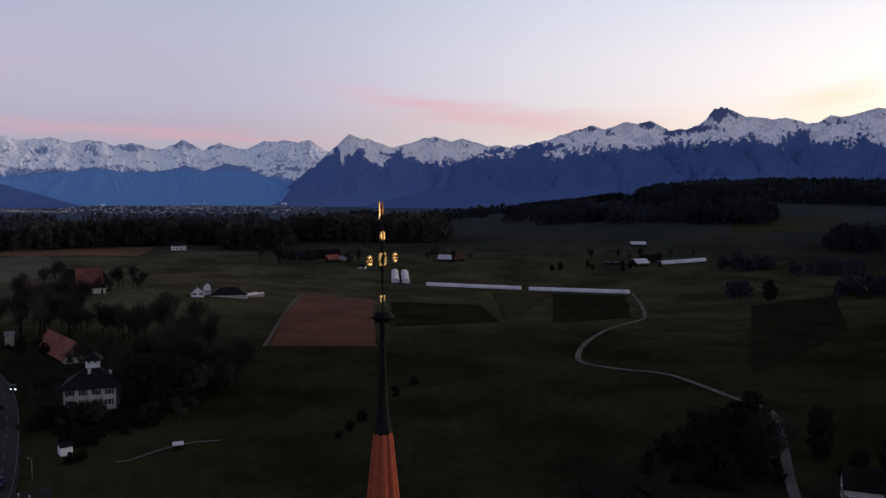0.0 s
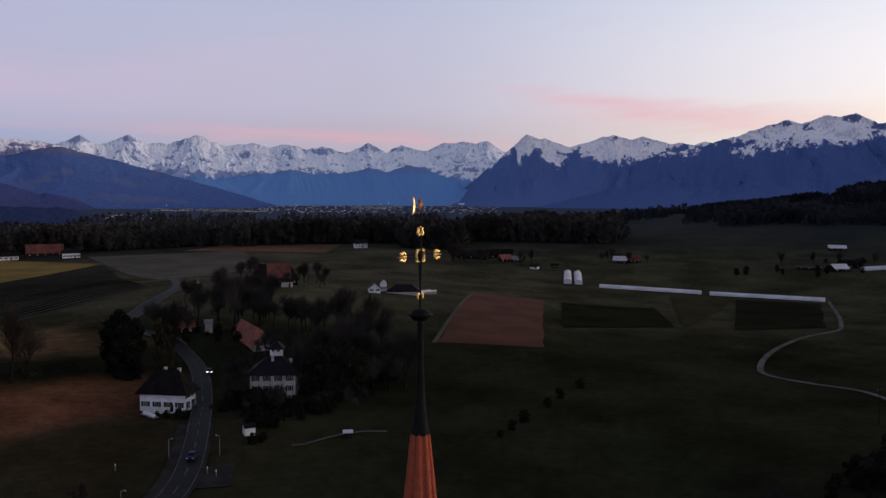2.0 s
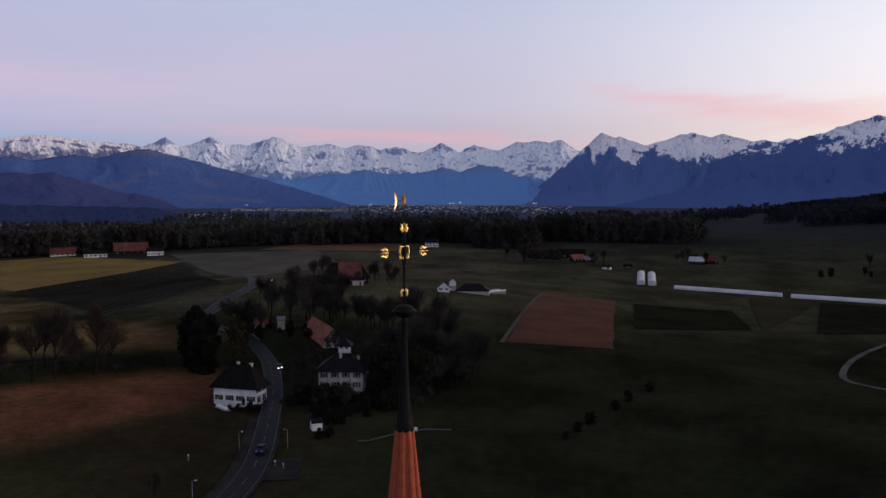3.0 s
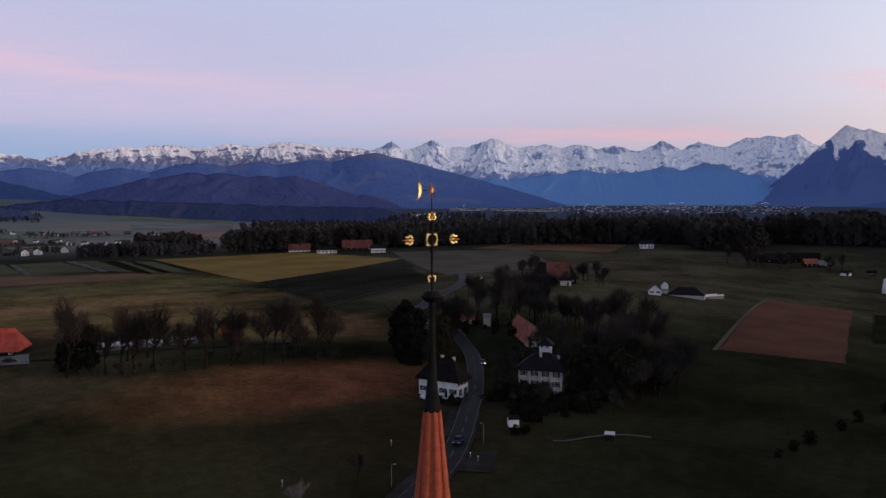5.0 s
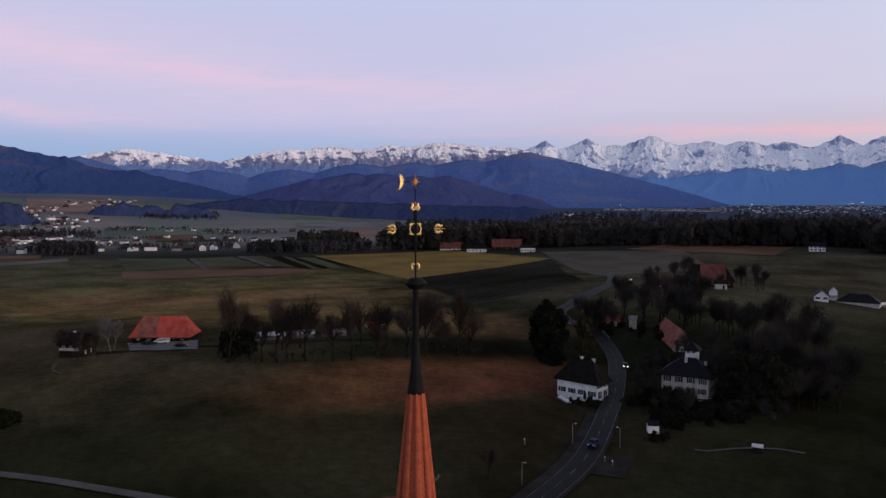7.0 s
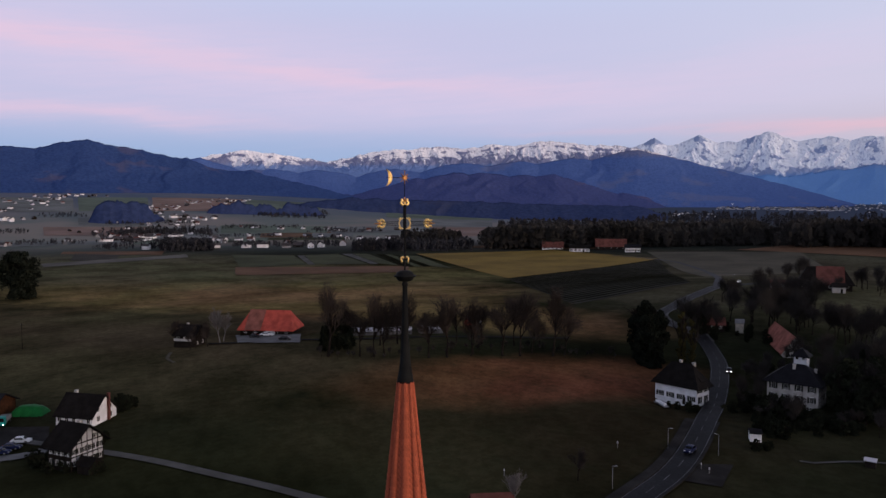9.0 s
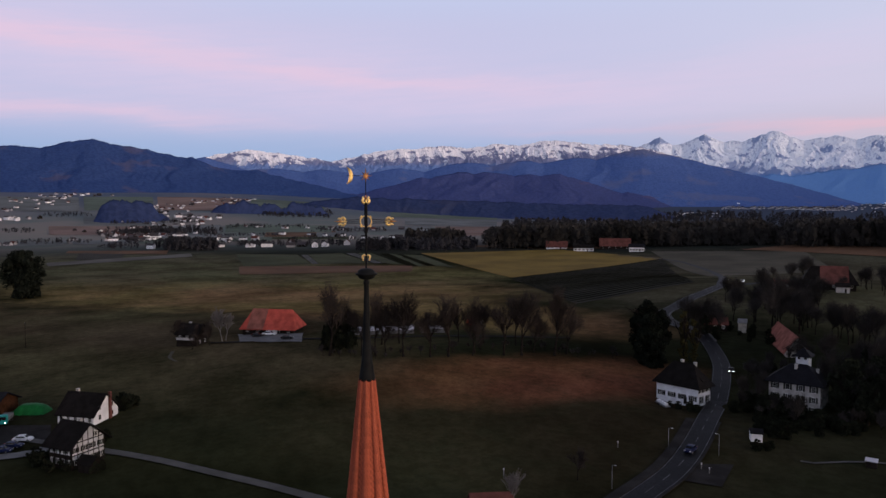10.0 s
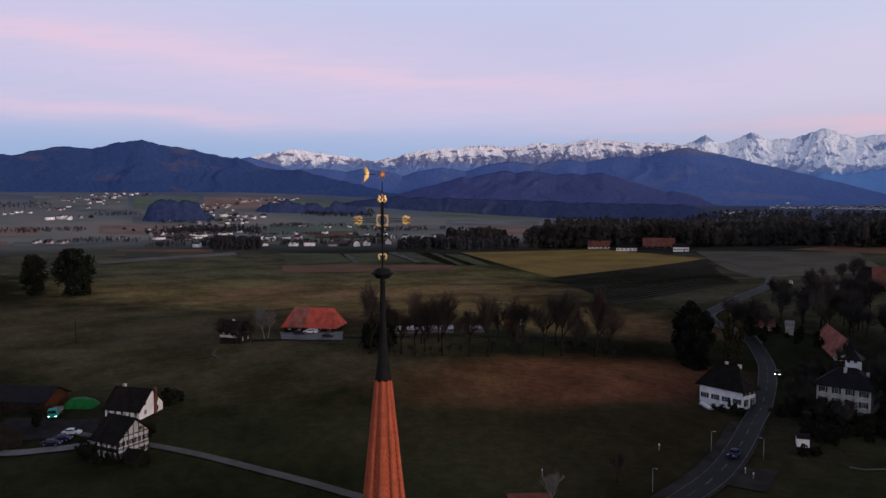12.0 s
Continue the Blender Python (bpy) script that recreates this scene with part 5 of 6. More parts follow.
for x, y, turn, w, d, h, r, wm, rm, lab in ((-137, 722, -4, 30, 16, 2.6, 5.0, WOOD_DARK, SLATE, "long dark farm building with a low slate roof"), (-119, 735, 4, 16, 12, 3.0, 5.0, WOOD_DARK, TILE_OLD, "dark timber barn behind the long farm building"),
                                            (-104, 712, 30, 11, 8, 3.0, 3.6, WOOD_DARK, TILE_ROSE, "small farmhouse with a dull red roof"), (-93, 714, 20, 9, 7, 2.6, 3.0, WOOD_DARK, METAL, "shed with a pale metal roof beside the red one"),
                                            (-72, 677, -5, 7, 5, 2.4, 1.4, PLASTER, SLATE, "small white shed before the tunnels"), (-55, 690, 15, 6, 5, 2.2, 1.6, WOOD_DARK, TILE_OLD, "dark hut near the twin tunnels"),
                                            (4, 744, -8, 13, 9, 3.0, 3.4, WOOD_DARK, FOIL, "dark barn with a pale sheet roof"), (16, 750, 20, 11, 8, 3.0, 4.0, WOOD_DARK, ROOF_RUST, "brown farmhouse with a rusty roof"),
                                            (192, 724, 24, 14, 10, 2.8, 3.6, WOOD_DARK, FOIL, "wide shed with a pale sheet roof"), (170, 734, -6, 20, 7, 1.8, 1.0, WOOD_DARK, ROOF_DULL, "low dark shed beside the wide one"), (206, 742, 0, 18, 9, 3.0, 4.0, WOOD_DARK, TILE_OLD, "dark barn behind the greenhouse"),
                                            (222, 850, -4, 16, 9, 2.6, 2.6, WOOD_DARK, FOIL, "barn with a pale roof higher up the slope"), (292, 531, -20, 12, 8, 2.8, 3.0, WOOD_DARK, TILE_OLD, "dark farm cottage on the slope"),
                                            (306, 528, 10, 9, 6, 2.6, 2.0, PLASTER_GREY, SLATE, "pale low stable on the slope"), (318, 540, 30, 16, 10, 3.6, 4.6, WOOD_DARK, TILE_OLD, "large dark barn on the slope"), (327, 528, -10, 8, 6, 2.6, 2.0, PLASTER, SLATE, "small white house on the slope"),
                                            (-108, 748, 10, 12, 9, 3.0, 4.2, WOOD_DARK, TILE_OLD, "dark outbuilding behind the red roof")):
    house("farm_building", lab, (x, y), turn, w, d, h, r, wm, rm, 0.7, 0.0, [("front", 3, 0.9, 0.9, 1.1)], category="farm building", group="farms in the meadows", shutters=False)


def distant_town():
    """Houses too far and many to tell apart, as one spread of small gabled blocks."""
    g = random.Random(8)
    for name, mat, share in (("distant_town_walls", HOUSE_FAR, 0), ("distant_town_roofs", ROOF_DULL, 1)):
        g.seed(8)
        verts, faces = [], []
        for a0, a1, r0, r1, n in ((26, 34, 3300, 4000, 330), (26, 30, 3200, 3500, 90), (9, 26, 3000, 4300, 300), (16, 20, 3600, 4200, 80), (34, 37, 2500, 2900, 30), (47, 50, 2700, 2900, 16)):
            for _ in range(n):
                az, r = radians(g.uniform(a0, a1)), g.uniform(r0, r1)
                x, y, t = -r * math.sin(az), r * math.cos(az), g.uniform(0, 3.14)
                w, d, h = g.uniform(2, 4.5), g.uniform(2, 3), g.uniform(1.5, 4.0)
                m = pose(x, y, height(x, y), 0, 0, math.degrees(t))
                k = len(verts)
                if share == 0:
                    pts = [(sx * w, sy * d, z) for z in (-1, h) for sx, sy in ((-1, -1), (1, -1), (1, 1), (-1, 1))]
                    faces += [(k, k + 1, k + 5, k + 4), (k + 1, k + 2, k + 6, k + 5), (k + 2, k + 3, k + 7, k + 6), (k + 3, k, k + 4, k + 7)]
                else:
                    pts = [(-w - 0.6, -d - 0.6, h - 0.3), (w + 0.6, -d - 0.6, h - 0.3), (w + 0.6, d + 0.6, h - 0.3), (-w - 0.6, d + 0.6, h - 0.3), (-w - 0.6, 0, h + d * 0.8), (w + 0.6, 0, h + d * 0.8)]
                    faces += [(k, k + 1, k + 5, k + 4), (k + 2, k + 3, k + 4, k + 5), (k + 1, k + 2, k + 5), (k + 3, k, k + 4)]
                verts += [m @ Vector(p) for p in pts]
        if share == 0:
            town_ob = mesh_object("distant_town", verts, faces, mat)
            tagged(town_ob, "far scattered town with pale walls on the plain", "town", kind="stuff")
        else:
            mesh_object("roofs", verts, faces, mat, town_ob)


distant_town()

# ---- trees ----
def tree_segments(rng, tall, spread, levels=4, lean=0.0):
    """Limbs of a bare tree: (start, end, radius at start, radius at end, level)."""
    out = []

    def grow(p, d, length, r, level):
        n = 3 if level < 2 else 2
        for i in range(n):
            d = (d + Vector((rng.uniform(-1, 1), rng.uniform(-1, 1), rng.uniform(-0.4, 0.8))) * (0.10 + 0.05 * level)).normalized()
            q = p + d * (length / n)
            out.append((p.copy(), q.copy(), r * (1 - 0.28 * i), r * (1 - 0.28 * (i + 1)), level))
            if level < levels and (i > 0 or level > 0):
                kids = (3, 3, 3, 2)[min(level, 3)] + (1 if i == n - 1 else 0)
                for c in range(kids):
                    a = rng.uniform(0, 2 * math.pi)
                    tilt = rng.uniform(0.45, 1.0) * spread
                    side = d.orthogonal().normalized()
                    side = Matrix.Rotation(a, 3, d) @ side
                    e = (d * math.cos(tilt) + side * math.sin(tilt) + Vector((0, 0, 0.18))).normalized()
                    grow(q, e, length * rng.uniform(0.5, 0.68), max(0.012, r * 0.50), level + 1)
            p = q

    grow(Vector((0, 0, -0.3)), Vector((lean, 0, 1)).normalized(), tall * 0.46, tall * 0.024, 0)
    return out


def tubes(segments, sides):
    verts, faces = [], []
    for p, q, r0, r1, _ in segments:
        d = (q - p).normalized()
        u = d.orthogonal().normalized()
        v = d.cross(u)
        k = len(verts)
        for c, r in ((p, r0), (q, r1)):
            for i in range(sides):
                a = 2 * math.pi * i / sides
                verts.append(c + (u * math.cos(a) + v * math.sin(a)) * r)
        for i in range(sides):
            j = (i + 1) % sides
            faces.append((k + i, k + j, k + sides + j, k + sides + i))
    return verts, faces


def bare_tree(seed, tall, spread, label, bark=None, group="bare trees", levels=4, twig=None):
    rng = random.Random(seed)
    ob = thing("bare_tree", label, "tree", group)
    seg = tree_segments(rng, tall, spread, levels)
    v, f = tubes([s for s in seg if s[4] < 2], 6)
    mesh_object("trunk", v, f, bark or BARK, ob, True)
    v, f = tubes([s for s in seg if s[4] >= 2], 3)
    mesh_object("crown", v, f, twig or (TWIG if bark is None else bark), ob)
    return ob


def leaf_cloud(rng, count, inside, size):
    """Small leaf clumps, each a bent pair of triangles, at places that inside() gives."""
    verts, faces = [], []
    for _ in range(count):
        p, n = inside(rng)
        u = Vector((rng.uniform(-1, 1), rng.uniform(-1, 1), rng.uniform(-1, 1))).normalized()
        w = (n + u * 0.9).normalized()
        a = w.orthogonal().normalized() * size * rng.uniform(0.6, 1.4)
        b = w.cross(a).normalized() * size * rng.uniform(0.5, 1.2)
        k = len(verts)
        verts += [p - a, p - b * 0.6 + w * size * 0.2, p + a, p + b + w * size * 0.25]
        faces += [(k, k + 1, k + 2), (k, k + 2, k + 3)]
    return verts, faces


def conifer(seed, tall, wide, label, group="conifers", count=2600):
    rng = random.Random(seed)
    ob = thing("conifer", label, "tree", group)
    v, f = tubes([(Vector((0, 0, -0.4)), Vector((0, 0, tall * 0.97)), tall * 0.016, 0.03, 0)], 7)
    mesh_object("trunk", v, f, BARK, ob, True)
    whorls = [(tall * (0.10 + 0.88 * (i / 30) ** 0.9), rng.uniform(0, 6.28)) for i in range(30)]

    def inside(g):
        z, a0 = whorls[int(g.random() ** 1.35 * 29.99)]
        reach = wide * (1 - z / tall) ** 0.8 * (0.8 + 0.25 * math.sin(a0 * 5)) + 0.15
        k = g.randrange(7)
        a = a0 + k * 6.283 / 7 + g.uniform(-0.22, 0.22)
        s = g.random() ** 0.6
        r = reach * s * (0.75 + 0.25 * math.sin(k * 2.3 + a0))
        return Vector((r * math.cos(a), r * math.sin(a), z - 0.28 * r + g.uniform(-0.25, 0.25))), Vector((math.cos(a) * 0.4, math.sin(a) * 0.4, 1))

    v, f = leaf_cloud(rng, count, inside, 0.34 + tall * 0.012)
    mesh_object("crown", v, f, NEEDLE, ob)
    return ob


def leafy_tree(seed, tall, wide, label, mat, name="evergreen_tree", group="evergreen trees", count=2200, foot=0.12, column=False):
    rng = random.Random(seed)
    ob = thing(name, label, "tree" if tall > 4 else "bush", group)
    seg = tree_segments(rng, tall * 1.1, 0.35 if column else 0.7, 2)
    v, f = tubes([s for s in seg if s[1].z < tall * 0.9], 5)
    mesh_object("trunk", v, f, BARK, ob, True)
    clumps = []
    for _ in range(int(34 + wide * 4)):
        t = rng.uniform(foot, 0.93)
        prof = math.sin(math.pi * min(1, (t - foot) / (1 - foot) * 0.85 + 0.12)) ** 0.6
        a = rng.uniform(0, 6.283)
        rr = wide / 2 * prof * rng.uniform(0.25, 0.95)
        clumps.append((Vector((rr * math.cos(a), rr * math.sin(a), t * tall)), rng.uniform(0.09, 0.18) * min(wide, tall * 0.6)))

    def inside(g):
        c, r = g.choice(clumps)
        n = Vector((g.gauss(0, 1), g.gauss(0, 1), g.gauss(0, 1))).normalized()
        return c + n * r * g.uniform(0.45, 1.12), n

    v, f = leaf_cloud(rng, int(count * 1.6), inside, 0.18 + wide * 0.020)
    mesh_object("crown", v, f, mat, ob)
    return ob


PLANTED = {}


def planted(kinds, spots, rng, big=(0.85, 1.2)):
    """Sets copies of the kinds at the spots (x, y[, scale])."""
    for i, s in enumerate(spots):
        q = s[2] if len(s) > 2 else rng.uniform(*big)
        m = pose(s[0], s[1], height(s[0], s[1]), 0, 0, rng.uniform(0, 360))
        src = kinds[i % len(kinds)]
        if src.name in PLANTED:
            copy_thing(src, m @ Matrix.Scale(q / PLANTED[src.name], 4))
        else:
            PLANTED[src.name] = q
            src.matrix_basis = m @ Matrix.Scale(q, 4)


def along(points, gap, rng, jitter=2.0):
    line = smooth_line(points, 1.0)
    return [(p.x + rng.uniform(-jitter, jitter), p.y + rng.uniform(-jitter, jitter)) for p in line[::max(1, int(gap))]]


def scatter(cx, cy, rx, ry, n, rng):
    out = []
    while len(out) < n:
        a, r = rng.uniform(0, 6.283), math.sqrt(rng.random())
        out.append((cx + rx * r * math.cos(a), cy + ry * r * math.sin(a)))
    return out


rng = random.Random(11)
BARE = [bare_tree(s, t, sp, lab) for s, t, sp, lab in ((1, 18, 0.8, "tall bare deciduous tree with fine brown twigs"), (2, 16, 0.9, "bare broad-crowned tree beside the field"),
                                                       (3, 20, 0.7, "tall bare tree with upright limbs"), (4, 13, 1.0, "bare spreading tree with dense twigs"))]
# bare trees of no set species, in the shade-toned twig colour
BARE_SHADED = [bare_tree(s, t, sp, "bare tree with dense twigs toned for shade", None, "dark bare trees", 4, TWIG_SHADED) for s, t, sp in ((51, 17, 0.85), (52, 14, 0.95), (53, 19, 0.75))]
FIRS = [conifer(s, t, w, "dark green conifer with drooping branches") for s, t, w in ((5, 20, 5.0), (6, 16, 4.6), (7, 23, 5.6))]
EVER = [leafy_tree(s, t, w, "dark evergreen tree with a dense crown", LEAF) for s, t, w in ((8, 11, 8), (9, 14, 8))]
BUSH = [leafy_tree(s, t, w, "dark rounded garden bush", LEAF, "bush", "garden bushes", 700, 0.02) for s, t, w in ((12, 2.6, 3.0), (13, 3.6, 4.0))]

planted(EVER, [(-199.5, 8, 0.42)], rng)
planted(BUSH, [(-168, 14.5, 1.1), (-167, 16, 0.8), (-156.5, 25.5, 0.8), (-155.6, 23.6, 0.7), (-160, 19.5, 0.6)] + scatter(-198, 42, 5, 4, 7, rng), rng)
# avenue of bare trees beyond the brown field
planted(BARE, along([(-208, 108), (-203, 114), (-192, 128), (-186, 142), (-181, 156), (-174, 170), (-166, 182)], 6, rng, 2.4), rng, (0.95, 1.3))
planted(BARE, along([(-217, 122), (-212, 132), (-204, 146), (-196, 162), (-186, 180)], 9, rng, 3.0), rng, (0.7, 1.0))
planted(BARE_SHADED, along([(-208, 104), (-199, 114), (-194, 124), (-189, 144), (-186, 153), (-180, 171), (-168, 177), (-158, 190)], 3, rng, 2.0), rng, (0.14, 0.26))
planted(EVER, [(-211, 110, 1.0), (-208, 114, 0.9)], rng)
planted(FIRS, [(-213, 112, 0.62), (-216, 109, 0.55)], rng)
# round the roadside house and the manor
planted([leafy_tree(43, 20, 10, "broad dark yew beside the roadside house", NEEDLE, "yew", "dark yews", 5200, 0.0)], [(-150, 195, 1.05), (-146, 191, 0.85), (-154, 199, 0.95), (-143, 192, 0.6), (-148, 199, 0.9)], rng)
planted(EVER, [(-166, 250, 0.6), (-172, 258, 0.6), (-158, 246, 0.5)], rng)
planted(BARE_SHADED, scatter(-168, 254, 9, 7, 7, rng), rng, (0.62, 0.90))
planted(EVER, [(-84, 206, 0.9), (-80, 202, 0.8), (-77, 210, 1.0), (-72, 205, 0.85), (-70, 213, 0.8), (-82, 214, 1.0)], rng)
planted(FIRS, [(-88, 214, 0.75), (-79, 215, 0.6)], rng)
planted(BARE_SHADED, [(-120, 236, 0.6), (-124, 238, 0.45), (-116, 232, 0.5), (-112, 240, 0.7), (-66, 208), (-62, 216), (-70, 220), (-76, 223), (-84, 222), (-92, 222),
               (-98, 248), (-88, 236), (-152, 276), (-144, 280), (-158, 284), (-130, 282)], rng, (0.75, 1.1))
planted(BARE_SHADED, scatter(-115, 212, 7, 14, 14, rng) + scatter(-104, 184, 3, 8, 6, rng), rng, (0.26, 0.46))
planted(BUSH, scatter(-101, 180, 3, 8, 10, rng) + scatter(-122, 220, 6, 8, 8, rng), rng, (0.5, 1.0))
planted(BUSH, scatter(-90, 173, 8, 5, 14, rng) + scatter(-80, 186, 7, 6, 10, rng) + scatter(-113, 165, 5, 2.0, 6, rng) + scatter(-80, 152, 3, 3, 4, rng), rng, (0.5, 0.9))
planted(EVER, scatter(-76, 206, 13, 15, 20, rng), rng, (0.6, 1.15))
planted(BUSH, scatter(-96, 182, 9, 5, 16, rng), rng, (0.9, 1.5))
planted(BARE_SHADED, scatter(-76, 208, 16, 18, 20, rng) + scatter(-96, 232, 10, 8, 6, rng) + scatter(-128, 290, 28, 20, 24, rng) + scatter(-165, 300, 26, 24, 18, rng) + scatter(-92, 264, 10, 16, 10, rng), rng, (0.62, 0.95))
planted(BARE_SHADED, scatter(-92, 178, 8, 6, 12, rng) + scatter(-74, 188, 8, 8, 10, rng), rng, (0.22, 0.36))
planted(BUSH, scatter(-84, 178, 12, 7, 20, rng) + scatter(-86, 163, 4, 6, 8, rng) + scatter(-150, 262, 16, 10, 12, rng) + scatter(-128, 180, 3, 5, 5, rng), rng, (0.7, 1.3))
planted(BARE_SHADED, scatter(-205, 408, 40, 18, 9, rng) + scatter(-170, 396, 14, 14, 6, rng) + scatter(-180, 325, 26, 24, 16, rng), rng, (0.55, 0.85))
planted(BARE, scatter(-262, 80, 10, 10, 6, rng), rng, (0.35, 0.6))
planted([leafy_tree(41, 26, 15, "broad dark tree standing alone on the slope", NEEDLE, "broad_tree", "lone dark trees", 5200, 0.02),
         leafy_tree(42, 28, 24, "wide dark tree standing alone on the slope", NEEDLE, "broad_tree", "lone dark trees", 7000, 0.02)], [(-520, 34, 1.0), (-508, 56, 1.05)], rng)
planted(EVER, scatter(64, 150, 12, 14, 14, rng) + scatter(76, 172, 6, 8, 6, rng) + scatter(92, 150, 6, 12, 5, rng), rng, (0.45, 0.9))
planted(BUSH, scatter(-166, 16, 5, 5, 8, rng) + scatter(-176, 26, 6, 6, 5, rng) + scatter(-200, 40, 8, 8, 5, rng), rng, (0.6, 1.1))
planted(BARE_SHADED, scatter(66, 154, 14, 15, 10, rng), rng, (0.45, 0.8))
planted(BUSH, scatter(62, 150, 16, 16, 26, rng) + [(-24.8, 173.6), (-23, 181), (-20.8, 189), (-16, 206), (-13.3, 217.6), (-8, 232)], rng, (0.6, 1.5))
planted(EVER, scatter(330, 520, 30, 30, 7, rng) + [(222, 500, 1.1), (228, 506, 0.9)] + scatter(160, 700, 90, 20, 8, rng), rng, (0.5, 0.9))
planted(BARE, scatter(-120, 690, 50, 20, 14, rng) + scatter(10, 742, 30, 10, 8, rng) + scatter(200, 742, 60, 10, 10, rng), rng, (0.6, 0.9))

POPLAR = leafy_tree(21, 13, 2.5, "columnar yellow-green poplar beside the white house", OCHRE, "poplar", "poplars", 1500, 0.05, True)
planted([POPLAR], [(-141, 203, 1.45), (-138.5, 205, 1.25)], rng)
BIRCHES = bare_tree(22, 13, 0.5, "pale bare birch beside the red barn", BIRCH, "birches")
planted([BIRCHES], [(-256, 88, 0.95), (-258, 90, 0.8), (-88.8, 83.0, 0.55)], rng)
planted(BARE, [(-92.2, 103.1, 0.36)], rng)


# ---- woods: far too many trees to count ----
def forest(name, label, areas, seed, mat_mix=0.25, mat=WOODS):
    """areas: (azimuth from, to, distance from, to, how many, tall)."""
    g = random.Random(seed)
    verts, faces = [], []
    for a0, a1, r0, r1, n, tall in areas:
        for _ in range(n):
            u, v = g.random(), g.random()
            az, r = radians(a0 + (a1 - a0) * u), r0 + (r1 - r0) * v
            x, y = -r * math.sin(az), r * math.cos(az)
            # the wood thins out and drops towards a ragged rim
            rim = min(1.0, 9 * u, 9 * (1 - u)) + 0.8 * noise.noise((x / 70, y / 70, seed))
            if rim < 0.45:
                continue
            h = tall * g.uniform(0.65, 1.1) * min(1.0, 0.45 + 0.55 * rim)
            w = h * g.uniform(0.24, 0.36)
            pointed = g.random() < mat_mix
            z = height(x, y)
            for _ in range(30):
                t = g.random() ** 0.8
                reach = w * ((1 - t) * 0.95 + 0.05 if pointed else math.sin(math.pi * (0.15 + 0.8 * t)) ** 0.7)
                a = g.uniform(0, 6.283)
                s = g.uniform(0.4, 1.0)
                p = Vector((x + reach * s * math.cos(a), y + reach * s * math.sin(a), z + h * (0.06 + 0.94 * t)))
                q = h * 0.095 * g.uniform(0.7, 1.4) * (1.1 - 0.5 * t if pointed else 1.0)
                k = len(verts)
                b = Vector((-math.sin(a), math.cos(a), g.uniform(-0.4, 0.4)))
                c = Vector((math.cos(a) * 0.4, math.sin(a) * 0.4, g.uniform(0.5, 1.1)))
                verts += [p - b * q, p + b * q, p + c * q * 1.6]
                faces.append((k, k + 1, k + 2))
                verts += [p - c * q, p + b * q * 1.3 + c * q * 0.3, p - b * q * 0.9 + c * q]
                faces.append((k + 3, k + 4, k + 5))
    ob = mesh_object(name, verts, faces, mat)
    return tagged(ob, label, "forest", kind="stuff")


forest("forest", "dark mixed forest along the crest of the fields",
       [(29, 52, 900, 1080, 2100, 24), (16, 30, 860, 1080, 1300, 24), (11, 17, 800, 1050, 420, 24), (-1, 12, 900, 1120, 700, 26), (52, 57, 930, 1050, 200, 20), (4, 12, 1150, 1500, 300, 26)], 31)
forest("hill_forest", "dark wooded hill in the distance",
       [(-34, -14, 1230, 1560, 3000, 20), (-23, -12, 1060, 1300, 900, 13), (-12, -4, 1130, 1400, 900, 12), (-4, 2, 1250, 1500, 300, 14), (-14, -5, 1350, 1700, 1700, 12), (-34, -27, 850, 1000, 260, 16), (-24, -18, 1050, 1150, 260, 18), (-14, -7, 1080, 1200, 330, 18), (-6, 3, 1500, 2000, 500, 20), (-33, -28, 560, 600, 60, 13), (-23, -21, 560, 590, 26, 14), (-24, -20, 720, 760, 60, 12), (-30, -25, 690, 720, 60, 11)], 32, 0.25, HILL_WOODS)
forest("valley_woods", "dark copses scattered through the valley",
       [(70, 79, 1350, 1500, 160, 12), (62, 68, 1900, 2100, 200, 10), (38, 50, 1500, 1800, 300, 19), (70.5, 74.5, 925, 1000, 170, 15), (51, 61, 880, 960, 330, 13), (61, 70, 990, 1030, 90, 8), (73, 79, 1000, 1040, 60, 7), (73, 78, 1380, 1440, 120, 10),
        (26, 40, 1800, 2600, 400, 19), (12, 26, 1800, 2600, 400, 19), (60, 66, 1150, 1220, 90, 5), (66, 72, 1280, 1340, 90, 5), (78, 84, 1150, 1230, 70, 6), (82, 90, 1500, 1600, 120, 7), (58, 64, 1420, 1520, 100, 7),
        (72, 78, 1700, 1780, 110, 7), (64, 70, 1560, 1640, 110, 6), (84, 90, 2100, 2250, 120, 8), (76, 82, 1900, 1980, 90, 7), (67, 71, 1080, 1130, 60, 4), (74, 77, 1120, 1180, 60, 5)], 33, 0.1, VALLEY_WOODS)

# ---- spire tiles: rounded hip tiles down the eight corners, plain tiles between them ----
HIP_TURN = 8.7


def hip_tile_mesh(length, wide, high):
    """A half-round tile, axis along z, back on x = 0; slightly flared at its foot."""
    bm = bmesh.new()
    n = 6
    rows = []
    for z, f in ((-length / 2, 1.16), (length / 2, 0.94)):
        rows.append([bm.verts.new((high * f * math.sin(math.pi * i / n), wide * f * math.cos(math.pi * i / n), z)) for i in range(n + 1)])
    for i in range(n):
        bm.faces.new((rows[0][i + 1], rows[0][i], rows[1][i], rows[1][i + 1]))
    bm.faces.new(rows[0])
    bm.faces.new(rows[1][::-1])
    me = bpy.data.meshes.new("hip_tile")
    bm.normal_update()
    bm.to_mesh(me)
    bm.free()
    me.materials.append(TILE)
    me.polygons.foreach_set("use_smooth", [len(p.vertices) == 4 for p in me.polygons])
    return me


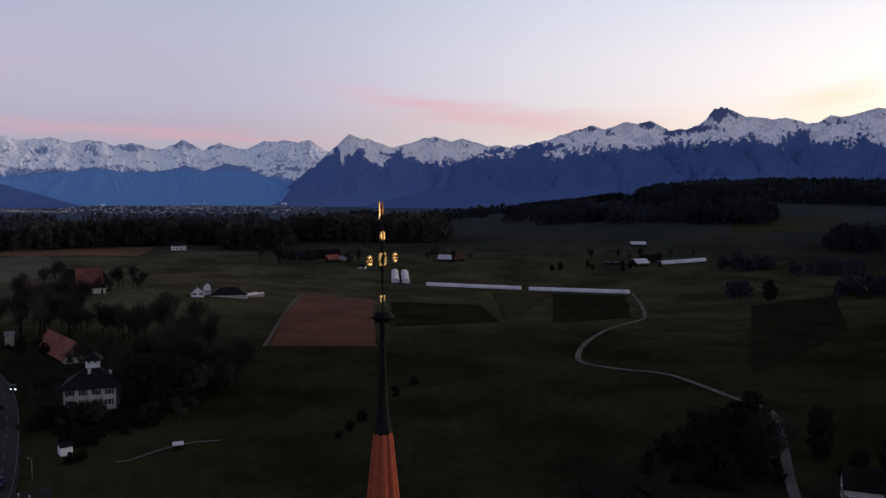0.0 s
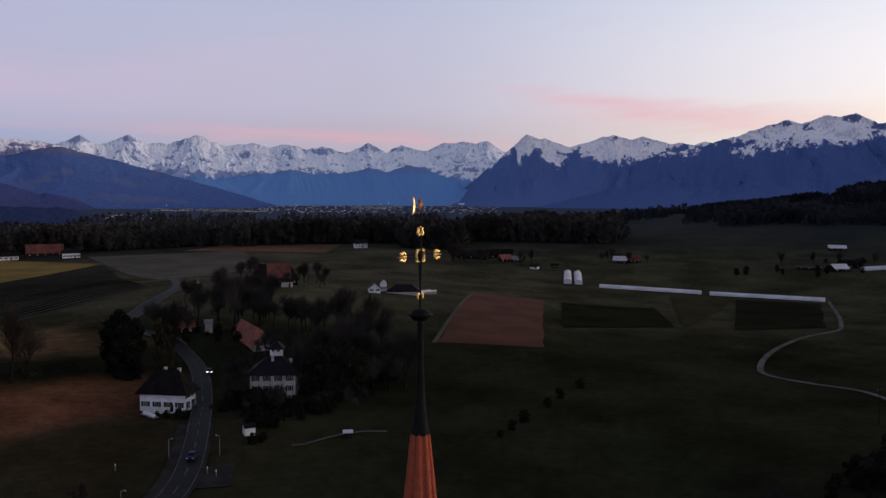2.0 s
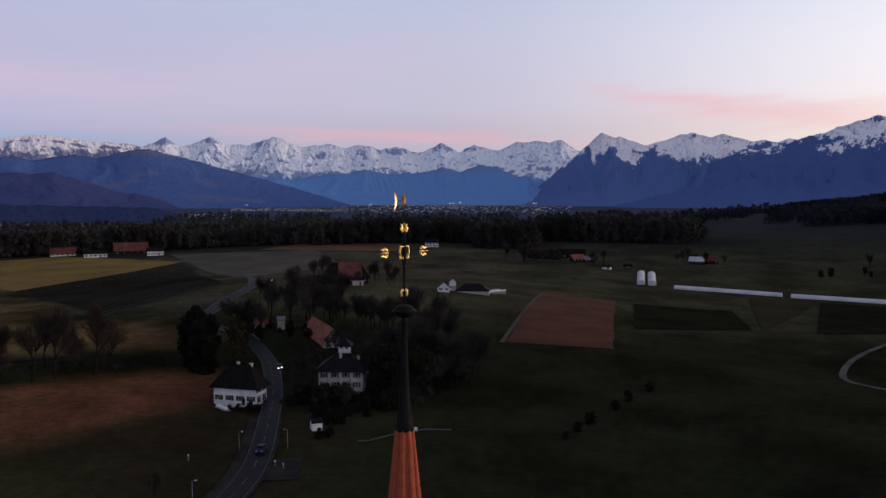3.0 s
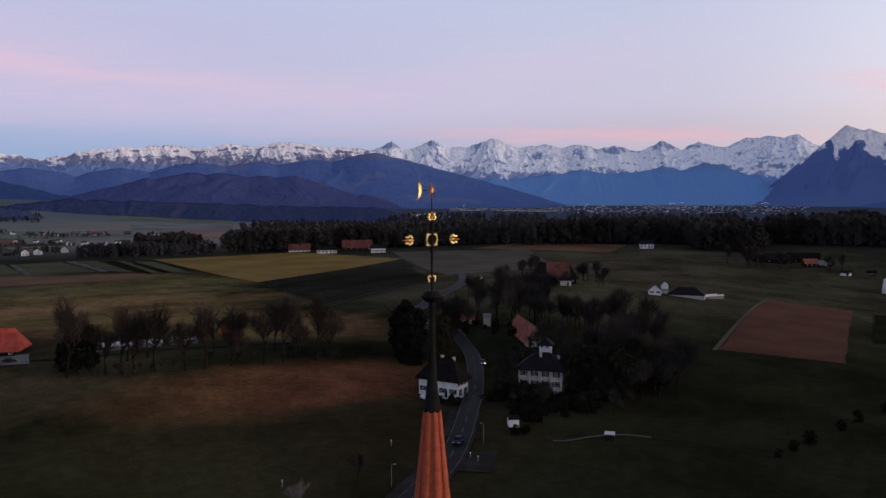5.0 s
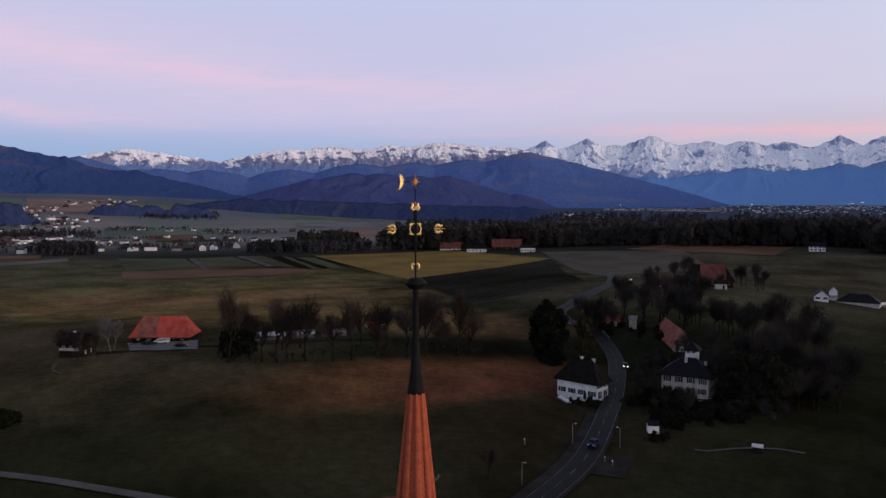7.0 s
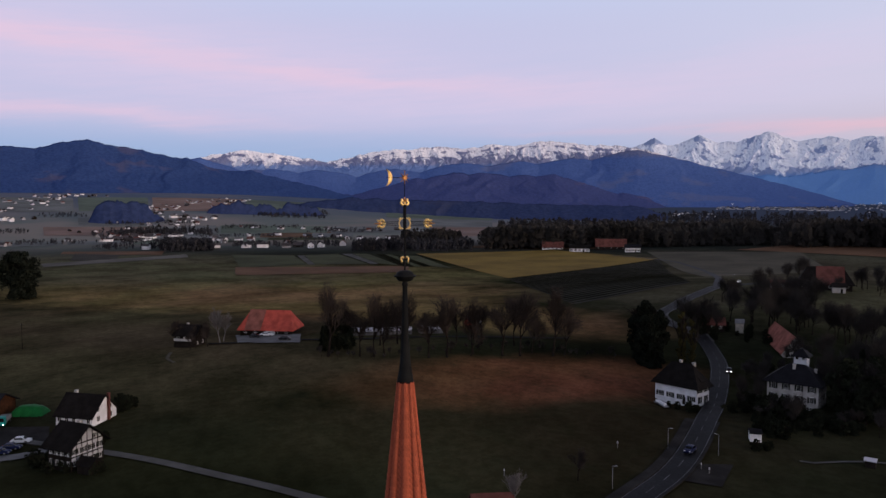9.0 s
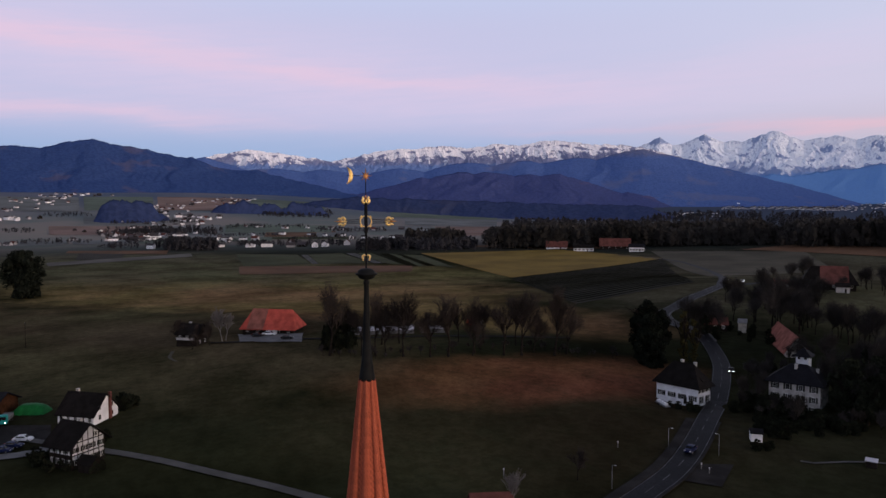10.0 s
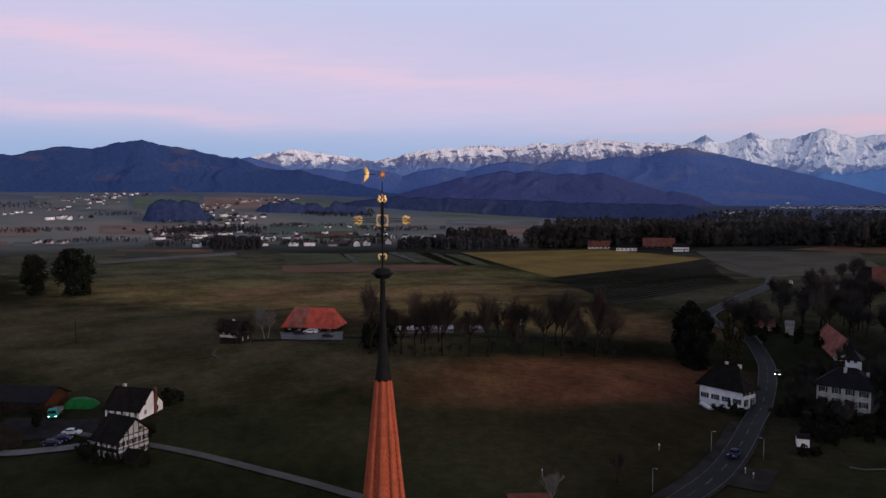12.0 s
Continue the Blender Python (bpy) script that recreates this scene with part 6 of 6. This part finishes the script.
def flat_tile_mesh():
    """A plain tile with a rounded lower edge, unit wide and long, outside towards x."""
    bm = bmesh.new()
    low = [(-0.5, -0.30), (-0.30, -0.46), (0.0, -0.52), (0.30, -0.46), (0.5, -0.30), (0.5, 0.5), (-0.5, 0.5)]
    a = [bm.verts.new((0.035 if z < 0 else 0.012, y, z)) for y, z in low]
    b = [bm.verts.new((0.0, y, z)) for y, z in low]
    bm.faces.new(a)
    for i in range(7):
        bm.faces.new((a[i], b[i], b[(i + 1) % 7], a[(i + 1) % 7]))
    me = bpy.data.meshes.new("tile")
    bm.normal_update()
    bm.to_mesh(me)
    bm.free()
    me.materials.append(TILE)
    return me


def tile_spire():
    hip = hip_tile_mesh(0.17, 1.0, 1.0)
    flat = flat_tile_mesh()
    tilt = math.degrees(math.atan(SPIRE_SLOPE))
    g = random.Random(3)
    step = 0.15
    rest_v, rest_f = [], []
    z = JUNC - 0.12
    row = 0
    while z > 26.2:
        r = spire_radius(z)
        near = z > JUNC - 4.6
        wide = min(0.105, 0.56 * r * 0.765 / 2 + 0.008)
        for k in range(8):
            a = HIP_TURN + 45 * k
            m = pose(0, 0, 0, 0, 0, a) @ Matrix.Translation((r - 0.012, 0, z)) @ pose(0, 0, 0, 0, -tilt, g.uniform(-3, 3)) @ Matrix.Diagonal((wide * 0.9, wide * g.uniform(0.94, 1.08), 1.0, 1.0))
            if near:
                shared("hip_tile", hip, CHURCH, m)
            else:
                q = len(rest_v)
                rest_v += [m @ v.co for v in hip.vertices]
                rest_f += [[q + i for i in p.vertices] for p in hip.polygons]
            # flat tiles on the face between this hip and the next
            face = r * math.cos(math.radians(22.5))
            span = 2 * r * math.sin(math.radians(22.5)) - wide * 1.2
            n = max(1, int(span / 0.17 + 0.5))
            if span < 0.03:
                continue
            for i in range(n):
                y = (i + 0.5) / n * span - span / 2 + (0.25 * span / n if row % 2 and n > 1 else 0)
                m = (pose(0, 0, 0, 0, 0, a + 22.5) @ Matrix.Translation((face - 0.022, y, z)) @ pose(0, 0, 0, 0, -tilt + g.uniform(-1.2, 1.2), 0)
                     @ Matrix.Diagonal((1.0, span / n * 1.02, step * 1.35, 1.0)))
                if near and z > JUNC - 3.6:
                    shared("tile", flat, CHURCH, m)
                else:
                    q = len(rest_v)
                    rest_v += [m @ v.co for v in flat.vertices]
                    rest_f += [[q + i for i in p.vertices] for p in flat.polygons]
        z -= step
        row += 1
    ob = mesh_object("lower_tiling", rest_v, rest_f, TILE, CHURCH)
    tagged(ob, "red tiles of the lower spire", kind="stuff")
    part("eaves", lathe([(3.6, 25.7), (3.75, 25.75), (3.75, 26.0), (3.0, 26.3), (2.6, 26.6)], 8), TILE_OLD, CHURCH)


tile_spire()


# ---- road furniture, vehicles, poles ----
LAMP_LENS = lamp_glow("lamp_lens", (0.75, 0.78, 0.8), 0.35)
HEADLIGHT = lamp_glow("headlight", (1.0, 0.97, 0.9), 9.0)
FLOOD = lamp_glow("floodlight", (1.0, 0.97, 0.92), 2.0)
TAIL = lamp_glow("tail_light", (0.9, 0.05, 0.03), 1.2)
TYRE = material("tyre_rubber", (0.02, 0.02, 0.02), 0.9)
CAR_GLASS = material("car_glass", (0.015, 0.017, 0.02), 0.06, spec=0.8)
CAR_WHITE = material("white_car_paint", (0.7, 0.71, 0.73), 0.3, 0.0, 0.08)
CAR_BLUE = material("blue_car_paint", (0.012, 0.018, 0.06), 0.35, 0.2, 0.1)
CAR_DARK = material("dark_car_paint", (0.02, 0.02, 0.024), 0.3, 0.2, 0.1)
CAR_RED = material("red_paint", (0.42, 0.05, 0.03), 0.4, 0.0, 0.1)
TEAL = material("teal_paint", (0.02, 0.22, 0.21), 0.4, 0.0, 0.15)
TARP = material("green_tarpaulin", (0.012, 0.12, 0.03), 0.5, 0.0, 0.25, 0.4, 10, 0.03)


def street_lamp(at, turn, tall=4.8):
    ob = thing("street_lamp", "slim grey street lamp with a flat head", "street lamp", "lamps along the road", (*at, height(*at)), turn)
    part("pole", lathe([(0.07, -0.2), (0.06, 1.0), (0.04, tall)], 10), METAL, ob, smooth=True)
    bm = bmesh.new()
    rod(bm, (0, 0, tall - 0.03), (0.5, 0, tall + 0.08), 0.03, 0.025, 8)
    part("arm", bm, METAL, ob)
    head = part("head", boxed(0.4, -0.11, tall + 0.06, 0.95, 0.11, tall + 0.17, 0.03), METAL, ob)
    part("lens", boxed(0.46, -0.09, tall + 0.035, 0.90, 0.09, tall + 0.07, 0.01), LAMP_LENS, head, "pale lamp glass")
    return ob


for x, y, t in ((-93.4, 133.8, 30), (-85.2, 105.6, 20), (-84.4, 140.0, 200), (-225, 352, 40), (-240, 384, 60)):
    street_lamp((x, y), t)


def utility_pole(at, tall=9.0):
    ob = thing("utility_pole", "weathered wooden utility pole with a cross arm", "utility pole", "utility poles", (*at, height(*at)), 20)
    part("pole", lathe([(0.14, -0.4), (0.10, tall)], 10), WOOD_DARK, ob, smooth=True)
    part("cross_arm", boxed(-0.8, -0.06, tall - 0.7, 0.8, 0.06, tall - 0.55, 0.01), WOOD_DARK, ob)
    for x in (-0.7, 0.0, 0.7):
        part("insulator", lathe([(0.03, tall - 0.55), (0.05, tall - 0.48), (0.02, tall - 0.40)], 8), PLASTER, ob).matrix_basis = Matrix.Translation((x, 0, 0))
    return ob


for p in ((-317, 32), (72.6, 208.6)):
    utility_pole(p, 10.0)


def car(label, at, turn, paint, lights=False, group="parked cars", long=4.4):
    ob = thing("car", label, "car", group, (*at, lift(*at, 0.22)), turn)
    prof = [(-0.50, 0.30), (-0.50, 0.72), (-0.44, 0.86), (-0.36, 0.92), (-0.26, 1.36), (-0.08, 1.46), (0.12, 1.42), (0.26, 0.98), (0.44, 0.84), (0.50, 0.66), (0.50, 0.30)]
    bm = bmesh.new()
    rows = []
    for y, f in ((-0.88, 0.96), (-0.72, 1.0), (0.72, 1.0), (0.88, 0.96)):
        rows.append([bm.verts.new((x * long * f, y * (1.0 if z < 0.95 else 0.84), z * (1.0 if abs(y) < 0.8 else 0.97))) for x, z in prof])
    for a, b in zip(rows, rows[1:]):
        for i in range(len(prof)):
            j = (i + 1) % len(prof)
            bm.faces.new((a[i], b[i], b[j], a[j]))
    bm.faces.new(rows[0])
    bm.faces.new(rows[-1][::-1])
    part("body", bm, paint, ob)
    for s in (-1, 1):
        bm = bmesh.new()
        v = [bm.verts.new((x * long, s * y, z)) for x, y, z in ((-0.31, 0.90, 0.96), (-0.24, 0.80, 1.33), (0.11, 0.80, 1.36), (0.22, 0.90, 0.98))]
        bm.faces.new(v if s < 0 else v[::-1])
        bmesh.ops.solidify(bm, geom=bm.faces[:], thickness=0.02)
        part("side_window", bm, CAR_GLASS, ob)
    for x0, z0, x1, z1 in ((0.265, 0.99, 0.13, 1.41), (-0.365, 0.95, -0.27, 1.35)):
        bm = bmesh.new()
        q = 0.012 if x0 > 0 else -0.012
        v = [bm.verts.new(((x0 + q) * long, -0.66, z0)), bm.verts.new(((x0 + q) * long, 0.66, z0)), bm.verts.new(((x1 + q) * long, 0.58, z1)), bm.verts.new(((x1 + q) * long, -0.58, z1))]
        bm.faces.new(v)
        bmesh.ops.solidify(bm, geom=bm.faces[:], thickness=0.02)
        part("windscreen" if x0 > 0 else "rear_window", bm, CAR_GLASS, ob)
    for x in (-0.31, 0.31):
        for y in (-0.80, 0.80):
            bm = bmesh.new()
            rod(bm, (x * long, y - 0.11, 0.32), (x * long, y + 0.11, 0.32), 0.32, 0.32, 16)
            wheel = part("wheel", bm, TYRE, ob)
            bm = bmesh.new()
            rod(bm, (x * long, y - 0.12, 0.32), (x * long, y + 0.12, 0.32), 0.19, 0.19, 12)
            part("rim", bm, METAL, wheel)
    for y in (-0.62, 0.62):
        part("headlight", boxed(0.485 * long, y - 0.16, 0.60, 0.505 * long, y + 0.16, 0.74, 0.005), HEADLIGHT if lights else FRAME, ob, "bright headlight" if lights else "")
        part("tail_light", boxed(-0.505 * long, y - 0.14, 0.62, -0.485 * long, y + 0.14, 0.78, 0.005), TAIL if lights else CAR_RED, ob)
    return ob


car("white parked car in the farmyard", (-187.0, 14.5), 60, CAR_WHITE)
car("dark blue parked car in the farmyard", (-183.5, 12.0), 58, CAR_BLUE)
car("dark blue car parked beside another", (-181.5, 9.5), 58, CAR_BLUE)
car("dark car parked before the red barn", (-240.4, 106.3), 46, CAR_DARK)
car("dark car parked at the barn yard", (-254.0, 100.6), 44, CAR_DARK)
car("white van parked against the red barn", (-253.0, 104.8), 47, CAR_WHITE, long=5.2)
car("car with lit headlights coming down the road", (-126.5, 208.0), -56, CAR_DARK, True, "cars on the road")
car("dark blue car driving down past the pull-in", (-89.0, 136.0), -72, CAR_BLUE, False, "cars on the road")
car("car with lit headlights at the road fork", (-236.0, 384.0), -60, CAR_WHITE, True, "cars on the road")


def lorry(label, at, turn, cab, cargo, lit=False, bed=2.9):
    ob = thing("lorry", label, "lorry", "lorries", (*at, lift(*at, 0.15)), turn)
    part("cab", boxed(1.6, -1.1, 0.55, 3.4, 1.1, 2.7, 0.12), cab, ob)
    part("windscreen", boxed(3.36, -0.95, 1.6, 3.43, 0.95, 2.4, 0.01), CAR_GLASS, ob)
    part("cargo_box", boxed(-3.2, -1.15, 0.9, 1.5, 1.15, bed, 0.05), cargo, ob)
    part("chassis", boxed(-3.1, -0.5, 0.5, 3.2, 0.5, 0.9, 0.02), TYRE, ob)
    for x in (-2.2, 2.4):
        for y in (-0.95, 0.95):
            bm = bmesh.new()
            rod(bm, (x, y - 0.15, 0.45), (x, y + 0.15, 0.45), 0.45, 0.45, 14)
            part("wheel", bm, TYRE, ob)
    for y in (-0.8, 0.8):
        part("headlight", boxed(3.38, y - 0.15, 0.8, 3.44, y + 0.15, 1.0, 0.01), HEADLIGHT if lit else FRAME, ob)
    return ob


lorry("teal lorry with lit headlights in the farmyard", (-206, 13), -20, TEAL, CONCRETE, True, 1.9)
lorry("red and white lorry behind the bare trees", (-225, 181), 60, CAR_WHITE, CAR_RED)


def tarp_heap():
    ob = thing("tarpaulin_heap", "heap covered with a bright green tarpaulin", "tarpaulin", at=(-212, 20, height(-212, 20)), turn=52)
    bm = bmesh.new()
    bmesh.ops.create_grid(bm, x_segments=18, y_segments=10, size=1.0)
    for v in bm.verts:
        x, y = v.co.x, v.co.y
        e = max(0.0, 1 - abs(x) ** 4) * max(0.0, 1 - abs(y) ** 3)
        v.co = Vector((x * 4.4, y * 2.6, 2.5 * e ** 0.6 + 0.12 * noise.noise((x * 3, y * 3, 0)) - 0.05))
    part("cover", bm, TARP, ob, smooth=True)
    for x in (-3.6, -1.2, 1.2, 3.6):
        bm = bmesh.new()
        rod(bm, (x, -2.6, 0.12), (x + 0.2, -2.3, 0.14), 0.12, 0.12, 8)
        part("weight", bm, TYRE, ob)


tarp_heap()


def covered_trailer():
    ob = thing("covered_trailer", "trailer under a pale cover beside the white house", "trailer", at=(-118.5, 163.5, lift(-118.5, 163.5, 0.05)), turn=-25)
    part("cover", boxed(-2.6, -0.55, 0.6, 2.6, 0.55, 1.25, 0.2), CAR_WHITE, ob, "pale cover")
    part("frame", boxed(-2.8, -0.8, 0.4, 3.4, 0.8, 0.6, 0.02), METAL, ob)
    for y in (-0.95, 0.95):
        bm = bmesh.new()
        rod(bm, (-0.3, y - 0.1, 0.34), (-0.3, y + 0.1, 0.34), 0.34, 0.34, 14)
        part("wheel", bm, TYRE, ob)


covered_trailer()
# made-up sheet on posts, standing in for an unidentified small blue spot
tarp = thing("blue_tarpaulin", "small blue sheet between dark garden trees", "tarpaulin", at=(70, 176, lift(70, 176, 0.0)), turn=20)
part("sheet", roof_mesh(2.6, 2.0, 1.1, 0.5, 0.1, 0.0, 0.03), material("blue_sheet", (0.06, 0.16, 0.5), 0.5), tarp)
for x in (-1.2, 1.2):
    for y in (-0.9, 0.9):
        bm = bmesh.new()
        rod(bm, (x, y, -0.1), (x, y, 1.12), 0.03, 0.03, 6)
        part("post", bm, METAL, tarp)


def nursery_tables():
    """Pale frames and glass roofs seen through the avenue."""
    for i, (x, y, w) in enumerate(((-233, 131, 7.0), (-229, 139, 10.0), (-226, 147, 8.0), (-222, 158, 9.0))):
        ob = thing("cold_frame", "low glass cold frame with pale bars behind the trees", "greenhouse", "nursery frames", (x, y, height(x, y)), 64)
        part("glass_roof", roof_mesh(w, 4.0, 1.5, 1.1, 0.1, 0.0, 0.06), FOIL, ob)
        part("base", boxed(-w / 2, -1.9, -0.5, w / 2, 1.9, 1.3), CONCRETE, ob)


nursery_tables()

# planting ridges in the row-crop field
g = random.Random(4)
for i in range(26):
    u = (i + 0.5) / 26
    a = Vector((-412, 362)).lerp(Vector((-258, 272)), u)
    b = Vector((-455, 592)).lerp(Vector((-262, 375)), u)
    strip("crop_row", [a, a.lerp(b, 0.33), a.lerp(b, 0.66), b], 1.9 + g.uniform(0, 0.8), SOIL_DARK, "", 0.35, parent=vine)
# narrow strips of crops on the rise below the valley settlement
for corners, mat, lab in (([(-741, 404), (-736, 413), (-600, 366), (-603, 359)], GRAVEL, "pale track between the crop strips"), ([(-745, 352), (-741, 358), (-626, 313), (-629, 308)], GRAVEL, "pale grassy balk between crops"),
                          ([(-735, 414), (-724, 428), (-574, 372), (-600, 367)], CROP_GREEN, "green crop strip"), ([(-712, 431), (-705, 437), (-552, 374), (-556, 366)], SOIL_DARK, "dark narrow soil strip"),
                          ([(-704, 438), (-692, 441), (-550, 380), (-552, 375)], CROP_GREEN, "narrow green crop strip"), ([(-690, 437), (-684, 442), (-546, 388), (-548, 382)], SOIL_DARK, "dark narrow soil strip"),
                          ([(-683, 443), (-660, 452), (-520, 392), (-545, 389)], CROP_GREEN, "green crop strip"), ([(-745, 360), (-742, 400), (-604, 357), (-626, 314)], CROP_GREEN, "wide green crop strip"),
                          ([(-800, 300), (-750, 350), (-630, 307), (-640, 246)], CROP_GREEN, "dull green winter crop"), ([(-643, 243), (-558, 372), (-512, 341), (-572, 216)], STUBBLE, "long ochre stubble band"),
                          ([(-965, 160), (-905, 258), (-840, 236), (-925, 150)], STUBBLE, "ochre stubble field before the copse"), ([(-925, 165), (-895, 205), (-800, 181), (-812, 140)], DARK_CROP, "dark green winter crop"),
                          ([(-790, 110), (-838, 262), (-792, 250), (-748, 106)], PALE_LAND, "pale fallow strip on the rise"), ([(-1355, 570), (-1270, 710), (-1085, 606), (-1160, 484)], STUBBLE, "wide brown ploughland on the plain"),
                          ([(-1150, 480), (-1075, 600), (-1010, 570), (-1085, 440)], CROP_GREEN, "green pasture on the plain")):
    field("crop_strip", corners, mat, lab + " in the patchwork of fields", 0.16, 20)
# field colours for the far plain, paled in the base colour for haze
HAZED_GREEN = material("hazed_pasture", (0.105, 0.132, 0.106), 0.95, 0.0, 0.3, 0.01, 40)
HAZED_BROWN = material("hazed_plough", (0.215, 0.150, 0.128), 0.95, 0.0, 0.3, 0.01, 40)
HAZED_GREY = material("hazed_fallow", (0.140, 0.150, 0.150), 0.95, 0.0, 0.3, 0.01, 40)
CLEARING = material("hill_clearing", (0.022, 0.026, 0.010), 0.95, 0.0, 0.3, 0.01, 40)
patch = random.Random(17)
# the patchwork of the plain, row by row outwards
for r0, r1, w in ((1120, 1230, 7.0), (1240, 1400, 6.0), (1420, 1650, 6.0), (1680, 2000, 7.0), (2050, 2500, 6.0)):
    a = 60.0 if r0 < 1200 else 50.0
    while a < 94:
        b = a + w * patch.uniform(0.5, 1.4)
        if patch.random() < 0.62:
            shift = patch.uniform(-25, 25)
            pts = []
            for q, r in ((a, r0 + shift), (b - 0.3, r0 - shift), (b - 0.3, r1 - shift), (a, r1 + shift)):
                pts.append((-r * math.sin(radians(q)), r * math.cos(radians(q))))
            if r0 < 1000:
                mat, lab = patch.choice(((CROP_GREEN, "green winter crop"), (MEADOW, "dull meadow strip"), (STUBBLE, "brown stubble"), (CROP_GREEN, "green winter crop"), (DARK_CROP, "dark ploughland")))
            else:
                mat, lab = patch.choice(((HAZED_GREEN, "hazy green pasture"), (HAZED_BROWN, "hazy brown ploughland"), (HAZED_GREY, "hazy grey fallow land"), (HAZED_GREY, "dull winter crop"), (HAZED_GREEN, "hazy green pasture")))
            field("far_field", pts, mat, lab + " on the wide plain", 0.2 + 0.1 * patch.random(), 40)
        a = b
for a0, a1, r0, r1, mat, lab in ((-28, -21, 1000, 1120, CLEARING, "green clearing on the wooded hill"),):
    pts = []
    for a, r in ((a0, r0), (a1, r0), (a1, r1), (a0, r1)):
        pts.append((-r * math.sin(radians(a)), r * math.cos(radians(a))))
    field("far_field", pts, mat, lab, 0.2, 30)


# floodlights and lit windows far out on the lake plain
for az, r, n in ((11.9, 4000, 4), (18.0, 3900, 3), (17.3, 4100, 2), (24.0, 3700, 2), (33.0, 3600, 2), (-16.5, 1290, 3), (-17.8, 1290, 3)):
    for i in range(n):
        a = radians(az - 0.12 * i)
        x, y = -r * math.sin(a), r * math.cos(a)
        mast = thing("floodlight_mast", "tall mast with a bright floodlight on the plain", "floodlight", "distant lights", (x, y, height(x, y)), az)
        part("pole", lathe([(0.5, -1), (0.3, 17.0)], 6), METAL, mast)
        part("lamp", boxed(-1.3, -0.5, 17.0, 1.3, 0.5, 19.0, 0.2), FLOOD, mast, "bright white lamp head").scale = (r / 4000,) * 3


def marker_post(at):
    ob = thing("marker_post", "short pale marker post standing in the meadow", "post", "marker posts", (*at, height(*at)))
    part("shaft", lathe([(0.10, -0.2), (0.09, 1.1), (0.06, 1.2)], 8), METAL, ob)
    part("cap", lathe([(0.12, 1.1), (0.12, 1.45), (0.04, 1.52)], 8), FOIL, ob, "white painted cap")


for at in ((-100.3, 124.5), (-102.7, 92.2), (-81.4, 129.4), (-78.8, 128.5)):
    marker_post(at)
